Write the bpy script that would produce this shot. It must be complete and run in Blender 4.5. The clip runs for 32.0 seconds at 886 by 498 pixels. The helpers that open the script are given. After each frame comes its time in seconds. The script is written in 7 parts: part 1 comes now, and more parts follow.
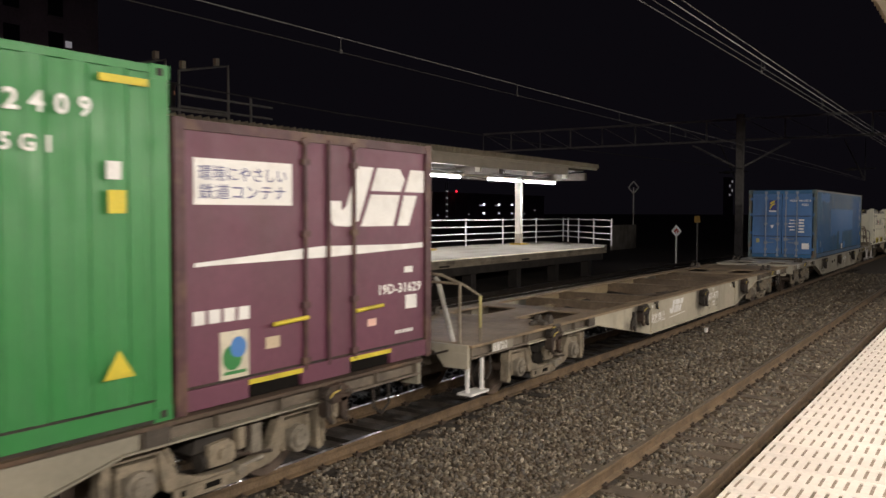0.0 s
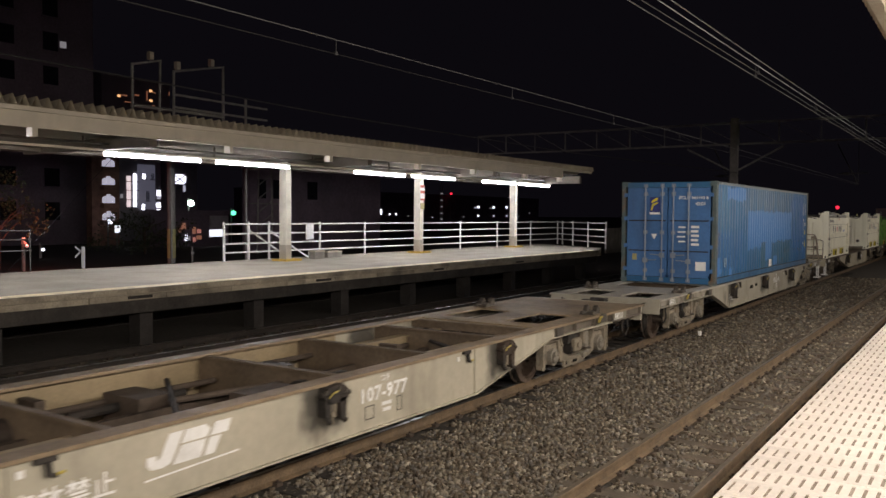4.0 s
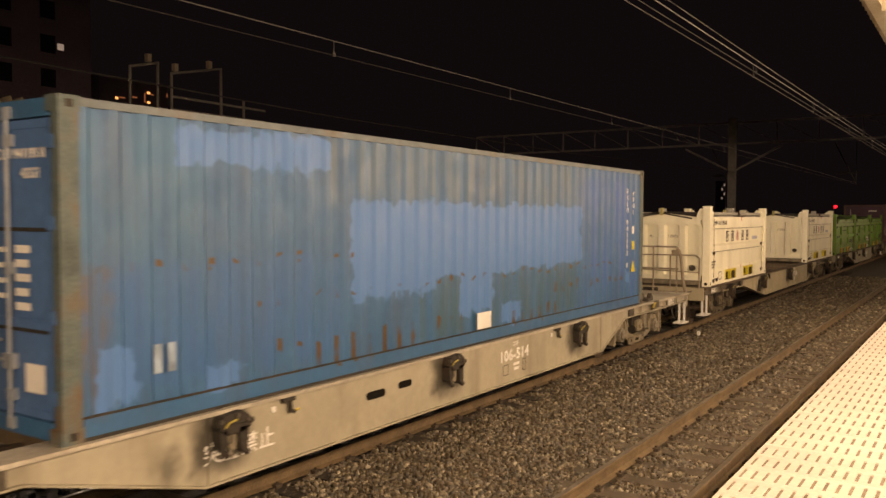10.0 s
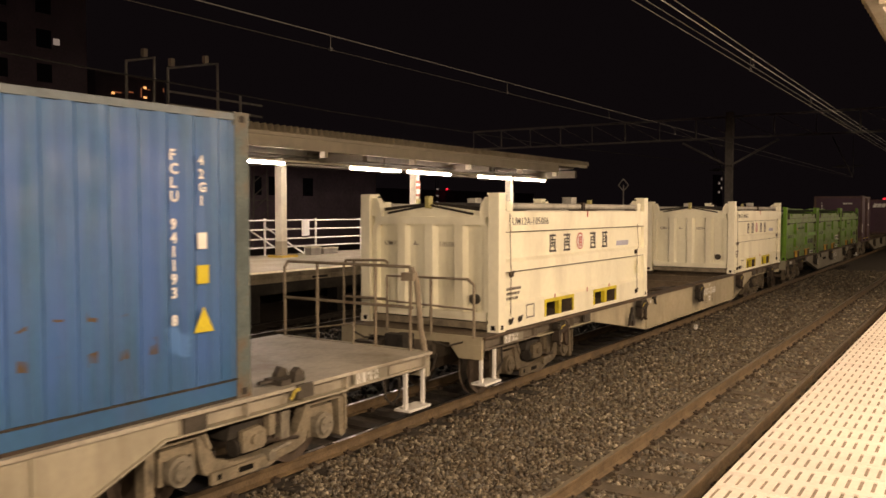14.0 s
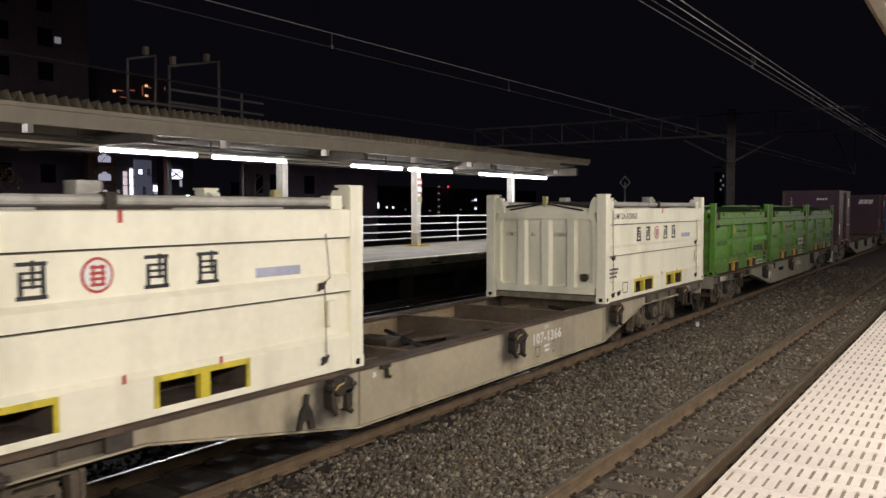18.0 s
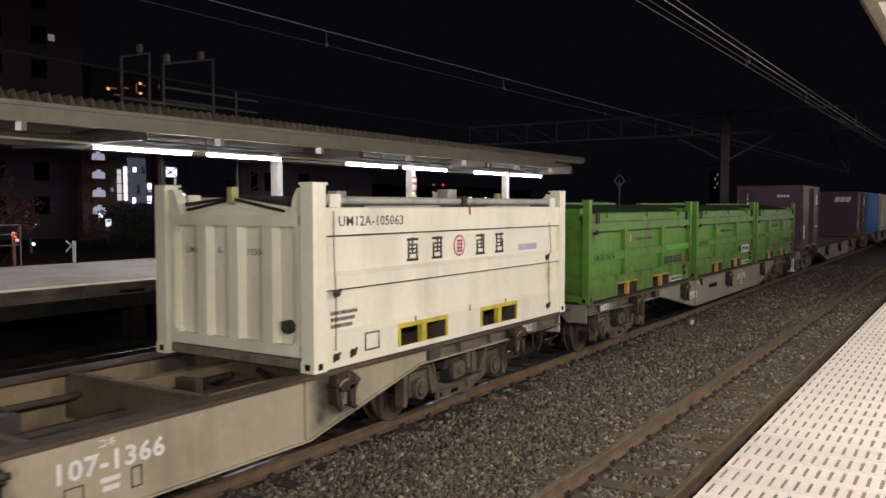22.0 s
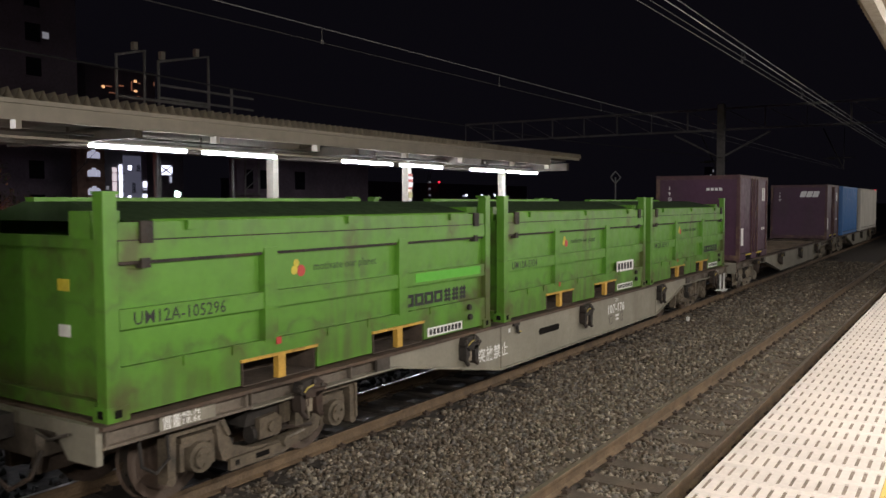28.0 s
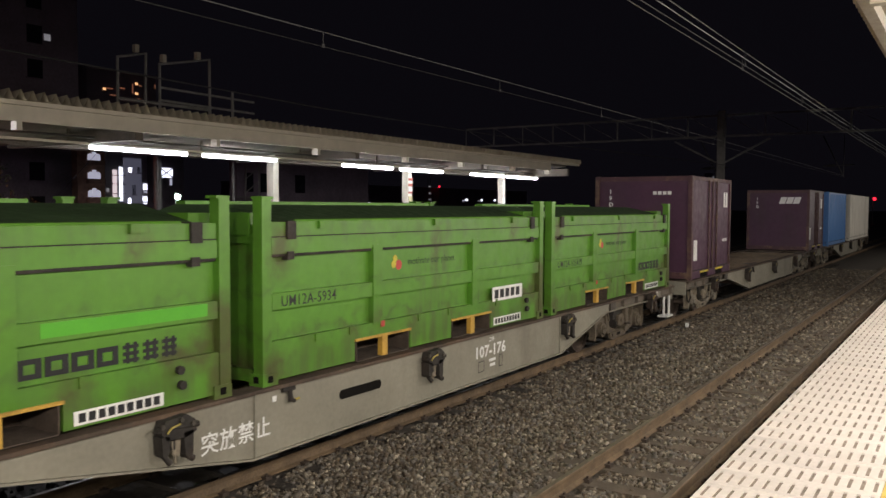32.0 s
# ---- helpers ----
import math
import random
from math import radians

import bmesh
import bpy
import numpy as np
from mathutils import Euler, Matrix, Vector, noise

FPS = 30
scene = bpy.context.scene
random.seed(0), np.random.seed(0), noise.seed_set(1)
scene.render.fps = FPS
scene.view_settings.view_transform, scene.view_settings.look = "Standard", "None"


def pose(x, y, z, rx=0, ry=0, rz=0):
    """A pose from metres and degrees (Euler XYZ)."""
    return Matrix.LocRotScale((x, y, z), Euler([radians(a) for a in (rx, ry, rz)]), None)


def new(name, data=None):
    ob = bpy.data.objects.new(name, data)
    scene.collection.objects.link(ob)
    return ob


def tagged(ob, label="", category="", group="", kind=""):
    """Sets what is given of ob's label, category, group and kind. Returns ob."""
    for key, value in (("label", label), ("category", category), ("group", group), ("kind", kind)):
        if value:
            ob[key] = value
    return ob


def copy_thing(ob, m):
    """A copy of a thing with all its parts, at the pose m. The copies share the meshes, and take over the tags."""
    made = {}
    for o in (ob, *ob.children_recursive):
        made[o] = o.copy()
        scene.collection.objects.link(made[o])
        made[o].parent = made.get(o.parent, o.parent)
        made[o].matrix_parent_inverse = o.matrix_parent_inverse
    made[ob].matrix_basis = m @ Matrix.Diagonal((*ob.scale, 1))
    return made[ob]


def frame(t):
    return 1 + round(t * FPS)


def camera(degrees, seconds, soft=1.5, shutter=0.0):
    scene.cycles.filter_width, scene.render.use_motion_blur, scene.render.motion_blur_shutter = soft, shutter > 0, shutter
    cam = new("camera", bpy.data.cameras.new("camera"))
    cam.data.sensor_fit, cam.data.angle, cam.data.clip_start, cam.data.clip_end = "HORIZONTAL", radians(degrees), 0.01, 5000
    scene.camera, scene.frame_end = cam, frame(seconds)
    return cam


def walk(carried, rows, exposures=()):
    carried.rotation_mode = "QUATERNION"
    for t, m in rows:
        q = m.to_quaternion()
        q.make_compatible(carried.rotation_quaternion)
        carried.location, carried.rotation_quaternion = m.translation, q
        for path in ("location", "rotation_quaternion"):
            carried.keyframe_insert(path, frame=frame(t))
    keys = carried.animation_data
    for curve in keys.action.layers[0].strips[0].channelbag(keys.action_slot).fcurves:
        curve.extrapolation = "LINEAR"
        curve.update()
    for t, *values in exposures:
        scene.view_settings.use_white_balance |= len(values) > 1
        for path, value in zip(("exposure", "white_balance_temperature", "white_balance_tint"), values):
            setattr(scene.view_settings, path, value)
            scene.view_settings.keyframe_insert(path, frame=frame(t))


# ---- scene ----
# ---- camera ----
# x runs along the tracks, y across them, z up from the top of the rails
EYE = (0.0, 0.0, 2.724)
cam = camera(56.19, 32.0, shutter=0.5)
# seconds and the turn of the camera held by hand
walk(cam, [(t, pose(*EYE, rx, ry, rz)) for t, rx, ry, rz in [
    (0, 87.466, -0.128, -56.198), (0.5, 87.492, -0.146, -56.252), (1, 87.542, -0.147, -56.281), (1.5, 87.591, -0.166, -56.324),
    (2, 87.651, -0.203, -56.430), (2.5, 87.675, -0.233, -56.451), (3, 87.663, -0.309, -56.514), (3.5, 87.632, -0.411, -56.557),
    (5.5, 87.592, -0.238, -56.654), (6, 87.571, -0.149, -56.637), (6.5, 87.473, -0.088, -56.629), (7, 87.452, -0.144, -56.644),
    (7.5, 87.482, -0.067, -56.642), (8, 87.580, -0.134, -56.627), (8.5, 87.761, -0.229, -56.615), (9, 87.808, -0.169, -56.632),
    (9.5, 87.748, -0.166, -56.663), (10, 87.690, -0.158, -56.678), (10.5, 87.613, -0.151, -56.698), (11, 87.537, -0.167, -56.748),
    (11.5, 87.515, -0.123, -56.806), (12, 87.494, -0.192, -56.822), (12.5, 87.457, -0.122, -56.861), (13, 87.363, -0.165, -56.857),
    (13.5, 87.340, -0.115, -56.899), (14, 87.316, -0.034, -56.858), (14.5, 87.210, 0.037, -56.863), (16.5, 87.091, 0.043, -56.774),
    (17, 87.145, 0.067, -56.773), (17.5, 87.202, 0.055, -56.719), (18, 87.152, 0.056, -56.760), (18.5, 86.932, 0.037, -56.831),
    (19, 86.889, 0.003, -57.037), (19.5, 86.807, 0.192, -57.111), (20, 86.727, 0.299, -57.114), (21, 86.905, 0.121, -57.166),
    (21.5, 87.004, 0.035, -57.146), (22, 87.027, 0.024, -57.118), (22.5, 87.020, 0.012, -57.244), (23, 87.039, 0.066, -57.317),
    (23.5, 87.016, 0.094, -57.367), (24, 87.049, 0.109, -57.366), (24.5, 87.145, 0.162, -57.377), (25, 87.102, 0.143, -57.394),
    (25.5, 87.133, 0.049, -57.405), (27.5, 86.961, 0.209, -57.354), (28, 86.834, 0.193, -57.385), (28.5, 86.816, 0.132, -57.433),
    (29, 86.738, 0.083, -57.430), (29.5, 86.622, 0.085, -57.429), (30, 86.736, 0.011, -57.398), (30.5, 86.835, -0.025, -57.364),
    (31, 86.977, -0.055, -57.316), (31.5, 87.068, -0.088, -57.328), (32, 87.148, -0.218, -57.389),
]], exposures=[
    (0.0, 0.12, 6500, 9), (5.0, 0.12, 6500, 9), (8.0, 0.22, 7000, 10), (9.0, 0.28, 8200, 13), (10.5, 0.34, 12400, 22), (13.0, 0.36, 12400, 22), (14.0, 0.12, 9800, 18), (14.5, 0.09, 9200, 16),
    (16.5, -0.01, 6300, 8), (20.0, -0.16, 6200, 10), (23.0, -0.12, 6150, 10), (25.0, 0.11, 6150, 9), (28.0, 0.02, 6100, 8), (32.0, 0.02, 6300, 7)])

# ---- plan ----
DECK = 1.01                      # wagon deck over the rails
Y_NEAR, Y_TRAIN, Y_FAR = 2.906, 6.857, 13.90   # track centres
GAUGE = 1.067
PLAT = 1.10                      # platform height
EDGE_NEAR, EDGE_FAR = 1.30, 15.30
SIDE = Y_TRAIN - 1.219           # near side of the containers
# where the front of the blue container stands, second by second
RUN = [33.373, 30.114, 26.889, 23.738, 20.734, 17.823, 14.866, 11.894, 9.030, 6.243, 3.506,
       0.829, -1.774, -4.33, -6.79, -9.17, -11.49, -13.743, -15.883, -17.897, -19.819, -21.665,
       -23.433, -25.149, -26.776, -28.358, -29.910, -31.394, -32.821, -34.169, -35.419, -36.561, -37.586]


def run(t):
    i = min(int(t), 31)
    a = t - i
    p0, p1, p2, p3 = (RUN[max(0, min(32, i + k))] for k in (-1, 0, 1, 2))
    if i == 0:
        p0 = 2 * p1 - p2
    if i == 31:
        p3 = 2 * p2 - p1
    return 0.5 * (2 * p1 + (p2 - p0) * a + (2 * p0 - 5 * p1 + 4 * p2 - p3) * a * a + (3 * p1 - p0 - 3 * p2 + p3) * a ** 3)


# ---- world and lamps ----
world = bpy.data.worlds.new("night_sky")
world.use_nodes = True
scene.world = world
world.node_tree.nodes["Background"].inputs[0].default_value = (0.0030, 0.0025, 0.0037, 1)
world.node_tree.nodes["Background"].inputs[1].default_value = 1.0


def tube_lamp(x, y, z, power, colour=(1.0, 0.885, 0.79)):
    """The light of a bare fluorescent fitting under the near roof: it shines to all sides."""
    lamp = bpy.data.lights.new("platform_lamp_light", "POINT")
    lamp.shadow_soft_size, lamp.energy, lamp.color = 0.22, power, colour
    ob = new("platform_lamp_light", lamp)
    ob.location = (x, y, z)
    return ob


for k, power in enumerate((820, 820, 780, 720, 660, 600, 540, 400, 350, 0, 0, 300, 0, 300, 0, 300)):
    if power:
        tube_lamp(-13.0 + 5.0 * k, -1.3, 4.05, power)

# ---- materials ----


def material(name, colour, rough=0.6, metal=0.0, vary=0.15, scale=3.0, bump=0.15, bump_scale=60.0, dirt=None, dirt_amount=0.3,
             dirt_scale=1.2, streak=False, island=0.0, piece=0.0, spec=0.5):
    """A surface with broad and fine variation, fine relief, dirt patches and, if asked, a spread from piece to piece."""
    m = bpy.data.materials.new(name)
    m.use_nodes = True
    nt = m.node_tree
    n, l = nt.nodes, nt.links
    b = n["Principled BSDF"]
    b.inputs["Roughness"].default_value = rough
    b.inputs["Metallic"].default_value = metal
    b.inputs["Specular IOR Level"].default_value = spec
    tc = n.new("ShaderNodeTexCoord")
    co = tc.outputs["Object"]

    def noise_tex(sc, detail=4, mapping=None):
        t = n.new("ShaderNodeTexNoise")
        t.inputs["Scale"].default_value = sc
        t.inputs["Detail"].default_value = detail
        src = co
        if mapping:
            mp = n.new("ShaderNodeMapping")
            mp.inputs["Scale"].default_value = mapping
            l.new(co, mp.inputs["Vector"])
            src = mp.outputs["Vector"]
        l.new(src, t.inputs["Vector"])
        return t.outputs["Fac"]

    def remap(fac, a, c, lo, hi):
        r = n.new("ShaderNodeMapRange")
        for i, v in zip((1, 2, 3, 4), (a, c, lo, hi)):
            r.inputs[i].default_value = v
        l.new(fac, r.inputs[0])
        return r.outputs[0]

    def mixc(fac, a, c, mode="MIX"):
        x = n.new("ShaderNodeMix")
        x.data_type, x.blend_type = "RGBA", mode
        for sock, v in ((x.inputs[0], fac), (x.inputs[6], a), (x.inputs[7], c)):
            if isinstance(v, (int, float)):
                sock.default_value = v
            elif isinstance(v, tuple):
                sock.default_value = (*v, 1)
            else:
                l.new(v, sock)
        return x.outputs[2]

    def value(v):
        c = n.new("ShaderNodeCombineColor")
        for i in range(3):
            l.new(v, c.inputs[i])
        return c.outputs[0]

    base = mixc(1.0, tuple(colour), value(remap(noise_tex(scale, 5), 0.3, 0.7, 1 - vary, 1 + vary)), "MULTIPLY")
    base = mixc(1.0, base, value(remap(noise_tex(scale * 14, 3), 0.3, 0.7, 1 - vary * 0.6, 1 + vary * 0.6)), "MULTIPLY")
    if island or piece:
        g = n.new("ShaderNodeNewGeometry") if island else n.new("ShaderNodeObjectInfo")
        amount = island or piece
        base = mixc(1.0, base, value(remap(g.outputs["Random Per Island" if island else "Random"], 0, 1, 1 - amount, 1 + amount)), "MULTIPLY")
    rough_out = remap(noise_tex(scale * 5, 4), 0.3, 0.7, max(0.02, rough - 0.1), min(1.0, rough + 0.1))
    if dirt:
        mask = remap(noise_tex(dirt_scale, 7, (1.0, 1.0, 0.22) if streak else None), 0.52, 0.72, 0, 1)
        mask = remap(mask, 0, 1, 0, dirt_amount)
        base = mixc(mask, base, tuple(dirt))
    l.new(base, b.inputs["Base Color"])
    l.new(rough_out, b.inputs["Roughness"])
    if bump:
        bp = n.new("ShaderNodeBump")
        bp.inputs["Strength"].default_value = bump
        bp.inputs["Distance"].default_value = 0.01
        l.new(noise_tex(bump_scale, 4), bp.inputs["Height"])
        l.new(bp.outputs["Normal"], b.inputs["Normal"])
    return m


def glowing(name, colour, strength):
    m = bpy.data.materials.new(name)
    m.use_nodes = True
    b = m.node_tree.nodes["Principled BSDF"]
    b.inputs["Base Color"].default_value = (0.8, 0.8, 0.8, 1)
    b.inputs["Emission Color"].default_value = (*colour, 1)
    b.inputs["Emission Strength"].default_value = strength
    return m


RUST = (0.10, 0.045, 0.02)
GRIME = (0.035, 0.03, 0.025)
# Near-black colour that puts the shade of openings onto solid pieces.
M_HOLE = material("deep_shadowed_hollow", (0.008, 0.007, 0.006), 0.95, spec=0.1)
M_GROUND = material("ballast_bed", (0.060, 0.050, 0.040), 0.95, vary=0.4, scale=9, bump=1.0, bump_scale=28, dirt=GRIME, dirt_amount=0.5)
M_STONE = material("ballast_stone", (1.0, 0.98, 0.95), 0.8, vary=0.3, scale=6, bump=0.5, bump_scale=90, spec=0.35)


def stone_colours(m):
    """Stones of several colours: each its own, from dark brown over blue grey to pale."""
    nt = m.node_tree
    n, l = nt.nodes, nt.links
    g = n.new("ShaderNodeNewGeometry")
    r = n.new("ShaderNodeValToRGB")
    stops = ((0.0, (0.066, 0.052, 0.039)), (0.30, (0.130, 0.104, 0.074)), (0.60, (0.132, 0.124, 0.114)), (0.85, (0.200, 0.172, 0.128)), (1.0, (0.34, 0.31, 0.25)))
    for k, (at, c) in enumerate(stops):
        e = r.color_ramp.elements[k] if k < 2 else r.color_ramp.elements.new(at)
        e.position, e.color = at, (*c, 1)
    l.new(g.outputs["Random Per Island"], r.inputs[0])
    mx = n.new("ShaderNodeMix")
    mx.data_type, mx.blend_type = "RGBA", "MULTIPLY"
    mx.inputs[0].default_value = 1.0
    b = n["Principled BSDF"]
    l.new(b.inputs["Base Color"].links[0].from_socket, mx.inputs[6])
    l.new(r.outputs[0], mx.inputs[7])
    l.new(mx.outputs[2], b.inputs["Base Color"])


stone_colours(M_STONE)
# Stones behind the train: the shade there is put into a near-black colour.
M_STONE_SHADE = material("shade_dark_ballast_stone", (0.030, 0.026, 0.021), 0.85, vary=0.4, scale=6, bump=0.4, bump_scale=90, island=0.4)
M_SLEEPER = material("sleeper_concrete", (0.098, 0.078, 0.056), 0.9, vary=0.25, scale=5, dirt=RUST, dirt_amount=0.25, piece=0.15)
M_RAIL = material("rusty_rail_steel", (0.135, 0.092, 0.052), 0.75, vary=0.3, scale=4, dirt=GRIME, dirt_amount=0.4, bump=0.2)
# Dark copies of M_SLEEPER and M_RAIL with the train's shade in their colour.
M_SLEEPER_SHADE = material("shade_dark_sleeper_concrete", (0.034, 0.028, 0.022), 0.85, vary=0.3, scale=5, piece=0.2)
M_RAIL_SHADE = material("shade_dark_rail_steel", (0.030, 0.024, 0.019), 0.85, vary=0.3, scale=4)
M_RAILDULL = material("dull_rail_head", (0.19, 0.155, 0.115), 0.45, 0.4, vary=0.15, scale=2, bump=0.05)
M_FLANGE = material("dark_rusty_flange", (0.075, 0.052, 0.036), 0.75, vary=0.35, scale=2, dirt=(0.15, 0.085, 0.045), dirt_amount=0.6, dirt_scale=1.5)
M_RAILTOP = material("polished_rail_head", (0.35, 0.33, 0.31), 0.32, 1.0, vary=0.03, scale=0.4, bump=0.0)
M_CLIP = material("rail_fastening_steel", (0.05, 0.035, 0.025), 0.8)
M_TILE = material("white_platform_tile", (0.63, 0.585, 0.54), 0.45, vary=0.12, scale=2.5, bump=0.1, dirt=(0.25, 0.20, 0.16), dirt_amount=0.85, dirt_scale=1.7, piece=0.06)
M_TILEBED = material("dirty_groove_mortar", (0.20, 0.165, 0.13), 0.9, vary=0.3, scale=6)
M_TACTILE = material("yellow_tactile_tile", (0.62, 0.42, 0.08), 0.6, vary=0.1, dirt=(0.3, 0.25, 0.15), dirt_amount=0.3)
M_ASPHALT = material("platform_asphalt", (0.18, 0.17, 0.16), 0.85, vary=0.2, scale=4, bump=0.4, bump_scale=120)
M_CONC = material("weathered_concrete", (0.27, 0.25, 0.22), 0.9, vary=0.25, scale=1.5, bump=0.3, dirt=GRIME, dirt_amount=0.6, streak=True)
M_CONC_PALE = material("pale_platform_concrete", (0.40, 0.365, 0.285), 0.85, vary=0.15, scale=0.8, bump=0.2, dirt=(0.2, 0.18, 0.14), dirt_amount=0.35, dirt_scale=0.7)
M_FASCIA = material("weathered_edge_stone", (0.38, 0.33, 0.25), 0.9, vary=0.3, scale=1.8, bump=0.4, dirt=(0.09, 0.08, 0.07), dirt_amount=0.75, dirt_scale=1.6, piece=0.22)
M_EDGE_LINE = material("pale_yellow_edge_paint", (0.86, 0.77, 0.50), 0.7, vary=0.15, scale=2.5, dirt=(0.30, 0.27, 0.2), dirt_amount=0.5, dirt_scale=3)
M_POST = material("cream_white_post_paint", (0.80, 0.76, 0.65), 0.5, vary=0.08, dirt=(0.3, 0.24, 0.16), dirt_amount=0.4, streak=True)
# Shade under the platforms is put into this near-black base colour.
M_CONC_DARK = material("dark_concrete", (0.042, 0.037, 0.034), 0.95, vary=0.3, scale=1.5, bump=0.3, dirt=(0.02, 0.018, 0.015), dirt_amount=0.6)
M_CREAM = material("cream_painted_steel", (0.47, 0.42, 0.33), 0.55, vary=0.08, dirt=(0.25, 0.2, 0.15), dirt_amount=0.3, streak=True)
M_WHITEPAINT = material("white_painted_steel", (0.74, 0.74, 0.72), 0.45, vary=0.06, dirt=(0.35, 0.3, 0.24), dirt_amount=0.25)
M_ROOF = material("corrugated_roof_sheet", (0.40, 0.35, 0.265), 0.6, vary=0.12, dirt=(0.15, 0.11, 0.08), dirt_amount=0.4)
# Cream made darker to offset the lamps close under this roof.
M_ROOF_NEAR = material("dimmed_cream_roof_sheet", (0.19, 0.16, 0.115), 0.6, vary=0.12)
# Brown darkened so the roof's underside stays dim beside the strong tubes.
M_SOFFIT = material("dimmed_brown_roof_lining", (0.085, 0.070, 0.052), 0.8, vary=0.15)
M_TUBE = glowing("lit_fluorescent_tube", (0.95, 0.93, 1.0), 92.0)
M_GREY = material("grey_wagon_paint", (0.33, 0.30, 0.245), 0.6, vary=0.12, scale=1.5, dirt=(0.10, 0.075, 0.05), dirt_amount=0.55, streak=True)
M_GREY_DARK = material("dark_grey_wagon_paint", (0.245, 0.23, 0.18), 0.6, vary=0.12, scale=1.5, dirt=(0.08, 0.065, 0.05), dirt_amount=0.5, streak=True)
M_DECK = material("worn_dusty_deck", (0.135, 0.100, 0.066), 0.7, vary=0.3, scale=1.3, dirt=(0.08, 0.055, 0.035), dirt_amount=0.7, dirt_scale=0.9)
M_DECK_PALE = material("scuffed_pale_deck_paint", (0.43, 0.40, 0.34), 0.5, vary=0.25, scale=1.2, dirt=(0.15, 0.11, 0.07), dirt_amount=0.65, dirt_scale=1.1)
M_DECK_GREY = material("dusty_tan_deck_paint", (0.245, 0.182, 0.112), 0.6, vary=0.25, scale=1.2, dirt=(0.11, 0.08, 0.05), dirt_amount=0.7, dirt_scale=1.0)
M_STOP = material("worn_iron_stop", (0.075, 0.064, 0.052), 0.6, 0.2, vary=0.35, scale=5, dirt=GRIME, dirt_amount=0.7, dirt_scale=4)
M_BOGIE = material("dusty_bogie_steel", (0.235, 0.200, 0.145), 0.75, vary=0.35, scale=3, dirt=GRIME, dirt_amount=0.85, dirt_scale=3)
M_BOGIE_DARK = material("dark_brown_bogie_steel", (0.118, 0.094, 0.064), 0.7, vary=0.4, scale=3, dirt=GRIME, dirt_amount=0.85, dirt_scale=3)
M_WHEEL = material("wheel_steel", (0.13, 0.10, 0.08), 0.6, 0.3, vary=0.2, scale=4, dirt=RUST, dirt_amount=0.4)
M_TREAD = material("bright_wheel_tread", (0.4, 0.38, 0.35), 0.3, 1.0, vary=0.1)
M_BLACK = material("greasy_black_iron", (0.026, 0.022, 0.018), 0.8, vary=0.4, scale=6, dirt=RUST, dirt_amount=0.4)
M_MARK = material("white_lettering_paint", (0.80, 0.80, 0.78), 0.6, vary=0.08, dirt=(0.45, 0.42, 0.37), dirt_amount=0.3, dirt_scale=5)
M_INK = material("black_lettering_paint", (0.014, 0.014, 0.016), 0.6, vary=0.1)
M_YELLOW = material("yellow_warning_paint", (0.64, 0.53, 0.045), 0.55, vary=0.12, dirt=GRIME, dirt_amount=0.4, dirt_scale=4)
# Three wire tones, from near black to light grey.
M_WIRE = material("dark_wire", (0.024, 0.022, 0.022), 0.6, 0.3, vary=0.1)
M_WIRE_MID = material("dull_wire", (0.12, 0.115, 0.115), 0.5, 0.3, vary=0.1)
M_WIRE_BRIGHT = material("bright_wire", (0.30, 0.29, 0.30), 0.5, 0.3, vary=0.1)
M_GANTRY = material("galvanised_gantry_steel", (0.22, 0.21, 0.20), 0.8, vary=0.2)

# ---- building helpers ----


def box(bm, x0, x1, y0, y1, z0, z1):
    v = [bm.verts.new((x, y, z)) for x in (x0, x1) for y in (y0, y1) for z in (z0, z1)]
    for f in ((0, 1, 3, 2), (4, 6, 7, 5), (0, 4, 5, 1), (2, 3, 7, 6), (0, 2, 6, 4), (1, 5, 7, 3)):
        bm.faces.new([v[i] for i in f])


def rod(bm, a, b, r, n=8):
    a, b = Vector(a), Vector(b)
    d = (b - a).normalized()
    s = d.orthogonal().normalized()
    w = d.cross(s)
    rings = []
    for p in (a, b):
        rings.append([bm.verts.new(p + (s * math.cos(k * math.tau / n) + w * math.sin(k * math.tau / n)) * r) for k in range(n)])
    for k in range(n):
        bm.faces.new((rings[0][k], rings[0][(k + 1) % n], rings[1][(k + 1) % n], rings[1][k]))
    bm.faces.new(rings[0][::-1])
    bm.faces.new(rings[1])


def path_rod(bm, pts, r, n=8):
    """One bent tube through the points."""
    pts = [Vector(p) for p in pts]
    side = (pts[1] - pts[0]).orthogonal().normalized()
    rings = []
    for i, p in enumerate(pts):
        d = ((pts[min(i + 1, len(pts) - 1)] - p).normalized() + (p - pts[max(i - 1, 0)]).normalized()).normalized()
        side = (side - d * side.dot(d)).normalized()
        w = d.cross(side)
        rings.append([bm.verts.new(p + (side * math.cos(k * math.tau / n) + w * math.sin(k * math.tau / n)) * r) for k in range(n)])
    for a, b in zip(rings, rings[1:]):
        for k in range(n):
            bm.faces.new((a[k], a[(k + 1) % n], b[(k + 1) % n], b[k]))
    bm.faces.new(rings[0][::-1])
    bm.faces.new(rings[-1])


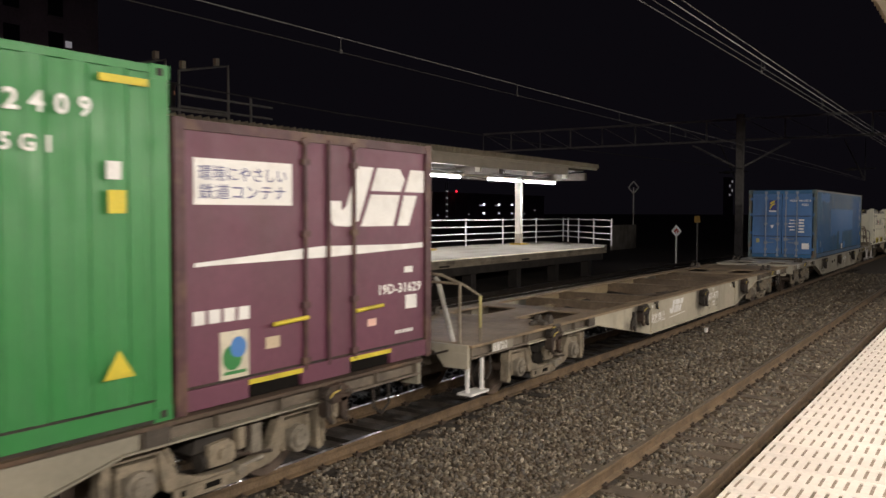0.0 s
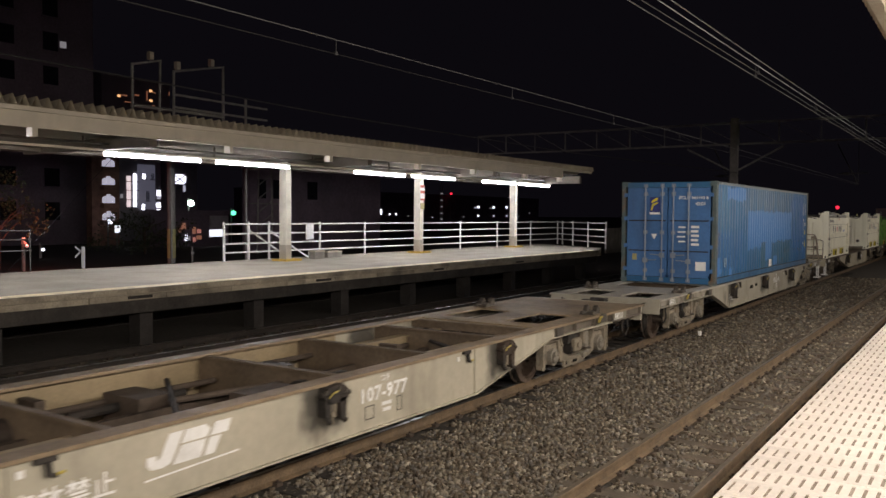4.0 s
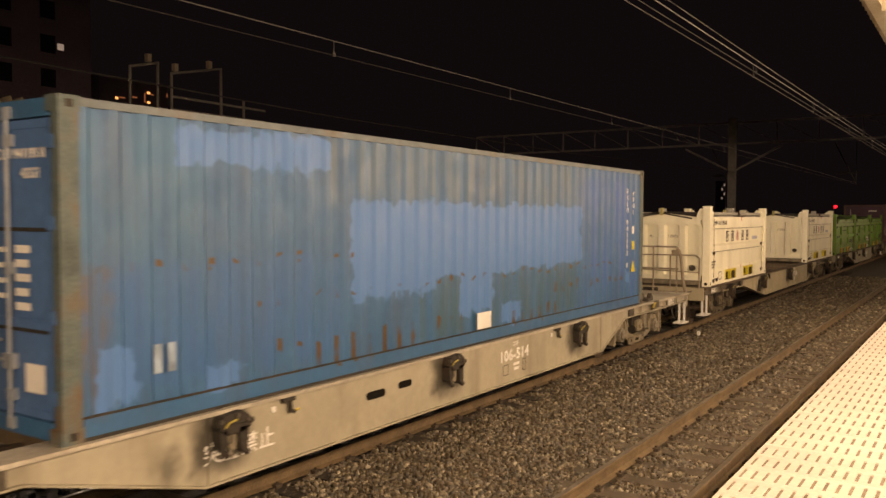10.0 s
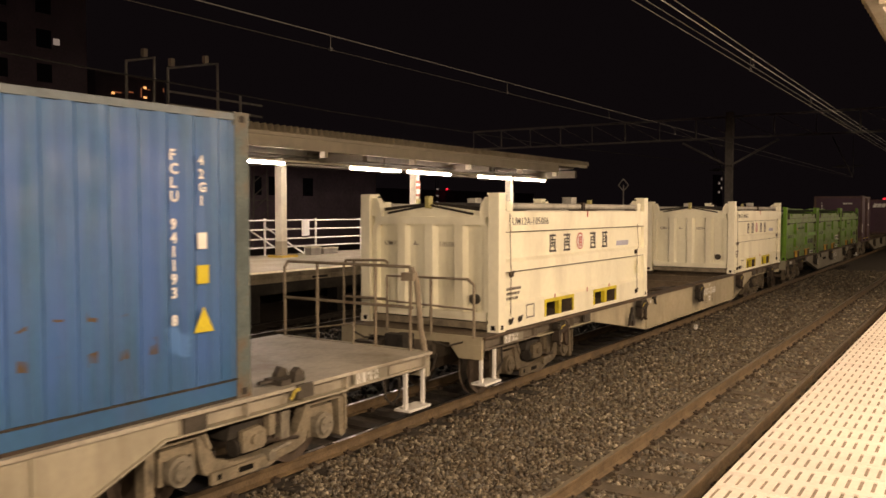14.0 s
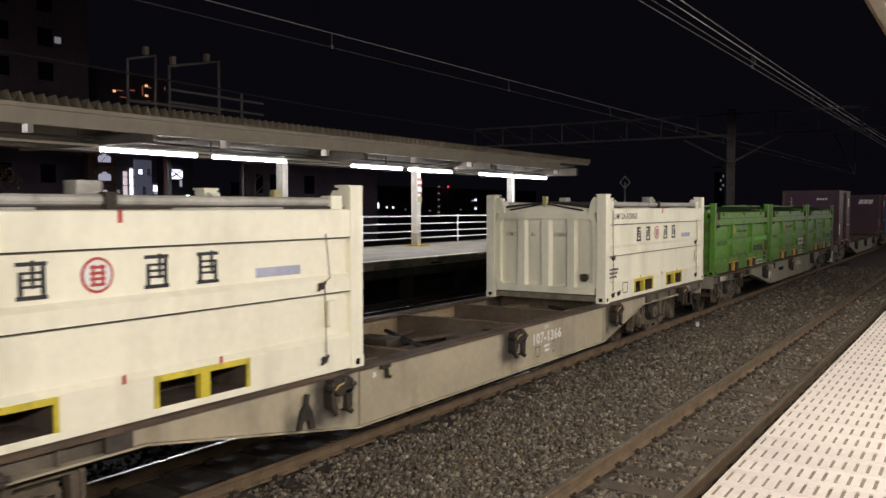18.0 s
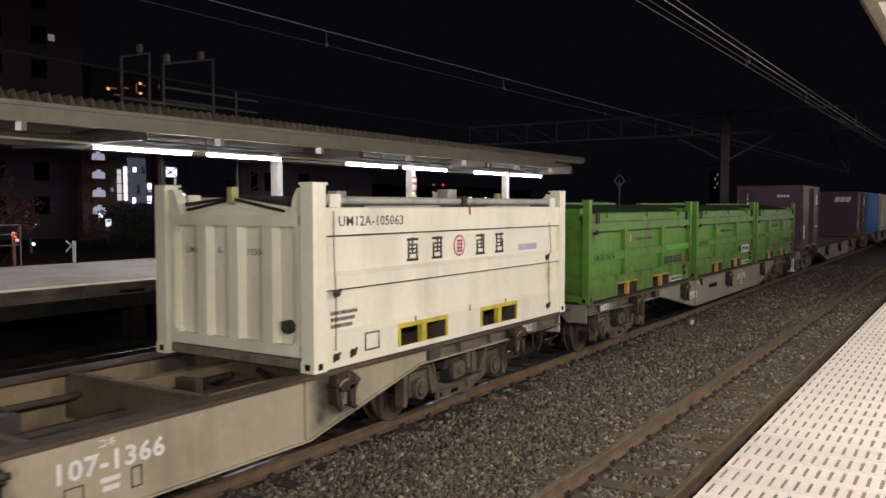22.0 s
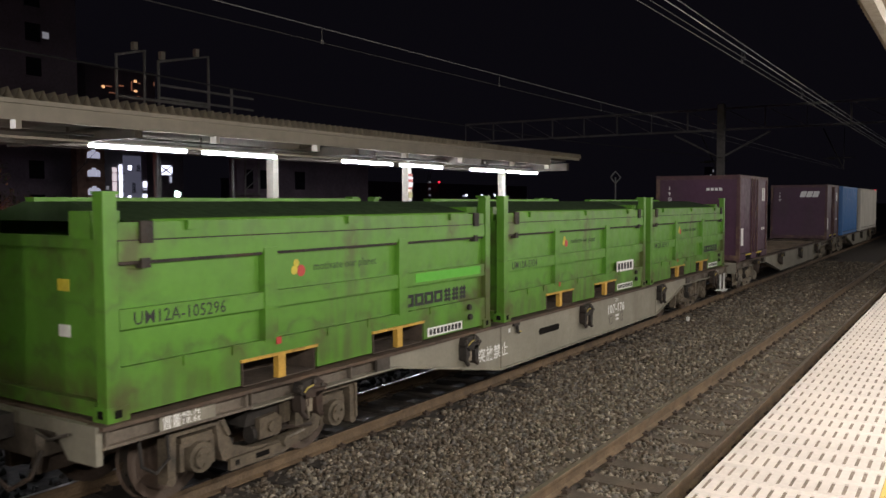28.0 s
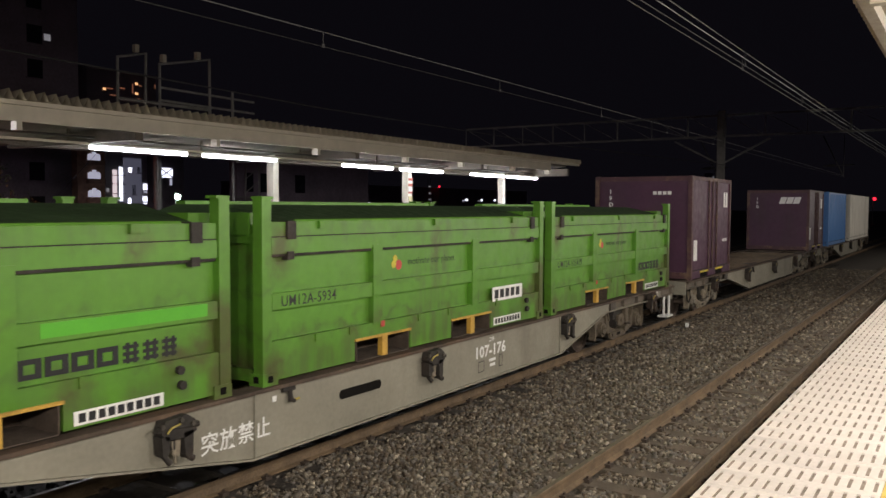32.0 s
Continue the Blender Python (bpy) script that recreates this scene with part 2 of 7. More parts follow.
def prism(bm, pts, lo, hi, axis="y"):
    """A polygon in the plane across the axis, drawn out from lo to hi."""
    def at(p, v):
        return {"y": (p[0], v, p[1]), "x": (v, p[0], p[1]), "z": (p[0], p[1], v)}[axis]
    a = [bm.verts.new(at(p, lo)) for p in pts]
    b = [bm.verts.new(at(p, hi)) for p in pts]
    for k in range(len(pts)):
        q = (k + 1) % len(pts)
        bm.faces.new((a[k], a[q], b[q], b[k]))
    bm.faces.new(a[::-1])
    bm.faces.new(b)


def mesh_of(name, bm, mats, bevel=0.0, smooth=False):
    if bevel:
        bmesh.ops.bevel(bm, geom=[e for e in bm.edges if e.calc_face_angle(0) > 0.6], offset=bevel, segments=1, affect="EDGES", clamp_overlap=True)
    bmesh.ops.recalc_face_normals(bm, faces=bm.faces)
    me = bpy.data.meshes.new(name)
    bm.to_mesh(me)
    bm.free()
    for m in mats if isinstance(mats, (list, tuple)) else [mats]:
        me.materials.append(m)
    if smooth:
        me.polygons.foreach_set("use_smooth", [True] * len(me.polygons))
    return me


def part(name, bm, mats, parent=None, label="", bevel=0.0, smooth=False):
    ob = new(name, mesh_of(name, bm, mats, bevel, smooth))
    ob.parent = parent
    if label:
        tagged(ob, label)
    return ob


def boxes(name, rows, mats, parent=None, label="", bevel=0.0):
    bm = bmesh.new()
    for r in rows:
        box(bm, *r)
    return part(name, bm, mats, parent, label, bevel)


def thing(name, label, category, group="", kind="", at=(0, 0, 0)):
    ob = new(name)
    ob.location = at
    ob.empty_display_size = 0.2
    return tagged(ob, label, category, group, kind)


def lettering(text, size, mat, parent, x, y, z, face="side", stretch=1.0, name="lettering", lean=0.0, align="LEFT"):
    """Painted letters: face 'side' looks to -y and reads along +x, 'end' looks to -x and reads along -y."""
    cu = bpy.data.curves.new(name, "FONT")
    cu.offset, cu.space_character = size * ((0.028 if text.isascii() else 0.010) if mat is M_MARK else 0.002), 1.06
    cu.body, cu.size, cu.extrude, cu.resolution_u, cu.shear, cu.align_x = text, size, 0.0012, 2, lean, align
    tmp = new("tmp_text", cu)
    me = bpy.data.meshes.new_from_object(tmp.evaluated_get(bpy.context.evaluated_depsgraph_get()))
    bpy.data.objects.remove(tmp)
    me.materials.clear()
    me.materials.append(mat)
    me.transform(Matrix.Diagonal((stretch, 1, 1, 1)))
    me.transform(Euler((radians(90), 0, radians(-90 if face == "end" else 0))).to_matrix().to_4x4())
    ob = new(name, me)
    ob.parent, ob.location = parent, (x, y, z)
    return ob


def corrugated(bm, x0, x1, y, z0, z1, pitch=0.278, depth=0.036, sign=1):
    """A trapezoid-corrugated sheet in the xz plane; the ribs stand towards -y, the valleys lie depth behind."""
    n = max(1, round((x1 - x0) / pitch))
    p = (x1 - x0) / n
    pts = []
    for k in range(n):
        a = x0 + k * p
        pts += [(a, y), (a + p * 0.28, y), (a + p * 0.45, y + sign * depth), (a + p * 0.83, y + sign * depth)]
    pts.append((x1, y))
    lo = [bm.verts.new((a, b, z0)) for a, b in pts]
    hi = [bm.verts.new((a, b, z1)) for a, b in pts]
    for k in range(len(pts) - 1):
        bm.faces.new((lo[k], lo[k + 1], hi[k + 1], hi[k]))


# ---- ground and tracks ----
bm = bmesh.new()
xs, ys = [-80, -20, 0, 10, 20, 30, 45, 70, 120, 400, 1500], [-300, -30, 0, 2, 5, 8, 12, 16, 22, 40, 100, 900]
grid = [[bm.verts.new((x, y, -0.215)) for y in ys] for x in xs]
for i in range(len(xs) - 1):
    for j in range(len(ys) - 1):
        bm.faces.new((grid[i][j], grid[i + 1][j], grid[i + 1][j + 1], grid[i][j + 1]))
ground = part("ground", bm, M_GROUND)
tagged(ground, "dark brown grey crushed stone ballast bed between the tracks", "ground", kind="structure")


def stones(name, x0, x1, y0, y1, per_m2, size, mat=None):
    """Loose crushed stones on the bed, as one mesh."""
    rng = np.random.default_rng(int(x0 * 7 + y0 * 13 + 400))
    n = int((x1 - x0) * (y1 - y0) * per_m2)
    px, py = rng.uniform(x0, x1, n), rng.uniform(y0, y1, n)
    keep = np.ones(n, bool)
    for yc in (Y_NEAR, Y_TRAIN, Y_FAR):
        for s in (-1, 1):
            keep &= np.abs(py - (yc + s * GAUGE / 2)) > 0.11
        on_sleeper = (np.abs(py - yc) < 0.84) & (np.abs((px % 0.6) - 0.3) < 0.115)
        keep &= ~on_sleeper | (rng.uniform(0, 1, n) < 0.16)
    px, py = px[keep], py[keep]
    n = len(px)
    cube = np.array([(x, y, z) for x in (-1, 1) for y in (-1, 1) for z in (-1, 1)], float)
    tri = np.array([(0, 1, 3), (0, 3, 2), (4, 6, 7), (4, 7, 5), (0, 4, 5), (0, 5, 1), (2, 3, 7), (2, 7, 6), (0, 2, 6), (0, 6, 4), (1, 5, 7), (1, 7, 3)])
    sc = size * rng.uniform(0.45, 1.15, (n, 1, 1)) * rng.uniform(0.55, 1.2, (n, 1, 3))
    v = (cube[None] + rng.uniform(-0.6, 0.6, (n, 8, 3))) * sc * 0.5
    a = rng.uniform(0, math.tau, n)
    ca, sa = np.cos(a)[:, None], np.sin(a)[:, None]
    b = rng.uniform(-1.2, 1.2, n)
    cb, sb = np.cos(b)[:, None], np.sin(b)[:, None]
    x, y, z = v[..., 0], v[..., 1], v[..., 2]
    y, z = y * cb - z * sb, y * sb + z * cb
    x, y = x * ca - y * sa, x * sa + y * ca
    lift = -0.205 + rng.uniform(-0.012, 0.034, n)[:, None] + 0.022 * (np.sin(px * 1.7 + py * 2.3) * np.sin(py * 3.1 - px * 0.6))[:, None]
    v = np.stack([x + px[:, None], y + py[:, None], z + lift], -1).reshape(-1, 3)
    f = (tri[None] + 8 * np.arange(n)[:, None, None]).reshape(-1, 3)
    me = bpy.data.meshes.new(name)
    me.vertices.add(len(v))
    me.vertices.foreach_set("co", v.ravel())
    me.loops.add(f.size)
    me.loops.foreach_set("vertex_index", f.ravel())
    me.polygons.add(len(f))
    me.polygons.foreach_set("loop_start", np.arange(0, f.size, 3))
    me.polygons.foreach_set("loop_total", np.full(len(f), 3))
    me.update()
    me.validate()
    me.materials.append(mat or M_STONE)
    return tagged(new(name, me), "grey brown crushed ballast stones lying between the rails", "ballast", kind="stuff")


def rail_profile():
    half = [(0.0635, -0.153), (0.0635, -0.143), (0.012, -0.125), (0.0075, -0.055), (0.030, -0.045), (0.0325, -0.035), (0.0325, -0.006), (0.026, 0.0)]
    return half + [(-a, b) for a, b in half[::-1]]


def track(yc, label, sleepers, head, x0=-30.0, x1=170.0, web=None, bed=None):
    t = thing("railway_track", label, "railway track", kind="structure", at=(0, yc, 0))
    for s in (-1, 1):
        bm = bmesh.new()
        prism(bm, [(p[0] + s * GAUGE / 2 * 1.0, p[1]) for p in rail_profile()], x0, x1, "x")
        r = part("rail", bm, [web or M_RAIL, head], t)
        for p in r.data.polygons:
            if p.normal.z > 0.9 and p.center.z > -0.01:
                p.material_index = 1
    bm = bmesh.new()
    box(bm, -0.12, 0.12, -1.0, 1.0, -0.30, -0.165)
    shared = mesh_of("sleeper", bm, bed or M_SLEEPER, 0.015)
    clips = bmesh.new()
    for s in (-1, 1):
        for side in (-1, 1):
            y = s * GAUGE / 2 + side * 0.085
            box(clips, -0.045, 0.045, y - 0.035, y + 0.035, -0.166, -0.125)
            rod(clips, (0, y, -0.13), (0, y, -0.10), 0.014, 6)
    clip_mesh = mesh_of("rail_fastening", clips, M_CLIP)
    for k in sleepers:
        ob = new("sleeper", shared)
        ob.parent, ob.location = t, (k * 0.6 + 0.3, 0, 0)
        c = new("rail_fastening", clip_mesh)
        c.parent = ob
    return t


# ---- platforms ----


def near_platform():
    p = thing("near_platform", "station platform with white grooved edge tiles", "platform", kind="structure")
    boxes("platform_slab", [(-30, 120, -9, 0.15, 0.9, PLAT - 0.004)], M_ASPHALT, p, "worn dark asphalt platform surface")
    boxes("platform_edge_beam", [(-30, 120, 0.15, EDGE_NEAR - 0.012, 0.80, PLAT - 0.009)], M_TILEBED, p, "dark concrete edge beam", 0.0)
    boxes("platform_wall", [(-30, 120, 0.62, 0.80, -0.3, 0.80)], M_CONC_DARK, p, "dark concrete platform wall")
    # one edge tile: two plain strips and the ribs between thirteen long grooves
    def tile_rows(x, y):
        rows = [(x - 0.1465, x - 0.103, y - 0.449, y + 0.449, PLAT - 0.02, PLAT), (x + 0.103, x + 0.1465, y - 0.449, y + 0.449, PLAT - 0.02, PLAT)]
        edges = [y - 0.449] + [y - 0.414 + 0.069 * k + d for k in range(13) for d in (-0.0115, 0.0115)] + [y + 0.449]
        return rows + [(x - 0.103, x + 0.103, lo, hi, PLAT - 0.02, PLAT) for lo, hi in zip(edges[::2], edges[1::2])]
    bm = bmesh.new()
    for r in tile_rows(0, 0):
        box(bm, *r)
    tile = mesh_of("edge_tile", bm, M_TILE)
    rest = bmesh.new()
    for i in range(-70, 240):
        x, y = 3.6 + 0.3 * i, EDGE_NEAR - 0.45
        if 0 <= i < 120:
            ob = new("edge_tile", tile)
            ob.parent, ob.location = p, (x, y, random.uniform(-0.0015, 0.0015))
            ob.rotation_euler.z = random.uniform(-0.003, 0.003)
        else:
            for r in tile_rows(x, y):
                box(rest, *r)
    tagged(part("far_edge_tiles", rest, M_TILE, p), "white grooved edge tiles running into the distance", kind="stuff")
    bm = bmesh.new()
    box(bm, -0.147, 0.147, -0.147, 0.147, PLAT - 0.02, PLAT - 0.001)
    for a in range(5):
        for b in range(5):
            rod(bm, (-0.116 + 0.058 * a, -0.116 + 0.058 * b, PLAT - 0.001), (-0.116 + 0.058 * a, -0.116 + 0.058 * b, PLAT + 0.004), 0.012, 6)
    tact = mesh_of("tactile_tile", bm, M_TACTILE)
    for i in range(-60, 60):
        ob = new("tactile_tile", tact)
        ob.parent, ob.location = p, (3.6 + 0.3 * i, EDGE_NEAR - 1.05, 0)
    return p


def near_canopy():
    """The roof over the camera: its corrugated edge shows against the sky."""
    c = thing("near_canopy", "platform roof with a cream corrugated edge", "platform roof", kind="structure")
    bm = bmesh.new()
    corr_x = np.arange(-20, 100, 0.1)
    lo = [bm.verts.new((x, 1.0, 4.62 + 0.035 * (k % 2))) for k, x in enumerate(corr_x)]
    hi = [bm.verts.new((x, -6.0, 5.10 + 0.035 * (k % 2))) for k, x in enumerate(corr_x)]
    for k in range(len(corr_x) - 1):
        bm.faces.new((lo[k], lo[k + 1], hi[k + 1], hi[k]))
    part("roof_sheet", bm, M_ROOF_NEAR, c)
    for x in range(-16, 98, 8):
        post = boxes("post", [(x - 0.1, x + 0.1, -4.1, -3.9, PLAT - 0.01, 5.0)], M_POST, c, "cream steel roof post", 0.01)
        boxes("post_foot", [(x - 0.16, x + 0.16, -4.16, -3.84, PLAT - 0.005, PLAT + 0.08)], M_TACTILE, post)
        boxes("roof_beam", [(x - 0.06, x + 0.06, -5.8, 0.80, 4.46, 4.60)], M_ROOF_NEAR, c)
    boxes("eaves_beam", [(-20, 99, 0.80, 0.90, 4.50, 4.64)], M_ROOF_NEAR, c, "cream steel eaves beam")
    return c


# Stained beam; the shade under the platform edge is also in its colour.
M_SHADE_BEAM = material("stained_shaded_beam", (0.05, 0.044, 0.038), 0.95, vary=0.3, scale=1.5, bump=0.4, dirt=(0.03, 0.028, 0.025), dirt_amount=0.85, dirt_scale=1.8)


def far_platform():
    p = thing("far_platform", "concrete station platform on dark columns with a pale edge", "platform", kind="structure")
    x1 = 36.4
    prism_pts = [(-30, EDGE_FAR + 0.02), (x1, EDGE_FAR + 0.02), (x1 + 3.2, EDGE_FAR + 1.2), (x1 + 6.5, 21.8), (-30, 21.8)]
    bm = bmesh.new()
    prism(bm, prism_pts, 0.86, PLAT - 0.004, "z")
    part("platform_slab", bm, M_CONC_PALE, p, "pale worn concrete platform surface")
    # edge stones and fascia panels
    for k in range(35):
        a = -29.8 + 1.9 * k
        boxes("fascia_panel", [(a, a + 1.88, EDGE_FAR - 0.02, EDGE_FAR + 0.10, 0.845, 0.965)], M_FASCIA, p, "", 0.012)
    boxes("edge_lip", [(-30, x1, EDGE_FAR - 0.05, EDGE_FAR + 0.10, 0.985, PLAT)], M_FASCIA, p, "worn concrete lip", 0.012)
    for a in (5.4, 11.0, 16.9, 22.6, 28.3):
        boxes("number_plate", [(a, a + 0.62, EDGE_FAR - 0.03, EDGE_FAR - 0.019, 0.875, 0.94)], M_CONC_DARK, p, "dark plate with worn marks")
    boxes("edge_strip", [(-30, x1, EDGE_FAR + 0.02, EDGE_FAR + 0.44, PLAT - 0.003, PLAT + 0.003)], M_EDGE_LINE, p, "pale yellow painted edge line")
    boxes("edge_beam", [(-30, x1, EDGE_FAR + 0.06, EDGE_FAR + 0.40, 0.55, 0.84)], M_SHADE_BEAM, p, "stained concrete beam, coloured dark for the shade below the edge")
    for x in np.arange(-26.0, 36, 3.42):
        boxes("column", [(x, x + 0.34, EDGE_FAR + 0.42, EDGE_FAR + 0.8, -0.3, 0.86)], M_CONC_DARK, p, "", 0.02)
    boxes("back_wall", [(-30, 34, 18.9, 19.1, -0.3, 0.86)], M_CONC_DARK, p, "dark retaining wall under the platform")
    return p


M_NOTICE_RED = material("red_notice", (0.5, 0.10, 0.07), 0.5)


M_LATCH_PALE = material("faded_yellow_notice", (0.45, 0.40, 0.2), 0.6)


def far_canopy():
    c = thing("far_canopy", "cream steel platform roof with corrugated sheets on posts", "platform roof", kind="structure")
    y0, x0, x1 = 16.5, -20.0, 38.0
    bm = bmesh.new()
    n = int((x1 - x0) / 0.252)
    pts = []
    for k in range(n):
        a = x0 + k * 0.252
        pts += [(a, 0.0), (a + 0.024, 0.0), (a + 0.113, 0.19), (a + 0.139, 0.19), (a + 0.228, 0.0)]
    lo = [bm.verts.new((a, y0 - 0.25, 4.88 + b)) for a, b in pts]
    hi = [bm.verts.new((a, 22.3, 4.48 + b)) for a, b in pts]
    for k in range(len(pts) - 1):
        bm.faces.new((lo[k], lo[k + 1], hi[k + 1], hi[k]))
    part("roof_sheet", bm, M_ROOF, c, "ribbed metal roof sheet")
    boxes("fascia_beam", [(x0, x1 - 3.0, y0, y0 + 0.12, 4.46, 4.87)], M_CREAM, c, "cream steel fascia beam", 0.01)
    boxes("eaves_channel", [(x0, x1, y0 - 0.12, y0 - 0.01, 4.78, 4.87)], M_CREAM, c)
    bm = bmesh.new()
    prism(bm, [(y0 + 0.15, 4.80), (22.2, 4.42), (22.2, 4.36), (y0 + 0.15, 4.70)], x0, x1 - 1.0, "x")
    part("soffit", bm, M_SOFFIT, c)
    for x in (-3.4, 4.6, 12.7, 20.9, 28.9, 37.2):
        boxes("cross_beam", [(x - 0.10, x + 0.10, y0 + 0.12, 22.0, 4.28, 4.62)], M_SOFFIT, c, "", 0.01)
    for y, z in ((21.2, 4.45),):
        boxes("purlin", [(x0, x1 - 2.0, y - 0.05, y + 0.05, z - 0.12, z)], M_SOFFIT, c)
    bm = bmesh.new()
    for x in (9.7, 15.0, 18.9, 23.5, 27.2, 31.4, 34.8):
        box(bm, x - 0.06, x + 0.06, y0 - 0.02, y0 + 0.2, 4.28, 4.46)
    part("bracket", bm, M_CREAM, c)
    posts = ((20.98, 0.24), (28.95, 0.24), (37.3, 0.24), (12.0, 0.0))
    for x, w in posts[:3]:
        post = boxes("post", [(x - 0.27, x - 0.01, 20.1, 20.4, PLAT - 0.1, 4.5)], M_POST, c, "cream steel roof post", 0.01)
        boxes("post_base", [(x - 0.42, x + 0.36, 19.95, 20.62, PLAT - 0.01, PLAT + 0.07)], M_TACTILE, post, "yellow painted foot")
        boxes("post_sleeve", [(x - 0.275, x - 0.005, 20.094, 20.405, PLAT + 0.07, PLAT + 0.55)], M_CREAM, post, "grey painted lower part")
        boxes("post_back", [(x + 0.07, x + 0.25, 20.42, 20.58, PLAT - 0.1, 4.5)], M_POST, post, "second slimmer column")
        if x == 28.95:
            for z0, z1, m in ((3.86, 3.96, M_NOTICE_RED), (3.74, 3.85, M_WHITEPAINT), (3.62, 3.73, M_NOTICE_RED), (3.40, 3.60, M_WHITEPAINT), (3.32, 3.39, M_NOTICE_RED), (2.95, 3.20, M_LATCH_PALE)):
                boxes("notice", [(x - 0.24, x + 0.02, 20.06, 20.098, z0, z1)], m, post, "small red and white notice")
    # lamp raceway and tubes
    boxes("lamp_raceway", [(x0, 37.8, 18.45, 18.55, 4.245, 4.30)], M_CREAM, c, "pale lamp raceway")
    bm = bmesh.new()
    rod(bm, (x0, 18.2, 4.40), (x1 - 1.5, 18.2, 4.40), 0.03, 6)
    part("conduit", bm, M_BLACK, c, "dark cable conduit")
    for x in np.arange(8.0, 37.0, 4.1):
        boxes("raceway_hanger", [(x - 0.02, x + 0.02, 18.48, 18.52, 4.30, 4.62)], M_SOFFIT, c)
    return c


def far_lamp(x0, x1):
    f = thing("fluorescent_lamp", "lit white fluorescent tube fitting under the roof", "lamp", "platform roof lamps", at=((x0 + x1) / 2, 18.5, 4.18))
    h = (x1 - x0) / 2
    bm = bmesh.new()
    rod(bm, (-h, 0, 0), (h, 0, 0), 0.048, 10)
    part("tube", bm, M_TUBE, f, "glowing white tube", smooth=False)
    boxes("fitting", [(-h - 0.02, h + 0.02, -0.07, 0.07, 0.05, 0.10)], M_WHITEPAINT, f)
    return f


def fence():
    f = thing("platform_fence", "white tubular steel fence with four rails on the platform", "fence")
    rails = (0.28, 0.58, 0.92, 1.25)
    corner = (43.6, 20.85)
    for run_ends, places in ((((19.2, 21.5), corner), (19.22, 20.30, 21.25, 23.86, 26.5, 30.0, 33.5, 36.9, 40.4, 43.6)), ((corner, (38.5, 15.8)), (43.0, 41.8, 40.2, 38.5))):
        a, b = Vector((*run_ends[0], 0)), Vector((*run_ends[1], 0))
        for z in rails:
            bm = bmesh.new()
            rod(bm, a + Vector((0, 0, PLAT + z)), b + Vector((0, 0, PLAT + z)), 0.032)
            part("rail", bm, M_WHITEPAINT, f)
        for x in places:
            p = a.lerp(b, (x - a.x) / (b.x - a.x))
            bm = bmesh.new()
            rod(bm, p + Vector((0, 0, PLAT - 0.02)), p + Vector((0, 0, PLAT + 1.31)), 0.046)
            rod(bm, p + Vector((0, 0, PLAT + 1.31)), p + Vector((0, 0, PLAT + 1.335)), 0.03)
            part("post", bm, M_WHITEPAINT, f)
    for x0, z0, x1 in ((20.30, 2.12, 22.05), (21.25, 2.10, 23.05)):
        bm = bmesh.new()
        rod(bm, (x0, 21.4, z0), (x1, 21.2, PLAT - 0.01), 0.034)
        part("brace", bm, M_WHITEPAINT, f)
    bm = bmesh.new()
    rod(bm, (23.06, 21.2, PLAT - 0.01), (23.06, 21.2, PLAT + 0.24), 0.04)
    part("stub", bm, M_WHITEPAINT, f)
    for x, y, w, d, h in ((22.55, 20.35, 0.5, 0.3, 0.30), (23.65, 20.6, 0.8, 0.3, 0.24)):
        e = thing("equipment_box", "small pale grey equipment box on the platform", "box", "equipment boxes", at=(x, y, PLAT))
        boxes("case", [(-w / 2, w / 2, -d / 2, d / 2, 0.0, h - 0.05)], M_CONC, e, "", 0.015)
        boxes("lid", [(-w / 2 - 0.02, w / 2 + 0.02, -d / 2 - 0.02, d / 2 + 0.02, h - 0.05, h)], M_CREAM, e, "", 0.01)
    boxes("notice_plate", [(22.98, 23.38, 21.26, 21.30, PLAT + 0.66, PLAT + 1.24)], M_WHITEPAINT, f, "pale notice plate", 0.01)
    return f

# ---- wagons ----
HALF, REAR = 9.82, 9.42          # a wagon's frame before and behind its middle
BASE = 0.93                      # half the wheelbase of a bogie
WHEEL = 0.43
M_CHANNEL = material("grimy_brown_channel", (0.125, 0.104, 0.080), 0.7, vary=0.3, scale=2, dirt=GRIME, dirt_amount=0.7, dirt_scale=2, streak=True)
# Dusty brown made darker for the shade inside wagons and fork pockets.
M_PIT = material("shaded_dusty_underframe", (0.075, 0.055, 0.04), 0.85, vary=0.35, scale=3, dirt=GRIME, dirt_amount=0.6, dirt_scale=3)
M_TAN = material("tan_inner_sill_paint", (0.30, 0.235, 0.14), 0.7, vary=0.2, scale=2, dirt=(0.12, 0.08, 0.045), dirt_amount=0.6, dirt_scale=2)
M_LEVER = material("dull_yellow_lever", (0.40, 0.32, 0.07), 0.6, vary=0.2)
M_AXLEBOX = material("greasy_axle_box", (0.26, 0.235, 0.19), 0.5, 0.2, vary=0.3, scale=5, dirt=GRIME, dirt_amount=0.8, dirt_scale=5)
M_AXLEBOX_DARK = material("dark_axle_box", (0.15, 0.125, 0.09), 0.5, 0.2, vary=0.3, scale=5, dirt=GRIME, dirt_amount=0.8, dirt_scale=5)
M_TUBE_RAIL = material("dull_brown_grey_tube", (0.23, 0.19, 0.14), 0.6, vary=0.25, scale=3, dirt=RUST, dirt_amount=0.5, dirt_scale=4)


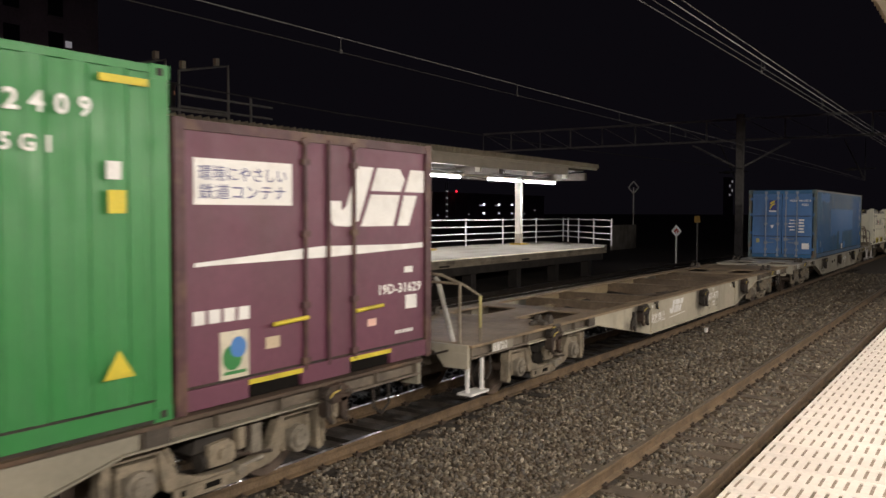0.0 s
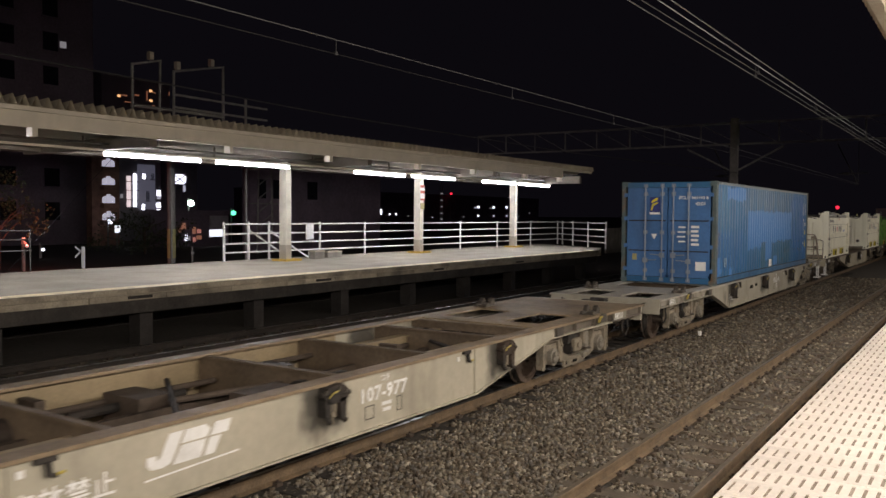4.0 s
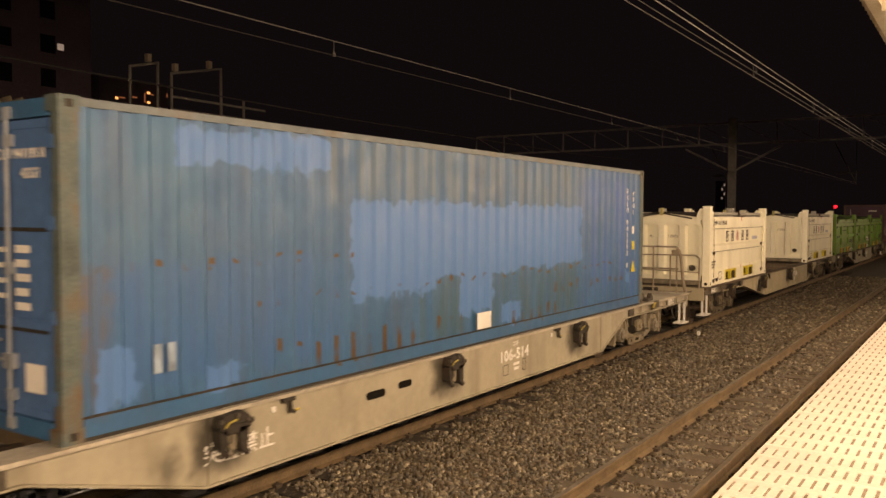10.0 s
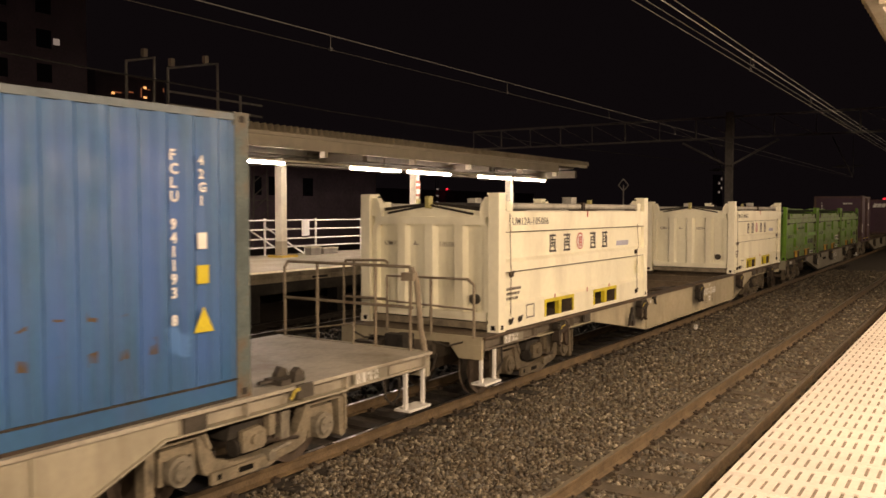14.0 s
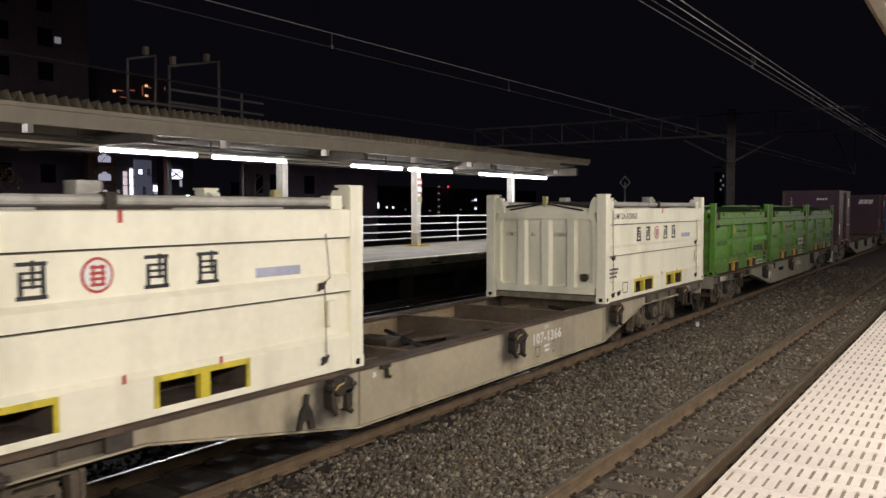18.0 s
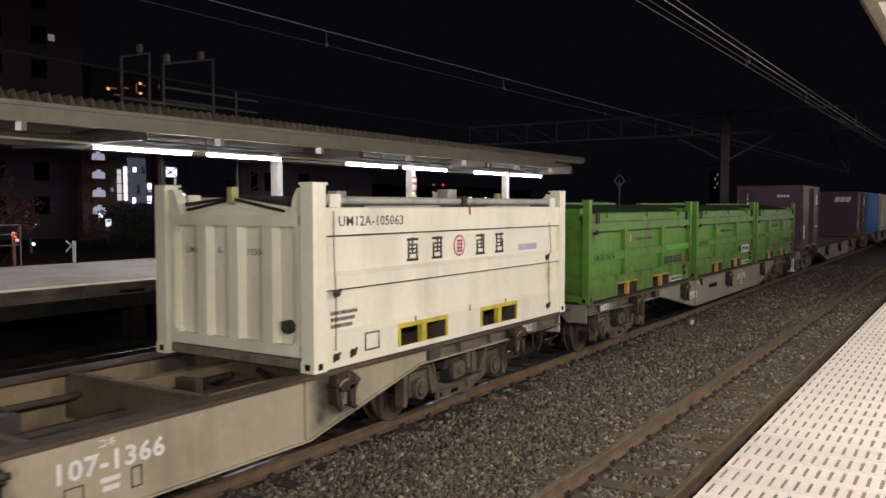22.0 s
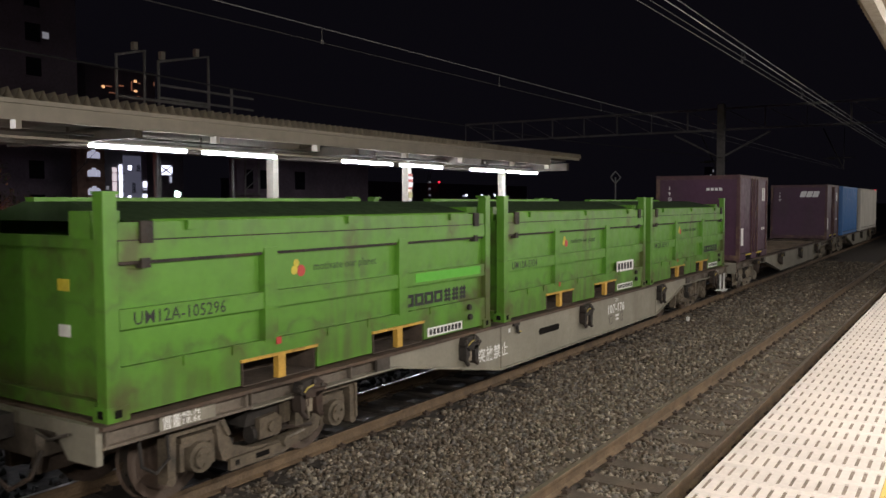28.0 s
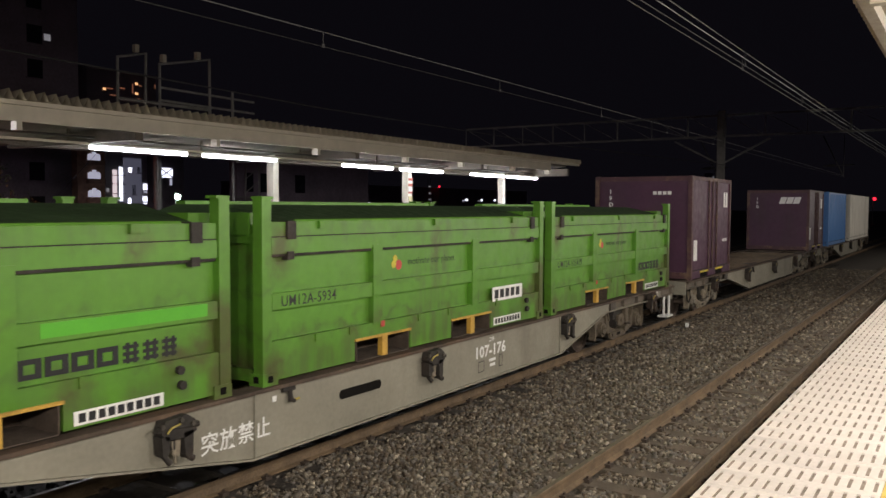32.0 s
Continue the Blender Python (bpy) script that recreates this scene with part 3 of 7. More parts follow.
def wheelset(parent, x):
    """Two wheels on an axle; turns about its own y."""
    ax = new("wheelset")
    ax.parent, ax.location = parent, (x, 0, WHEEL)
    bm = bmesh.new()
    rod(bm, (0, -1.0, 0), (0, 1.0, 0), 0.07, 12)
    part("axle", bm, M_WHEEL, ax)
    for s in (-1, 1):
        bm = bmesh.new()
        prof = [(0.0, 0.10), (0.07, 0.10), (0.07, 0.13), (0.045, 0.20), (0.045, 0.335), (0.065, 0.35), (0.065, WHEEL), (-0.045, WHEEL + 0.008), (-0.06, WHEEL + 0.03), (-0.07, WHEEL), (-0.07, 0.35), (0.0, 0.33), (0.0, 0.10)]
        rings = []
        n = 28
        for k in range(n):
            a = k * math.tau / n
            rings.append([bm.verts.new((math.cos(a) * r, s * (0.545 + d), math.sin(a) * r)) for d, r in prof])
        for k in range(n):
            for j in range(len(prof) - 1):
                bm.faces.new((rings[k][j], rings[(k + 1) % n][j], rings[(k + 1) % n][j + 1], rings[k][j + 1]))
        # lightening marks that show the turning
        for a in range(3):
            c = a * math.tau / 3
            rod(bm, (math.cos(c) * 0.26, s * 0.585, math.sin(c) * 0.26), (math.cos(c) * 0.26, s * 0.60, math.sin(c) * 0.26), 0.022, 8)
        w = part("wheel", bm, [M_WHEEL, M_TREAD], ax, "dark steel wheel with a bright rim")
        for p in w.data.polygons:
            r = math.hypot(p.center.x, p.center.z)
            if r > WHEEL - 0.022 and abs(p.normal.y) < 0.5:
                p.material_index = 1
    return ax


def bogie(parent, x, steel=None):
    cap = M_AXLEBOX if steel is None else M_AXLEBOX_DARK
    steel = steel or M_BOGIE
    b = new("bogie")
    b.parent, b.location = parent, (x, 0, 0)
    for s in (-1, 1):
        bm = bmesh.new()
        y0, y1 = sorted((s * 0.95, s * 1.06))
        # cast frame: horn guards round the boxes, arms swept down to a low belly
        for e in (-1, 1):
            prism(bm, [(e * 1.24, 0.27), (e * 1.30, 0.30), (e * 1.30, 0.70), (e * 1.24, 0.77), (e * 0.78, 0.79), (e * 0.67, 0.75), (e * 0.54, 0.47),
                       (e * 0.30, 0.385), (e * 0.0, 0.37), (e * 0.0, 0.27), (e * 0.26, 0.27), (e * 0.52, 0.30), (e * 0.66, 0.35), (e * 0.71, 0.48),
                       (e * 0.74, 0.70), (e * 1.19, 0.70), (e * 1.20, 0.30)], y0, y1)
        part("side_frame", bm, steel, b, "dusty grey cast bogie side frame", 0.014)
        for e in (-1, 1):
            bm = bmesh.new()
            rim = sorted((s * 1.06, s * 1.08))
            prism(bm, [(e * 1.30, 0.34), (e * 1.30, 0.71), (e * 1.25, 0.78), (e * 0.78, 0.80), (e * 0.66, 0.76), (e * 0.58, 0.58), (e * 0.62, 0.58), (e * 0.70, 0.73), (e * 0.80, 0.765), (e * 1.22, 0.75), (e * 1.27, 0.68), (e * 1.27, 0.34)], *rim)
            part("frame_rim", bm, steel, b, "", 0.006)
        for e in (-BASE, BASE):
            zc = WHEEL + 0.03
            bm = bmesh.new()
            rod(bm, (e, s * 0.86, zc), (e, s * 1.09, zc), 0.14, 16)
            rod(bm, (e, s * 1.09, zc), (e, s * 1.12, zc), 0.095, 14)
            for k in range(3):
                a = k * math.tau / 3 + 0.5
                rod(bm, (e + 0.06 * math.cos(a), s * 1.11, zc + 0.06 * math.sin(a)), (e + 0.06 * math.cos(a), s * 1.135, zc + 0.06 * math.sin(a)), 0.018, 6)
            part("axle_box", bm, cap, b, "greasy axle box with bolted cap", 0.008)
            bm = bmesh.new()
            box(bm, e - 0.18, e + 0.18, *sorted((s * 0.88, s * 1.03)), zc + 0.11, zc + 0.20)
            box(bm, e - 0.20, e - 0.15, *sorted((s * 0.90, s * 1.03)), zc - 0.10, zc + 0.15)
            box(bm, e + 0.15, e + 0.20, *sorted((s * 0.90, s * 1.03)), zc - 0.10, zc + 0.15)
            part("bearing_adapter", bm, steel, b, "", 0.01)
        for dx in (-0.16, 0.16):
            bm = bmesh.new()
            path_rod(bm, [(dx + 0.06 * math.cos(k * 1.05), s * 0.99 + 0.06 * math.sin(k * 1.05), 0.43 + 0.0058 * k) for k in range(31)], 0.014, 5)
            part("coil_spring", bm, M_BLACK, b, "black coil spring")
        bm = bmesh.new()
        prism(bm, [(-0.40, 0.60), (0.40, 0.60), (0.34, 0.80), (-0.34, 0.80)], *sorted((s * 0.80, s * 1.07)))
        rod(bm, (-0.30, s * 1.02, 0.50), (-0.02, s * 1.04, 0.50), 0.085, 12)
        rod(bm, (0.0, s * 1.06, 0.50), (0.55, s * 1.06, 0.42), 0.022, 6)
        part("bolster_end", bm, M_BLACK, b, "dark bolster end", 0.02)
        bm = bmesh.new()
        rod(bm, (0.10, s * 1.04, 0.36), (0.10, s * 1.15, 0.36), 0.05, 10)
        rod(bm, (-0.20, s * 1.07, 0.33), (0.42, s * 1.07, 0.39), 0.026, 8)
        box(bm, 0.28, 0.40, *sorted((s * 1.00, s * 1.09)), 0.46, 0.74)
        part("link_pin", bm, cap, b, "", 0.008)
        bm = bmesh.new()
        prism(bm, [(-0.26, 0.46), (0.0, 0.46), (0.04, 0.50), (0.04, 0.62), (-0.04, 0.68), (-0.26, 0.66)], *sorted((s * 1.075, s * 1.13)))
        rod(bm, (-0.11, s * 1.12, 0.56), (-0.11, s * 1.16, 0.56), 0.05, 10)
        box(bm, 0.06, 0.14, *sorted((s * 1.08, s * 1.15)), 0.56, 0.76)
        part("brake_box", bm, steel, b, "dusty square brake gear box", 0.012)
        bm = bmesh.new()
        prism(bm, [(-0.62, 0.25), (0.10, 0.25), (0.30, 0.33), (0.30, 0.38), (0.10, 0.36), (-0.62, 0.36)], *sorted((s * 1.075, s * 1.115)))
        bar = part("tie_bar", bm, steel, b, "low tie bar with holes", 0.008)
        # Dark plates on the bar give its holes their shade.
        for x in (-0.56, -0.30):
            boxes("bar_hole", [(x, x + (0.05 if x < -0.5 else 0.18), *sorted((s * 1.114, s * 1.118)), 0.285, 0.335)], M_HOLE, bar)
        bm = bmesh.new()
        for e in (-1, 1):
            box(bm, e * 0.48 - 0.05, e * 0.48 + 0.05, *sorted((s * 0.60, s * 0.95)), 0.28, 0.50)
            rod(bm, (e * 0.52, s * 0.75, 0.40), (0, s * 0.75, 0.30), 0.03, 6)
        part("brake_rigging", bm, M_BLACK, b, "black brake gear")
    boxes("bolster", [(-0.20, 0.20, -0.79, 0.79, 0.50, 0.80)], M_BLACK, b)
    for e in (-BASE, BASE):
        wheelset(b, e)
    return b


def lock_bracket(parent, x, s=-1):
    """A greasy twist-lock device hung on the side sill."""
    bm = bmesh.new()
    y = s * 1.262
    y0, y1 = sorted((s * 1.238, y + s * 0.09))
    prism(bm, [(x - 0.20, 0.86), (x - 0.16, 0.97), (x + 0.10, 0.99), (x + 0.20, 0.93), (x + 0.22, 0.82), (x + 0.10, 0.78), (x - 0.14, 0.79)], y0, y1)
    prism(bm, [(x - 0.20, 0.83), (x - 0.11, 0.83), (x - 0.10, 0.70), (x - 0.15, 0.63), (x - 0.19, 0.66)], y0, y1)
    prism(bm, [(x + 0.06, 0.83), (x + 0.18, 0.83), (x + 0.17, 0.62), (x + 0.12, 0.57), (x + 0.08, 0.62)], y0, y1)
    rod(bm, (x + 0.12, y + s * 0.04, 0.61), (x + 0.19, y + s * 0.07, 0.56), 0.033, 8)
    rod(bm, (x - 0.15, y + s * 0.04, 0.66), (x - 0.09, y + s * 0.07, 0.57), 0.03, 8)
    rod(bm, (x - 0.24, y + s * 0.06, 0.90), (x + 0.25, y + s * 0.07, 0.87), 0.03, 8)
    rod(bm, (x - 0.02, y + s * 0.02, 0.80), (x - 0.02, y + s * 0.02, 0.68), 0.035, 8)
    for v in bm.verts:
        v.co.x, v.co.z = x + (v.co.x - x) * 0.86, 0.98 + (v.co.z - 0.98) * 0.92
    b = part("lock_bracket", bm, M_BLACK, parent, "greasy black container lock", 0.012)
    bm = bmesh.new()
    path_rod(bm, [(x - 0.13, y + s * 0.105, 0.87), (x - 0.09, y + s * 0.11, 0.91), (x + 0.0, y + s * 0.11, 0.925)], 0.009, 6)
    part("lever", bm, M_LEVER, b, "dull yellow lever")
    bm = bmesh.new()
    prism(bm, [(x - 0.05, 0.78), (x + 0.05, 0.78), (x + 0.04, 0.64), (x - 0.03, 0.66)], *sorted((y + s * 0.02, y + s * 0.05)))
    rod(bm, (x + 0.0, y + s * 0.03, 0.66), (x + 0.01, y + s * 0.03, 0.57), 0.012, 6)
    part("latch_plate", bm, M_BOGIE, b, "pale dusty latch plate", 0.005)
    bm = bmesh.new()
    for dx, z in ((-0.17, 0.93), (0.02, 0.955), (0.14, 0.90)):
        rod(bm, (x + dx, y + s * 0.085, z), (x + dx, y + s * 0.11, z), 0.022, 7)
    part("bolt", bm, M_STOP, b)
    return b


def hook(parent, x, s):
    """A small chain hook under the flange."""
    bm = bmesh.new()
    box(bm, x - 0.10, x + 0.07, *sorted((s * 1.238, s * 1.275)), 0.93, 0.972)
    rod(bm, (x, s * 1.262, 0.94), (x + 0.01, s * 1.268, 0.83), 0.026, 7)
    rod(bm, (x + 0.01, s * 1.268, 0.84), (x + 0.06, s * 1.27, 0.82), 0.02, 7)
    h = part("hook", bm, M_BLACK, parent, "", 0.006)
    boxes("small_plate", [(x - 0.22, x - 0.165, *sorted((s * 1.238, s * 1.244)), 0.855, 0.91)], M_WHITEPAINT, h, "small white plate")
    bm = bmesh.new()
    rod(bm, (x + 0.05, s * 1.262, 0.825), (x + 0.13, s * 1.266, 0.835), 0.012, 6)
    part("pin", bm, M_LEVER, h, "dull yellow pin")
    return h


def deck_lock(parent, x, s):
    bm = bmesh.new()
    y = s * 1.06
    box(bm, x - 0.22, x - 0.05, y - 0.12, y + 0.12, DECK, DECK + 0.07)
    prism(bm, [(x + 0.02, DECK), (x + 0.22, DECK), (x + 0.20, DECK + 0.11), (x + 0.12, DECK + 0.18), (x + 0.05, DECK + 0.13)], y - 0.10, y - 0.02)
    prism(bm, [(x - 0.10, DECK), (x + 0.10, DECK), (x + 0.07, DECK + 0.15), (x - 0.02, DECK + 0.19), (x - 0.09, DECK + 0.10)], y + 0.04, y + 0.11)
    rod(bm, (x - 0.40, y + 0.04, DECK + 0.045), (x + 0.1, y, DECK + 0.05), 0.03, 7)
    box(bm, x - 0.10, x + 0.18, *sorted((s * 1.268, s * 1.30)), DECK - 0.16, DECK + 0.01)
    for v in bm.verts:
        v.co.x, v.co.z = x + (v.co.x - x) * 0.8, DECK + (v.co.z - DECK) * 0.8
    lock = part("deck_lock", bm, M_STOP, parent, "worn folding container stop", 0.012)
    bm = bmesh.new()
    path_rod(bm, [(x - 0.16, s * 1.285, DECK - 0.12), (x - 0.12, s * 1.30, DECK - 0.04), (x - 0.06, s * 1.30, DECK - 0.03)], 0.02, 6)
    part("lever", bm, M_LEVER, lock, "dull yellow lever")
    return lock


def deck_end(bm, s, holes, half_w=1.20, inner=5.2):
    """A deck plate over a bogie, with rectangular openings."""
    x_cuts = sorted({inner, (HALF if s < 0 else REAR) - 0.10, *[v for h in holes for v in h[:2]]})
    y_cuts = sorted({-half_w, half_w, *[v for h in holes for v in h[2:]]})
    v = {(x, y): bm.verts.new((s * x, y, DECK - 0.03)) for x in x_cuts for y in y_cuts}
    faces = []
    for a, b in zip(x_cuts, x_cuts[1:]):
        for c, d in zip(y_cuts, y_cuts[1:]):
            mx, my = (a + b) / 2, (c + d) / 2
            if not any(h[0] < mx < h[1] and h[2] < my < h[3] for h in holes):
                faces.append(bm.faces.new((v[a, c], v[b, c], v[b, d], v[a, d])))
    made = bmesh.ops.extrude_face_region(bm, geom=faces)
    for e in made["geom"]:
        if isinstance(e, bmesh.types.BMVert):
            e.co.z = DECK - 0.004
    loose = [q for q in bm.verts if not q.link_faces]
    bmesh.ops.delete(bm, geom=loose, context="VERTS")


def wagon(flat, tapers, paint, label, holes_front, holes_rear, steps=-1, locks=(-3.80, 0.1, 3.9), bogies=(-7.75, 6.6), hooks=(-2.94,), end_locks=(-7.5, 7.8), plate=None, channel=None, steel=None):
    """A flat container wagon: fish-bellied side sills, open middle, plated ends on two bogies."""
    w = thing("container_wagon", label, "flat wagon", "freight train wagons")
    t0, t1 = tapers
    for s in (-1, 1):
        y0, y1 = sorted((s * 1.235, s * 1.215))
        bm = bmesh.new()
        top, shallow, low = DECK - 0.035, 0.835, 0.375
        prism(bm, [(-t0 - 0.15, top), (-t0 - 0.15, shallow), (-t0, shallow), (-flat, low), (flat, low), (t1, shallow), (t1 + 0.15, shallow), (t1 + 0.15, top)], y0, y1)
        part("side_sill", bm, paint, w, "deep grey side sill with grease and dirt streaks", 0.004)
        for x0, x1 in ((-HALF + 1.6, -t0 - 0.15), (t1 + 0.15, REAR - 1.6)):
            boxes("channel_web", [(x0, x1, *sorted((s * 1.175, s * 1.155)), shallow, top)], channel or M_CHANNEL, w, "recessed brown channel over the bogie", 0.003)
            for x in (x0 + 0.02, x0 + (x1 - x0) * 0.36, x0 + (x1 - x0) * 0.70):
                boxes("rib", [(x - 0.01, x + 0.01, *sorted((s * 1.236, s * 1.176)), shallow, top)], channel or M_CHANNEL, w)
        # lower flange that follows the belly
        f0, f1 = sorted((s * 1.262, s * 1.12))
        bm = bmesh.new()
        line = [(-HALF + 1.6, shallow), (-t0, shallow), (-flat, low), (flat, low), (t1, shallow), (REAR - 1.6, shallow)]
        prism(bm, [(x, z - 0.003) for x, z in line] + [(x, z - 0.022) for x, z in reversed(line)], f0, f1)
        part("lower_flange", bm, paint, w, "", 0.004)
        g0, g1 = sorted((s * 1.275, s * 1.06))
        boxes("sill_flange", [(-HALF + 0.02, REAR - 0.02, g0, g1, DECK - 0.035, DECK)], plate or M_FLANGE, w, "worn top flange", 0.008)
        for x0, x1 in ((-HALF + 0.05, -HALF + 1.6), (REAR - 1.6, REAR - 0.05)):
            boxes("end_channel", [(x0, x1, *sorted((s * 1.19, s * 1.17)), 0.84, DECK - 0.035), (x0, x1, *sorted((s * 1.245, s * 1.17)), 0.82, 0.845)], channel or M_CHANNEL, w, "", 0.004)
            for x in (x0 + 0.03, (x0 + x1) / 2, x1 - 0.05):
                boxes("rib", [(x - 0.012, x + 0.012, *sorted((s * 1.24, s * 1.18)), 0.845, DECK - 0.036)], channel or M_CHANNEL, w)
        for x in (-t0 - 0.25, t1 + 0.3):
            boxes("stiffener", [(x - 0.12, x + 0.12, *sorted((s * 1.236, s * 1.268)), shallow + 0.0, top)], M_STOP, w, "", 0.01)
        for x in (-flat + 0.04, flat - 0.04):
            boxes("stiffener", [(x - 0.012, x + 0.012, *sorted((s * 1.236, s * 1.258)), low + 0.002, top)], paint, w)
        for x in hooks:
            hook(w, x, s)
    for s in (-1, 1):
        boxes("centre_sill", [(-HALF + 0.1, REAR - 0.1, s * 0.20 - 0.04, s * 0.20 + 0.04, 0.44, 0.72)], M_PIT, w, "dark brown centre sill")
        boxes("sill_liner", [(-flat, flat, *sorted((s * 1.212, s * 1.205)), 0.40, DECK - 0.04)], M_TAN, w, "tan painted inner side of the sill")
    for x in (-5.2, -3.7, -2.15, 0.62, 2.36, 4.1, 5.1):
        z0 = 0.50 if abs(x) < flat else min(0.88, 0.44 + 0.46 * (abs(x) - flat) / ((t0 if x < 0 else t1) - flat))
        boxes("cross_beam", [(x - 0.012, x + 0.012, -1.20, 1.20, z0, DECK - 0.05), (x - 0.045, x + 0.045, -1.10, 1.10, DECK - 0.05, DECK - 0.02)], M_DECK, w)
    for x0, x1 in ((-5.1, -2.2), (2.42, 5.0)):
        for y in (-0.62, 0.62):
            boxes("inner_beam", [(x0, x1, y - 0.05, y + 0.05, 0.70, 0.86), (x0, x1, y - 0.09, y + 0.09, 0.86, 0.875)], M_TAN, w, "brown inner beam", 0.004)
    for x, y in ((-4.4, -0.2), (-1.7, 0.9), (1.6, -0.9), (3.1, 0.15), (4.6, -0.25)):
        boxes("bracket", [(x - 0.05, x + 0.05, y - 0.16, y + 0.16, 0.60, 0.90)], M_PIT, w, "", 0.01)
    boxes("distributor", [(-0.95, -0.55, 0.25, 0.85, 0.50, 0.84)], M_PIT, w, "dark brake distributor", 0.05)
    boxes("valve_box", [(-0.30, 0.35, -0.85, -0.35, 0.55, 0.88)], M_PIT, w, "rusty brake valve box", 0.02)
    boxes("valve_box", [(0.75, 1.35, 0.30, 0.75, 0.60, 0.86)], M_STOP, w, "brake valve box", 0.02)
    for x0, y0, x1, y1, z in ((-2.1, 0.85, 0.5, 0.80, 0.74), (-3.6, 0.45, -2.2, 0.55, 0.70), (0.65, 0.95, 2.3, 0.9, 0.78), (2.4, 0.3, 4.0, 0.5, 0.74), (2.4, -0.5, 4.0, -0.75, 0.70), (-0.7, 0.1, 0.6, -0.2, 0.80)):
        bm = bmesh.new()
        rod(bm, (x0, y0, z), (x1, y1, z), 0.035, 8)
        part("brake_rod", bm, M_PIT, w)
    for x0, x1 in ((-4.6, -3.3), (3.3, 4.6), (-1.5, -0.1)):
        bm = bmesh.new()
        rod(bm, (x0, -1.1, 0.82), (x1, 0.9, 0.82), 0.035, 6)
        rod(bm, (x0, -0.65, 0.75), (x1, -0.65, 0.75), 0.03, 6)
        rod(bm, (x0, 0.6, 0.72), (x1, 0.6, 0.72), 0.05, 8)
        part("brake_pipe", bm, M_BLACK, w)
    for x0, x1, y, r in ((-2.9, -1.9, 0.55, 0.17), (0.5, 1.3, -0.55, 0.20)):
        bm = bmesh.new()
        rod(bm, (x0, y, 0.69), (x1, y, 0.69), r, 14)
        part("brake_reservoir", bm, M_BLACK, w, "black air reservoir", 0.02)
    for s, holes in ((-1, holes_front), (1, holes_rear)):
        bm = bmesh.new()
        deck_end(bm, s, holes)
        part("deck_plate", bm, plate or M_DECK, w, "worn dusty deck plate")
        end = HALF if s < 0 else REAR
        x = s * (end + 0.01)
        lo, hi = sorted((x, x - s * 0.06))
        boxes("end_beam", [(lo, hi, -1.22, 1.22, 0.90, DECK - 0.002)], paint, w, "", 0.01)
        boxes("draft_box", [(*sorted((x, x - s * 0.5)), -0.42, 0.42, 0.64, 0.899)], M_CHANNEL, w, "dark coupler housing", 0.01)
        for sy in (-1, 1):
            bm = bmesh.new()
            prism(bm, [(sy * 1.22, 0.70), (sy * 1.22, 0.899), (sy * 0.70, 0.899), (sy * 0.86, 0.70)], lo, hi, "x")
            part("corner_gusset", bm, paint, w, "", 0.006)
            bm = bmesh.new()
            path_rod(bm, [(x + s * 0.05, sy * 0.95, 0.93), (x + s * 0.07, sy * 0.72, 0.86), (x + s * 0.06, sy * 0.5, 0.90)], 0.014, 6)
            part("uncoupling_rod", bm, M_STOP, w)
        bm = bmesh.new()
        box(bm, min(x, x + s * 0.25), max(x, x + s * 0.25), -0.11, 0.11, 0.78, 0.98)
        box(bm, *sorted((x + s * 0.20, x + s * 0.34)), -0.16, 0.15, 0.76, 1.0)
        part("coupler", bm, M_BLACK, w, "black knuckle coupler", 0.02)
        for yy in (-0.5, 0.45):
            bm = bmesh.new()
            path_rod(bm, [(x, yy, 0.72), (x + s * 0.10, yy, 0.52), (x + s * 0.22, yy * 0.8, 0.44), (x + s * 0.32, yy * 0.6, 0.60)], 0.022, 6)
            part("brake_hose", bm, M_BLACK, w)
        bm = bmesh.new()
        path_rod(bm, [(s * (end - 0.75), -1.10, 0.84), (s * (end - 0.75), -1.12, 0.55), (s * (end - 0.62), -1.12, 0.46), (s * (end - 0.48), -1.12, 0.55), (s * (end - 0.46), -1.10, 0.84)], 0.016, 6)
        part("release_handle", bm, M_BLACK, w, "bent release handle")
        # foot step under each corner of the step end
        for sy in (-1, 1) if s == steps else ():
            st = new("step")
            st.parent = w
            st.location = (s * (end - 0.25), sy * 1.16, 0)
            for dx in (-0.18, 0.18):
                boxes("step_hanger", [(dx - 0.02, dx + 0.02, -0.03, 0.01, 0.36, 0.84)], M_WHITEPAINT, st)
            boxes("tread", [(-0.22, 0.22, -0.10, 0.12, 0.34, 0.37)], M_WHITEPAINT, st, "white step tread", 0.006)
    for x in bogies:
        bogie(w, x, steel)
    for s in (-1, 1):
        for x in (*locks, *end_locks):
            lock_bracket(w, x, s)
    return w


HOLES_A = [(5.7, 7.0, -0.95, -0.30), (5.7, 7.0, 0.30, 0.95)]
HOLES_B = [(5.6, 6.9, -0.92, -0.28), (5.6, 6.9, 0.28, 0.92), (8.5, 9.3, -0.8, -0.2)]
U_WAGON = {"a": -34.85, "b": -14.55, "c": 5.70, "d": 26.20, "e": 46.50, "f": 66.75, "g": 87.0}


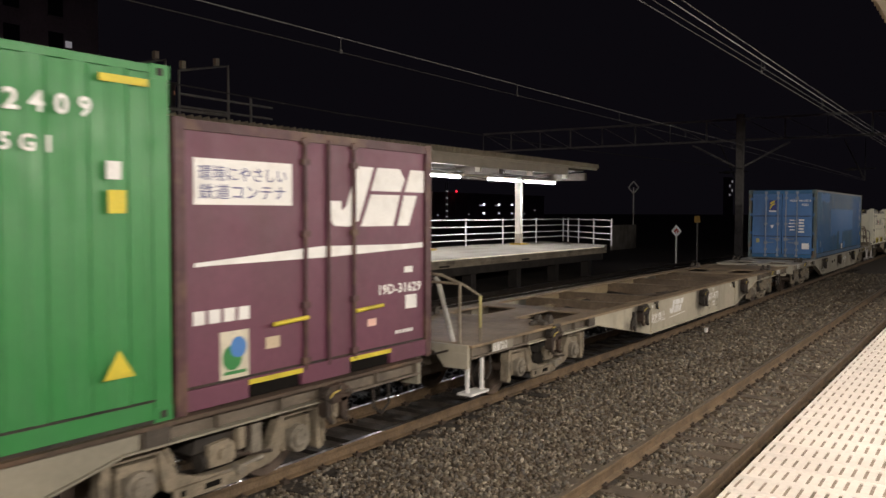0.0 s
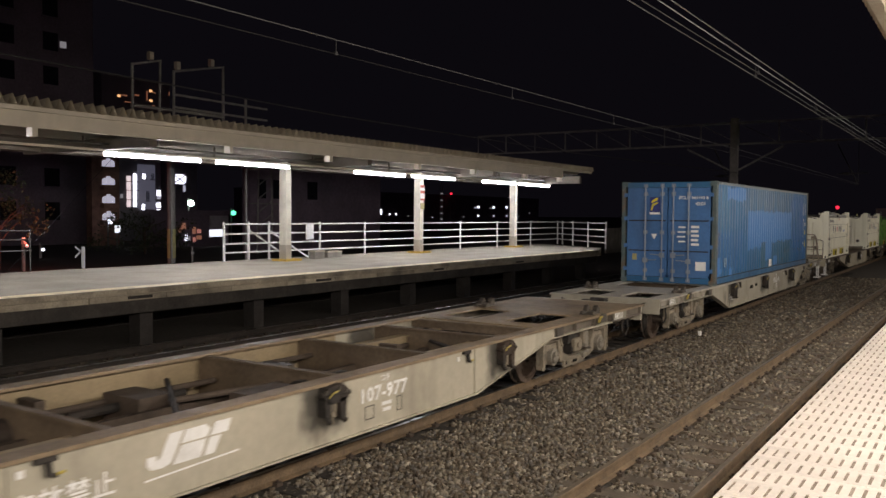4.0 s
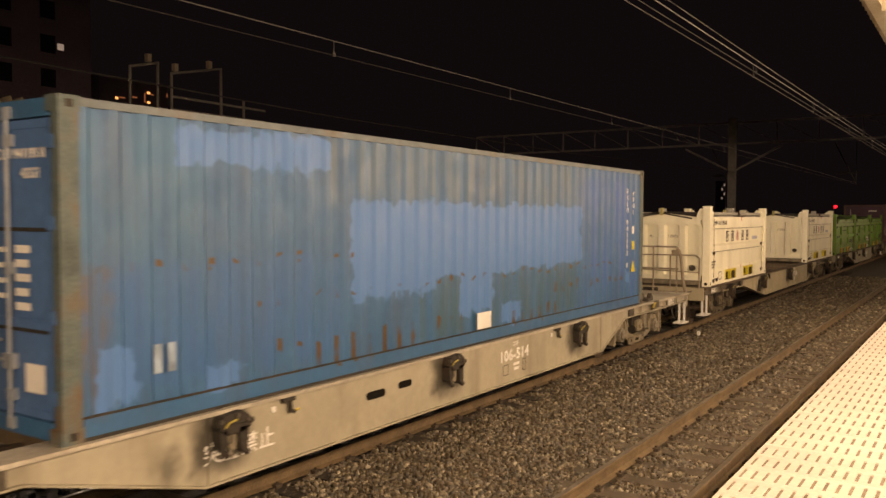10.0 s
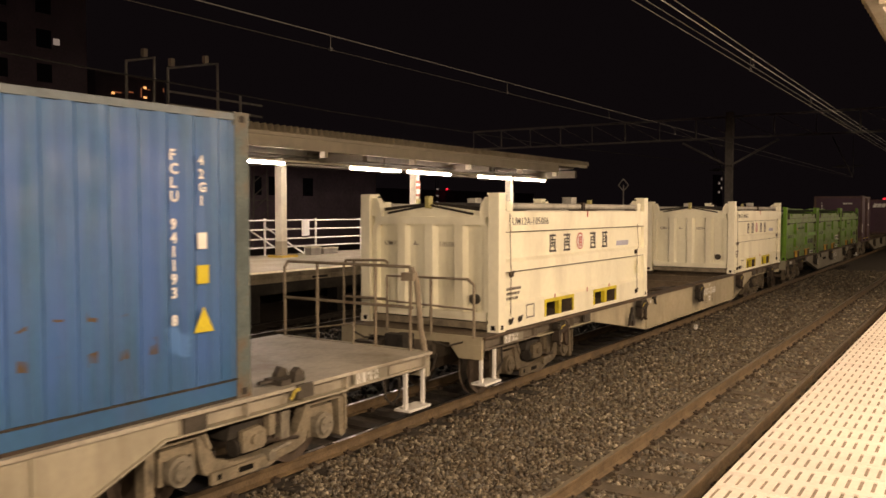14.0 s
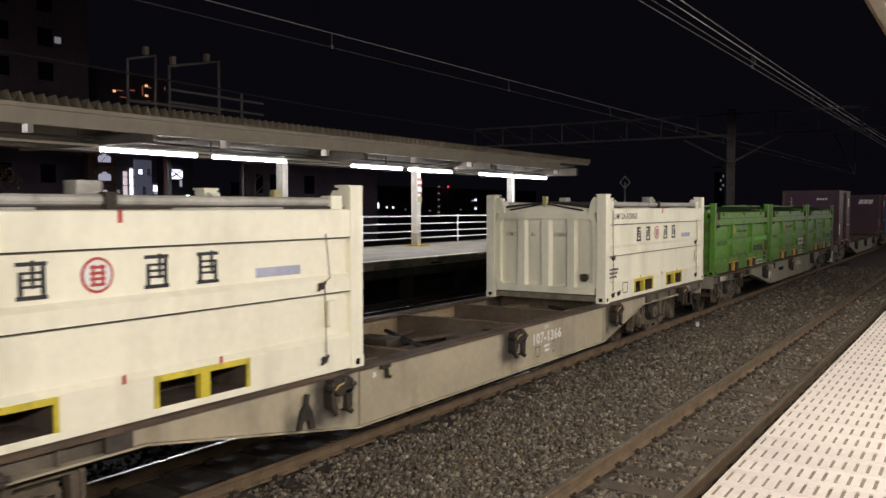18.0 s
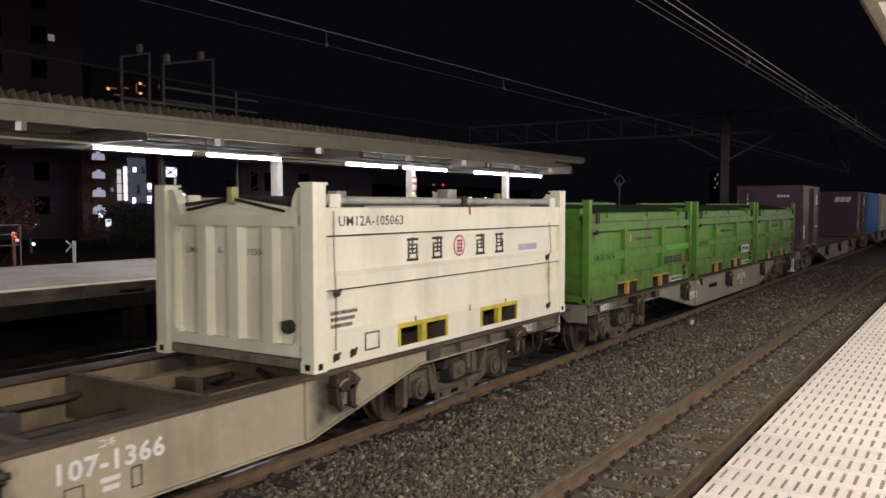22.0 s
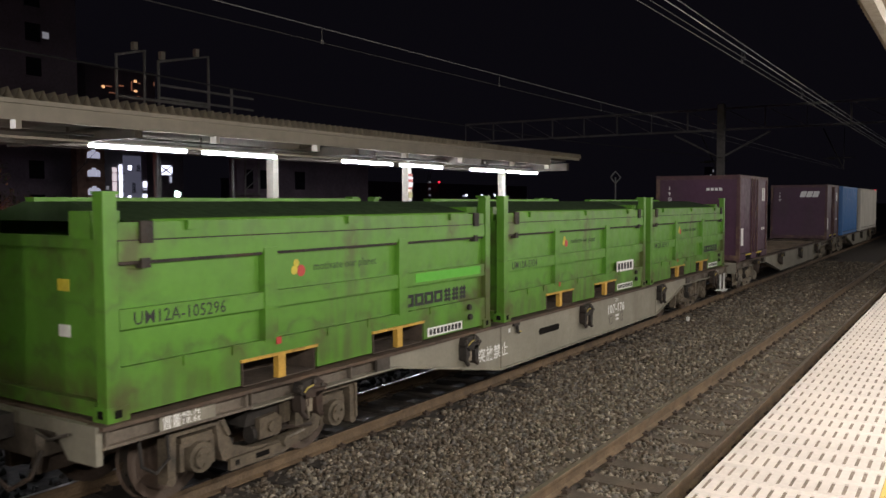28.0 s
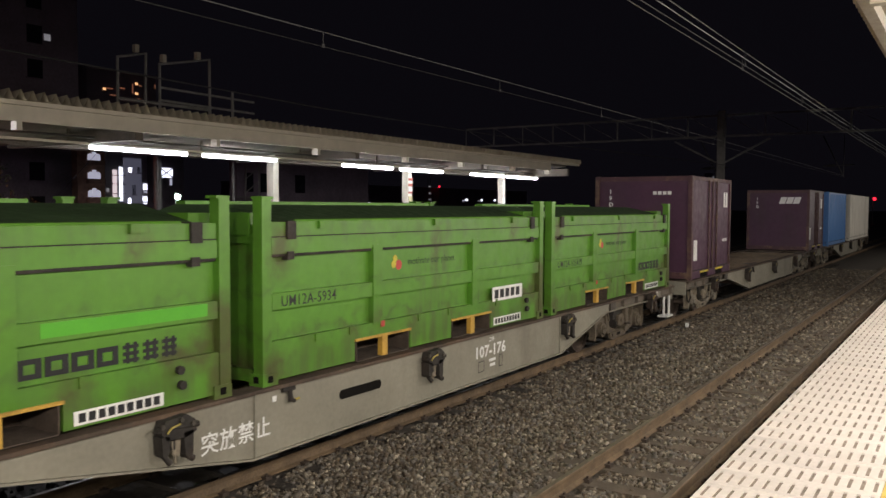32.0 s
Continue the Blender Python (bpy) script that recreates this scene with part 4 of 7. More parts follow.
def railing_low(w):
    """The brake stand at a wagon's end: two posts and bent rails."""
    r = new("brake_stand_rail")
    r.parent = w
    for i, (pts, m, rad) in enumerate((
            ([(-9.75, -1.05, DECK), (-9.75, -1.05, 1.80), (-9.75, -0.75, 1.90), (-9.75, -0.2, 1.92)], M_BOGIE, 0.022),
            ([(-9.45, -1.18, DECK - 0.1), (-9.45, -1.18, 1.62), (-9.62, -1.0, 1.78), (-9.75, -0.6, 1.80)], M_BOGIE, 0.018),
            ([(-9.75, 0.3, DECK), (-9.75, 0.3, 1.85)], M_BOGIE, 0.02),
            ([(-9.75, -0.35, DECK), (-9.75, -0.35, 1.90)], M_BOGIE, 0.02),
            ([(-9.75, -0.35, 1.86), (-9.75, 1.0, 1.84), (-9.75, 1.05, DECK)], M_BOGIE, 0.02))):
        bm = bmesh.new()
        path_rod(bm, pts, rad)
        part("rail", bm, m, r)
    bm = bmesh.new()
    path_rod(bm, [(-9.60, -0.86, DECK - 0.05), (-9.68, -0.66, 1.80), (-9.70, -0.62, 1.86)], 0.035)
    part("brake_column", bm, M_BARS_PALE, r, "pale leaning brake column")
    tube(r, [(-9.45, -1.18, 1.2), (-9.45, -1.18, 1.62)], "grip", M_LATCH, 0.022)
    return r


def tube(parent, pts, name="rail", mat=None, r=0.02):
    bm = bmesh.new()
    path_rod(bm, pts, r)
    return part(name, bm, mat or M_TUBE_RAIL, parent)


def railing_front(w):
    """A shunter's cage of bent tubes across the front of a wagon."""
    r = new("end_railing")
    r.parent = w
    x = -9.86
    tube(r, [(x, 1.15, DECK - 0.02), (x, 1.15, 1.90), (x, 1.10, 1.98), (x, 0.38, 2.0), (x, 0.32, 1.96)])
    tube(r, [(x, 0.34, DECK - 0.02), (x, 0.34, 1.78), (x, -1.02, 1.79), (x, -1.12, 1.72), (x, -1.12, DECK - 0.02)])
    tube(r, [(x, 1.15, 1.44), (x, 0.34, 1.44)])
    tube(r, [(x, 0.34, 1.42), (x, -1.12, 1.38)], r=0.014)
    tube(r, [(x, 0.95, DECK - 0.02), (x, 0.95, 1.98)], "post")
    tube(r, [(x, -0.42, DECK - 0.02), (x, -0.42, 1.79)], "post")
    return r


def railing_rear(w):
    """A taller cage with a leaning brake column at the rear of a wagon."""
    r = new("end_railing")
    r.parent = w
    x = 9.36
    tube(r, [(x, 1.12, DECK - 0.02), (x, 1.12, 1.95), (x, 1.06, 2.03), (x, -0.98, 2.03)])
    tube(r, [(x, 1.12, 1.54), (x, -1.02, 1.53)])
    tube(r, [(x, 1.30, DECK + 0.04), (x - 0.02, -0.1, DECK + 0.26), (x - 0.02, -0.1, DECK - 0.02)], r=0.014)
    for y in (0.53, -0.44, -0.98):
        tube(r, [(x, y, DECK - 0.02), (x, y, 2.03)], "post")
    bm = bmesh.new()
    box(bm, x - 0.06, x + 0.05, -1.06, -0.88, 1.86, 1.96)
    path_rod(bm, [(x + 0.02, -0.98, 2.02), (x + 0.02, -1.06, 1.86), (x + 0.02, -1.12, 1.3), (x + 0.02, -1.20, 0.92)], 0.036)
    part("brake_column", bm, M_TUBE_RAIL, r, "dusty leaning brake column", 0.006)
    return r


def slot_hole(w, x0, x1, z0, z1):
    """A long round-ended dark plate on the sill, in place of a slot in shade."""
    r, zc, pts = (z1 - z0) / 2, (z0 + z1) / 2, []
    for k in range(13):
        a = math.pi / 2 + math.pi * k / 12
        pts.append((x0 + r + r * math.cos(a), zc + r * math.sin(a)))
    for k in range(13):
        a = -math.pi / 2 + math.pi * k / 12
        pts.append((x1 - r + r * math.cos(a), zc + r * math.sin(a)))
    bm = bmesh.new()
    prism(bm, pts, -1.242, -1.236)
    part("slot_hole", bm, M_HOLE, w, "dark plate in place of a slot in shade")


def slanted_marks(parent, x, z, w, h, y):
    """The owner's mark as three joined slanted shapes in white."""
    for pts in ([(0.0, 0.42), (0.0, 0.16), (0.05, 0.02), (0.20, 0.0), (0.30, 0.10), (0.46, 1.0), (0.28, 1.0), (0.17, 0.34), (0.12, 0.26), (0.12, 0.42)],
                [(0.32, 0.0), (0.68, 0.0), (0.76, 0.54), (0.43, 0.54)],
                [(0.43, 0.60), (0.77, 0.60), (0.82, 0.82), (0.76, 1.0), (0.50, 1.0)],
                [(0.73, 0.0), (0.87, 0.0), (0.97, 0.54), (0.81, 0.54)],
                [(0.82, 0.60), (1.06, 0.60), (1.12, 1.0), (0.89, 1.0)]):
        bm = bmesh.new()
        prism(bm, [(x + a * w, z + b * h) for a, b in pts], y - 0.004, y)
        part("owner_shape", bm, M_MARK, parent, "white slanted shape")


def wagon_marks(w, number, at, plates=True, words=None):
    """Stencilled marks on the near sill."""
    y = -1.2415
    lettering("コキ", 0.085, M_MARK, w, at - 0.10, y, 0.87)
    lettering(number, 0.215, M_MARK, w, at - 0.48, y, 0.68, stretch=1.16)
    boxes("stencil_frame", [(at - 0.38, at - 0.22, y - 0.001, y, 0.48, 0.49), (at - 0.38, at - 0.22, y - 0.001, y, 0.62, 0.63),
                            (at - 0.38, at - 0.37, y - 0.001, y, 0.48, 0.63), (at - 0.23, at - 0.22, y - 0.001, y, 0.48, 0.63)], M_INK, w)
    boxes("stencil_frame", [(at + 0.20, at + 0.30, y - 0.001, y, 0.48, 0.49), (at + 0.20, at + 0.30, y - 0.001, y, 0.64, 0.65),
                            (at + 0.20, at + 0.21, y - 0.001, y, 0.48, 0.65), (at + 0.29, at + 0.30, y - 0.001, y, 0.48, 0.65)], M_INK, w)
    boxes("small_marks", [(at - 0.08, at + 0.10, y - 0.001, y, 0.59, 0.63), (at - 0.06, at + 0.09, y - 0.001, y, 0.52, 0.56)], M_MARK, w)
    if words is not None:
        lettering("突放禁止", 0.21, M_MARK, w, words, y, 0.56)
    if plates:
        for x in (-8.95, 8.25):
            boxes("weight_board", [(x - 0.30, x + 0.30, -1.2385, -1.236, 0.845, 0.972)], M_GREY_DARK, w, "dark board for the weights")
            lettering("荷重40.7t", 0.075, M_MARK, w, x - 0.27, -1.2395, 0.915, stretch=1.25, name="weight_mark")
            lettering("自重18.6t", 0.075, M_MARK, w, x - 0.27, -1.2395, 0.855, stretch=1.25, name="weight_mark")


# ---- containers: x from the front face, y from the track centre, z from the deck ----


def casting(bm, x, y, z, sx, sy, sz):
    box(bm, *sorted((x, x + sx * 0.178)), *sorted((y, y + sy * 0.162)), *sorted((z, z + sz * 0.118)))


def steel_box(label, length, height, paint, frame_paint, top_paint=None, pitch=0.278, doors=True, end_corrugated=True, group="containers on the train", post=0.16):
    c = thing("shipping_container", label, "container", group)
    hw = 1.219
    for x, sx in ((0, 1), (length, -1)):
        for y, sy in ((-hw, 1), (hw, -1)):
            for z, sz in ((0.0, 1), (height, -1)):
                bm = bmesh.new()
                casting(bm, x, y, z, sx, sy, sz)
                cast = part("corner_casting", bm, frame_paint, c, "", 0.01)
                # A black block stands in for the shade in the casting's hole.
                if y < 0:
                    boxes("casting_hole", [(*sorted((x + sx * 0.06, x + sx * 0.12)), y - 0.003, y + 0.02, *sorted((z + sz * 0.03, z + sz * 0.09)))], M_BLACK, cast)
    for x, sx in ((0.006, 1), (length - 0.006, -1)):
        for s in (-1, 1):
            boxes("corner_post", [(*sorted((x, x + sx * post)), *sorted((s * (hw - 0.004), s * (hw - 0.10))), 0.118, height - 0.118)], frame_paint, c, "", 0.012)
    for s in (-1, 1):
        boxes("bottom_rail", [(0.178, length - 0.178, *sorted((s * (hw - 0.006), s * (hw - 0.05))), 0.03, 0.17)], paint, c, "", 0.006)
        boxes("top_rail", [(0.178, length - 0.178, *sorted((s * (hw - 0.006), s * (hw - 0.06))), height - 0.075, height - 0.012)], top_paint or frame_paint, c, "", 0.006)
        # Black strips draw in the shadow line along the bottom rail.
        boxes("seam", [(0.16, length - 0.16, *sorted((s * (hw - 0.004), s * (hw - 0.02))), 0.172, 0.190), (0.16, length - 0.16, *sorted((s * (hw - 0.004), s * (hw - 0.02))), 0.0, 0.028)], M_BLACK, c, "black strip for the shadow line at a seam")
        bm = bmesh.new()
        corrugated(bm, post, length - post, s * (hw - 0.012), 0.17, height - 0.075, pitch, 0.036, -s)
        part("side_panel", bm, paint, c)
    bm = bmesh.new()
    n = round(length / 0.3)
    for k in range(n):
        a = 0.1 + (length - 0.2) * k / n
        b = 0.1 + (length - 0.2) * (k + 1) / n
        m = (a + b) / 2
        v = [bm.verts.new(p) for p in ((a, -hw + 0.05, height - 0.03), (a, hw - 0.05, height - 0.03), (m, hw - 0.05, height - 0.012), (m, -hw + 0.05, height - 0.012))]
        bm.faces.new(v)
        v2 = [bm.verts.new(p) for p in ((b, -hw + 0.05, height - 0.03), (b, hw - 0.05, height - 0.03))]
        bm.faces.new((v[3], v[2], v2[1], v2[0]))
    part("roof", bm, paint, c)
    boxes("floor", [(0.05, length - 0.05, -hw + 0.05, hw - 0.05, 0.12, 0.16)], M_BLACK, c)
    for x, s in ((0.0, 1), (length, -1)):
        boxes("header", [(*sorted((x + s * 0.01, x + s * 0.10)), -hw + 0.15, hw - 0.15, height - 0.15, height - 0.015)], paint, c, "", 0.008)
        boxes("end_sill", [(*sorted((x + s * 0.01, x + s * 0.10)), -hw + 0.15, hw - 0.15, 0.02, 0.16)], paint, c, "", 0.008)
        if doors and s == 1:
            continue
        bm = bmesh.new()
        corrugated(bm, -hw + 0.1, hw - 0.1, 0, 0.16, height - 0.15, 0.25, 0.045, 1)
        for v in bm.verts:
            v.co = (x + s * (0.03 + v.co.y), v.co.x, v.co.z)
        part("end_wall", bm, paint, c)
    return c


def mailbox_doors(c, height, paint):
    """Two door leaves with lock rods at the front face."""
    for s in (-1, 1):
        d = new("door_leaf")
        d.parent = c
        y0, y1 = sorted((s * 0.015, s * 1.07))
        boxes("door_panel", [(0.035, 0.075, y0, y1, 0.17, height - 0.16)], paint, d, "", 0.004)
        bm = bmesh.new()
        for z in (0.88, 1.65):
            box(bm, 0.020, 0.036, y0 + 0.03, y1 - 0.03, z - 0.035, z + 0.035)
        for z in (0.2, height - 0.2):
            box(bm, 0.024, 0.036, y0, y1, z - 0.03, z + 0.03)
        for y in (y0 + 0.02, y1 - 0.02):
            box(bm, 0.024, 0.036, y - 0.02, y + 0.02, 0.18, height - 0.18)
        part("door_ribs", bm, paint, d, "", 0.004)
        # Black strips stand in for the shadow gaps below the ribs.
        for z in (0.845, 1.615):
            boxes("panel_groove", [(0.026, 0.034, y0 + 0.04, y1 - 0.04, z - 0.03, z)], M_BLACK, d, "dark strip for the shadow under a rib")
        for y in ((0.14, 0.575) if s > 0 else (-0.15, -0.54)):
            bm = bmesh.new()
            rod(bm, (-0.005, y, 0.06), (-0.005, y, height - 0.06), 0.019, 8)
            for z in (0.10, 0.32, 1.30, 2.28, height - 0.10):
                box(bm, -0.012, 0.03, y - 0.05, y + 0.05, z - 0.045, z + 0.045)
            part("lock_rod", bm, M_BARS, d, "blue-grey lock rod")
            bm = bmesh.new()
            z = 0.72 if abs(y) < 0.4 else 0.58
            rod(bm, (-0.02, y, z), (-0.03, y - 0.30 * (1 if y > 0 else -1) * (1 if abs(y) > 0.4 else -1), z + 0.02), 0.014, 6)
            box(bm, -0.03, 0.03, y - 0.06, y + 0.06, z - 0.06, z + 0.06)
            part("handle", bm, M_BARS, d, "grey door handle")
        for z in (0.35, 0.95, 1.65, 2.25):
            bm = bmesh.new()
            box(bm, 0.0, 0.04, *sorted((s * 1.05, s * 1.15)), z - 0.05, z + 0.05)
            part("hinge", bm, paint, d)


M_BARS_PALE = material("pale_grey_tube", (0.42, 0.41, 0.37), 0.6, vary=0.2, dirt=GRIME, dirt_amount=0.4, dirt_scale=4)
M_ORANGE = material("worn_orange_yellow_paint", (0.50, 0.30, 0.05), 0.6, vary=0.2, dirt=GRIME, dirt_amount=0.7, dirt_scale=5)
M_LATCH = material("faded_yellow_latch", (0.42, 0.38, 0.16), 0.6, vary=0.2)
M_BARS = material("blue_grey_bars", (0.24, 0.28, 0.33), 0.5, 0.2, vary=0.2, dirt=(0.25, 0.22, 0.18), dirt_amount=0.5, dirt_scale=3)


def paint_with_patches(name, base, patch, rects, rust_amount=0.5, rust_rows=(), edge=0.35, soft=0.02, rough=0.5, amount=0.9, fades=(), dirt=(0.085, 0.06, 0.04), rust=(0.085, 0.052, 0.028), ribs_at=0.277):
    """Faded paint, touched up or soiled in ragged rectangles (x0, x1, z0, z1 on the thing), with small rusty knocks in rows."""
    m = material(name, base, rough, vary=0.10, scale=0.9, bump=0.08, dirt=dirt, dirt_amount=rust_amount, dirt_scale=1.6, streak=True)
    rust_colour = rust
    nt = m.node_tree
    n, l = nt.nodes, nt.links
    b = n["Principled BSDF"]
    old = b.inputs["Base Color"].links[0].from_socket
    tc = n.new("ShaderNodeTexCoord")
    nz = n.new("ShaderNodeTexNoise")
    nz.inputs["Scale"].default_value = 5.0
    l.new(tc.outputs["Object"], nz.inputs["Vector"])
    sep = n.new("ShaderNodeSeparateXYZ")
    l.new(tc.outputs["Object"], sep.inputs[0])

    def op(kind, a, c):
        q = n.new("ShaderNodeMath")
        q.operation = kind
        for i, v in enumerate((a, c)):
            if isinstance(v, (int, float)):
                q.inputs[i].default_value = v
            else:
                l.new(v, q.inputs[i])
        return q.outputs[0]

    def ramp(v, a, c):
        q = n.new("ShaderNodeMapRange")
        q.inputs[1].default_value, q.inputs[2].default_value = a, c
        l.new(v, q.inputs[0])
        return q.outputs[0]
    wob = op("MULTIPLY", op("SUBTRACT", nz.outputs["Fac"], 0.5), edge)
    xx, zz = op("ADD", sep.outputs[0], wob), op("ADD", sep.outputs[2], wob)
    # broad bleached areas that run out in streaks
    nz3 = n.new("ShaderNodeTexNoise")
    nz3.inputs["Scale"].default_value = 3.0
    mp3 = n.new("ShaderNodeMapping")
    mp3.inputs["Scale"].default_value = (2.2, 1.0, 0.25)
    l.new(tc.outputs["Object"], mp3.inputs["Vector"])
    l.new(mp3.outputs["Vector"], nz3.inputs["Vector"])
    for (x0, x1, z0, z1), colour, strength, blur in fades:
        r = op("MULTIPLY", op("MULTIPLY", ramp(xx, x0 - blur, x0 + blur), ramp(xx, x1 + blur, x1 - blur)), op("MULTIPLY", ramp(zz, z0 - blur, z0 + blur), ramp(zz, z1 + blur, z1 - blur)))
        mf = n.new("ShaderNodeMix")
        mf.data_type = "RGBA"
        l.new(op("MULTIPLY", op("MULTIPLY", r, strength), ramp(nz3.outputs["Fac"], 0.32, 0.62)), mf.inputs[0])
        l.new(old, mf.inputs[6])
        mf.inputs[7].default_value = (*colour, 1)
        old = mf.outputs[2]
    total = None
    for x0, x1, z0, z1 in rects:
        r = op("MULTIPLY", op("MULTIPLY", ramp(xx, x0 - soft, x0 + soft), ramp(xx, x1 + soft, x1 - soft)), op("MULTIPLY", ramp(zz, z0 - soft, z0 + soft), ramp(zz, z1 + soft, z1 - soft)))
        total = r if total is None else op("MAXIMUM", total, r)
    mx = n.new("ShaderNodeMix")
    mx.data_type = "RGBA"
    l.new(op("MULTIPLY", total, amount), mx.inputs[0])
    l.new(old, mx.inputs[6])
    mx.inputs[7].default_value = (*patch, 1)
    out = mx.outputs[2]
    # rows of rusty knocks on the ribs, each running down a little
    nz2 = n.new("ShaderNodeTexNoise")
    nz2.inputs["Scale"].default_value = 2.3
    l.new(tc.outputs["Object"], nz2.inputs["Vector"])
    ribs = op("LESS_THAN", op("ABSOLUTE", op("SUBTRACT", op("FRACT", op("DIVIDE", sep.outputs[0], ribs_at), 0), 0.25), 0), 0.13)
    rust = None
    for x0, x1, z0, z1 in rust_rows:
        r = op("MULTIPLY", op("MULTIPLY", op("GREATER_THAN", sep.outputs[0], x0), op("LESS_THAN", sep.outputs[0], x1)), op("MULTIPLY", op("GREATER_THAN", zz, z0), op("LESS_THAN", zz, z1)))
        rust = r if rust is None else op("MAXIMUM", rust, r)
    if rust:
        mr = n.new("ShaderNodeMix")
        mr.data_type = "RGBA"
        l.new(op("MULTIPLY", op("MULTIPLY", rust, ribs), ramp(nz2.outputs["Fac"], 0.40, 0.52)), mr.inputs[0])
        l.new(out, mr.inputs[6])
        mr.inputs[7].default_value = (*rust_colour, 1)
        out = mr.outputs[2]
    l.new(out, b.inputs["Base Color"])
    return m


M_BLUE = paint_with_patches("faded_blue_paint", (0.024, 0.116, 0.256), (0.060, 0.196, 0.475),
                            [(1.05, 3.0, 2.15, 2.46), (3.35, 9.3, 0.95, 1.86), (3.35, 5.0, 0.80, 1.2), (5.5, 6.4, 0.42, 1.0), (0.35, 0.65, 0.2, 0.7), (1.35, 1.75, 0.15, 0.4), (11.24, 11.54, 0.50, 0.72), (6.6, 7.2, 0.2, 0.5)], 0.30,
                            [(0.3, 3.4, 1.27, 1.33), (2.0, 9.4, 0.88, 0.93), (9.4, 11.2, 0.86, 0.90), (8.3, 11.2, 0.52, 0.64), (2.2, 5.2, 0.40, 0.46), (2.6, 5.6, 0.16, 0.46), (6.9, 8.4, 0.16, 0.36)],
                            fades=[((0.1, 3.2, 0.3, 1.3), (0.026, 0.115, 0.30), 0.8, 0.05), ((2.9, 9.6, 1.84, 2.55), (0.105, 0.150, 0.170), 0.50, 0.10), ((0.0, 1.3, 1.4, 2.5), (0.05, 0.165, 0.28), 0.6, 0.2), ((4.6, 9.6, 0.2, 0.92), (0.036, 0.098, 0.135), 0.7, 0.06), ((9.3, 11.9, 0.2, 2.4), (0.034, 0.120, 0.365), 0.85, 0.25), ((0.16, 0.42, 0.2, 1.32), (0.12, 0.09, 0.055), 0.8, 0.06)])
M_BLUE_END = material("dark_blue_door_paint", (0.062, 0.165, 0.375), 0.5, vary=0.14, scale=1.2, dirt=(0.05, 0.05, 0.06), dirt_amount=0.35, streak=True)

GREASE = (0.05, 0.045, 0.038)


def sill_paint(name, locks, base=(0.36, 0.335, 0.265)):
    """Wagon paint blackened round the container locks."""
    return paint_with_patches(name, base, GREASE, [(x - 0.36, x + 0.26, 0.50, 1.1) for x in locks] + [(x - 0.72, x - 0.58, 0.46, 0.76) for x in locks[:1]], 0.5, (), 0.30, 0.10, 0.58)


M_SILL_B = sill_paint("grey_sill_paint", (-3.67, 0.22, 3.85), (0.415, 0.385, 0.30))
M_SILL_C = sill_paint("grey_sill_paint_streaked", (-4.15, -0.50, 3.38))
M_SILL_D = sill_paint("grey_sill_paint_greasy", (-3.80, 0.1, 3.9), (0.40, 0.355, 0.255))
M_BLUE_TOP = material("weathered_blue_grey_rail", (0.13, 0.165, 0.185), 0.6, vary=0.2, scale=2, dirt=(0.14, 0.09, 0.05), dirt_amount=0.6, dirt_scale=2)
M_BLUE_RUST = material("rusty_blue_frame", (0.085, 0.118, 0.118), 0.7, vary=0.35, scale=3, dirt=(0.135, 0.075, 0.035), dirt_amount=0.9, dirt_scale=3.0)
M_GREEN_BOX = material("green_container_paint", (0.039, 0.212, 0.060), 0.45, vary=0.06, scale=0.8, bump=0.05)
M_GREEN = paint_with_patches("lime_green_container_paint", (0.094, 0.246, 0.020), (0.070, 0.046, 0.022),
                             [(5.80, 6.2, -0.1, 0.9), (1.25, 1.5, 0.26, 0.46), (2.4, 2.62, 0.24, 0.44), (3.28, 3.45, 0.26, 0.46), (4.36, 4.6, 0.22, 0.44), (3.0, 3.14, 1.05, 1.5), (0.05, 0.3, 0.0, 0.3), (5.3, 5.9, 0.3, 0.55), (5.0, 5.2, 1.3, 1.5), (0.6, 0.7, 0.28, 0.44), (0.16, 0.42, 1.05, 1.5), (1.8, 1.95, 0.42, 0.6)], 0.25, (), 0.45, 0.10, 0.5, 0.70,
                             fades=[((2.7, 3.3, 0.0, 1.5), (0.082, 0.120, 0.030), 0.7, 0.12), ((0.0, 6.1, 0.0, 0.30), (0.072, 0.100, 0.026), 0.65, 0.10), ((0.0, 6.1, 0.42, 0.52), (0.060, 0.100, 0.022), 0.65, 0.05), ((0.0, 6.1, 1.40, 1.6), (0.066, 0.125, 0.024), 0.5, 0.06), ((0.0, 6.1, 0.86, 0.94), (0.060, 0.110, 0.022), 0.5, 0.04)], dirt=(0.070, 0.110, 0.024))
M_GREEN_FRESH = material("fresh_green_patch", (0.095, 0.40, 0.022), 0.45, vary=0.05)
M_TARP = material("dark_green_cover", (0.03, 0.06, 0.02), 0.6, vary=0.2, scale=2)
M_WHITEBOX = material("ivory_container_paint", (0.90, 0.88, 0.715), 0.5, vary=0.05, scale=0.8, bump=0.05, dirt=(0.40, 0.36, 0.26), dirt_amount=0.4, dirt_scale=1.2, streak=True)
M_PURPLE = material("maroon_container_paint", (0.135, 0.048, 0.078), 0.55, vary=0.10, scale=1.0, bump=0.06, dirt=(0.07, 0.04, 0.04), dirt_amount=0.4, streak=True)
M_PURPLE_DARK = material("dark_maroon_frame", (0.07, 0.03, 0.035), 0.6, vary=0.2, scale=2, dirt=(0.22, 0.15, 0.08), dirt_amount=0.6, dirt_scale=3)
M_RED = material("red_paint", (0.45, 0.05, 0.04), 0.5)
M_NAVY = material("navy_lettering", (0.03, 0.04, 0.18), 0.5)
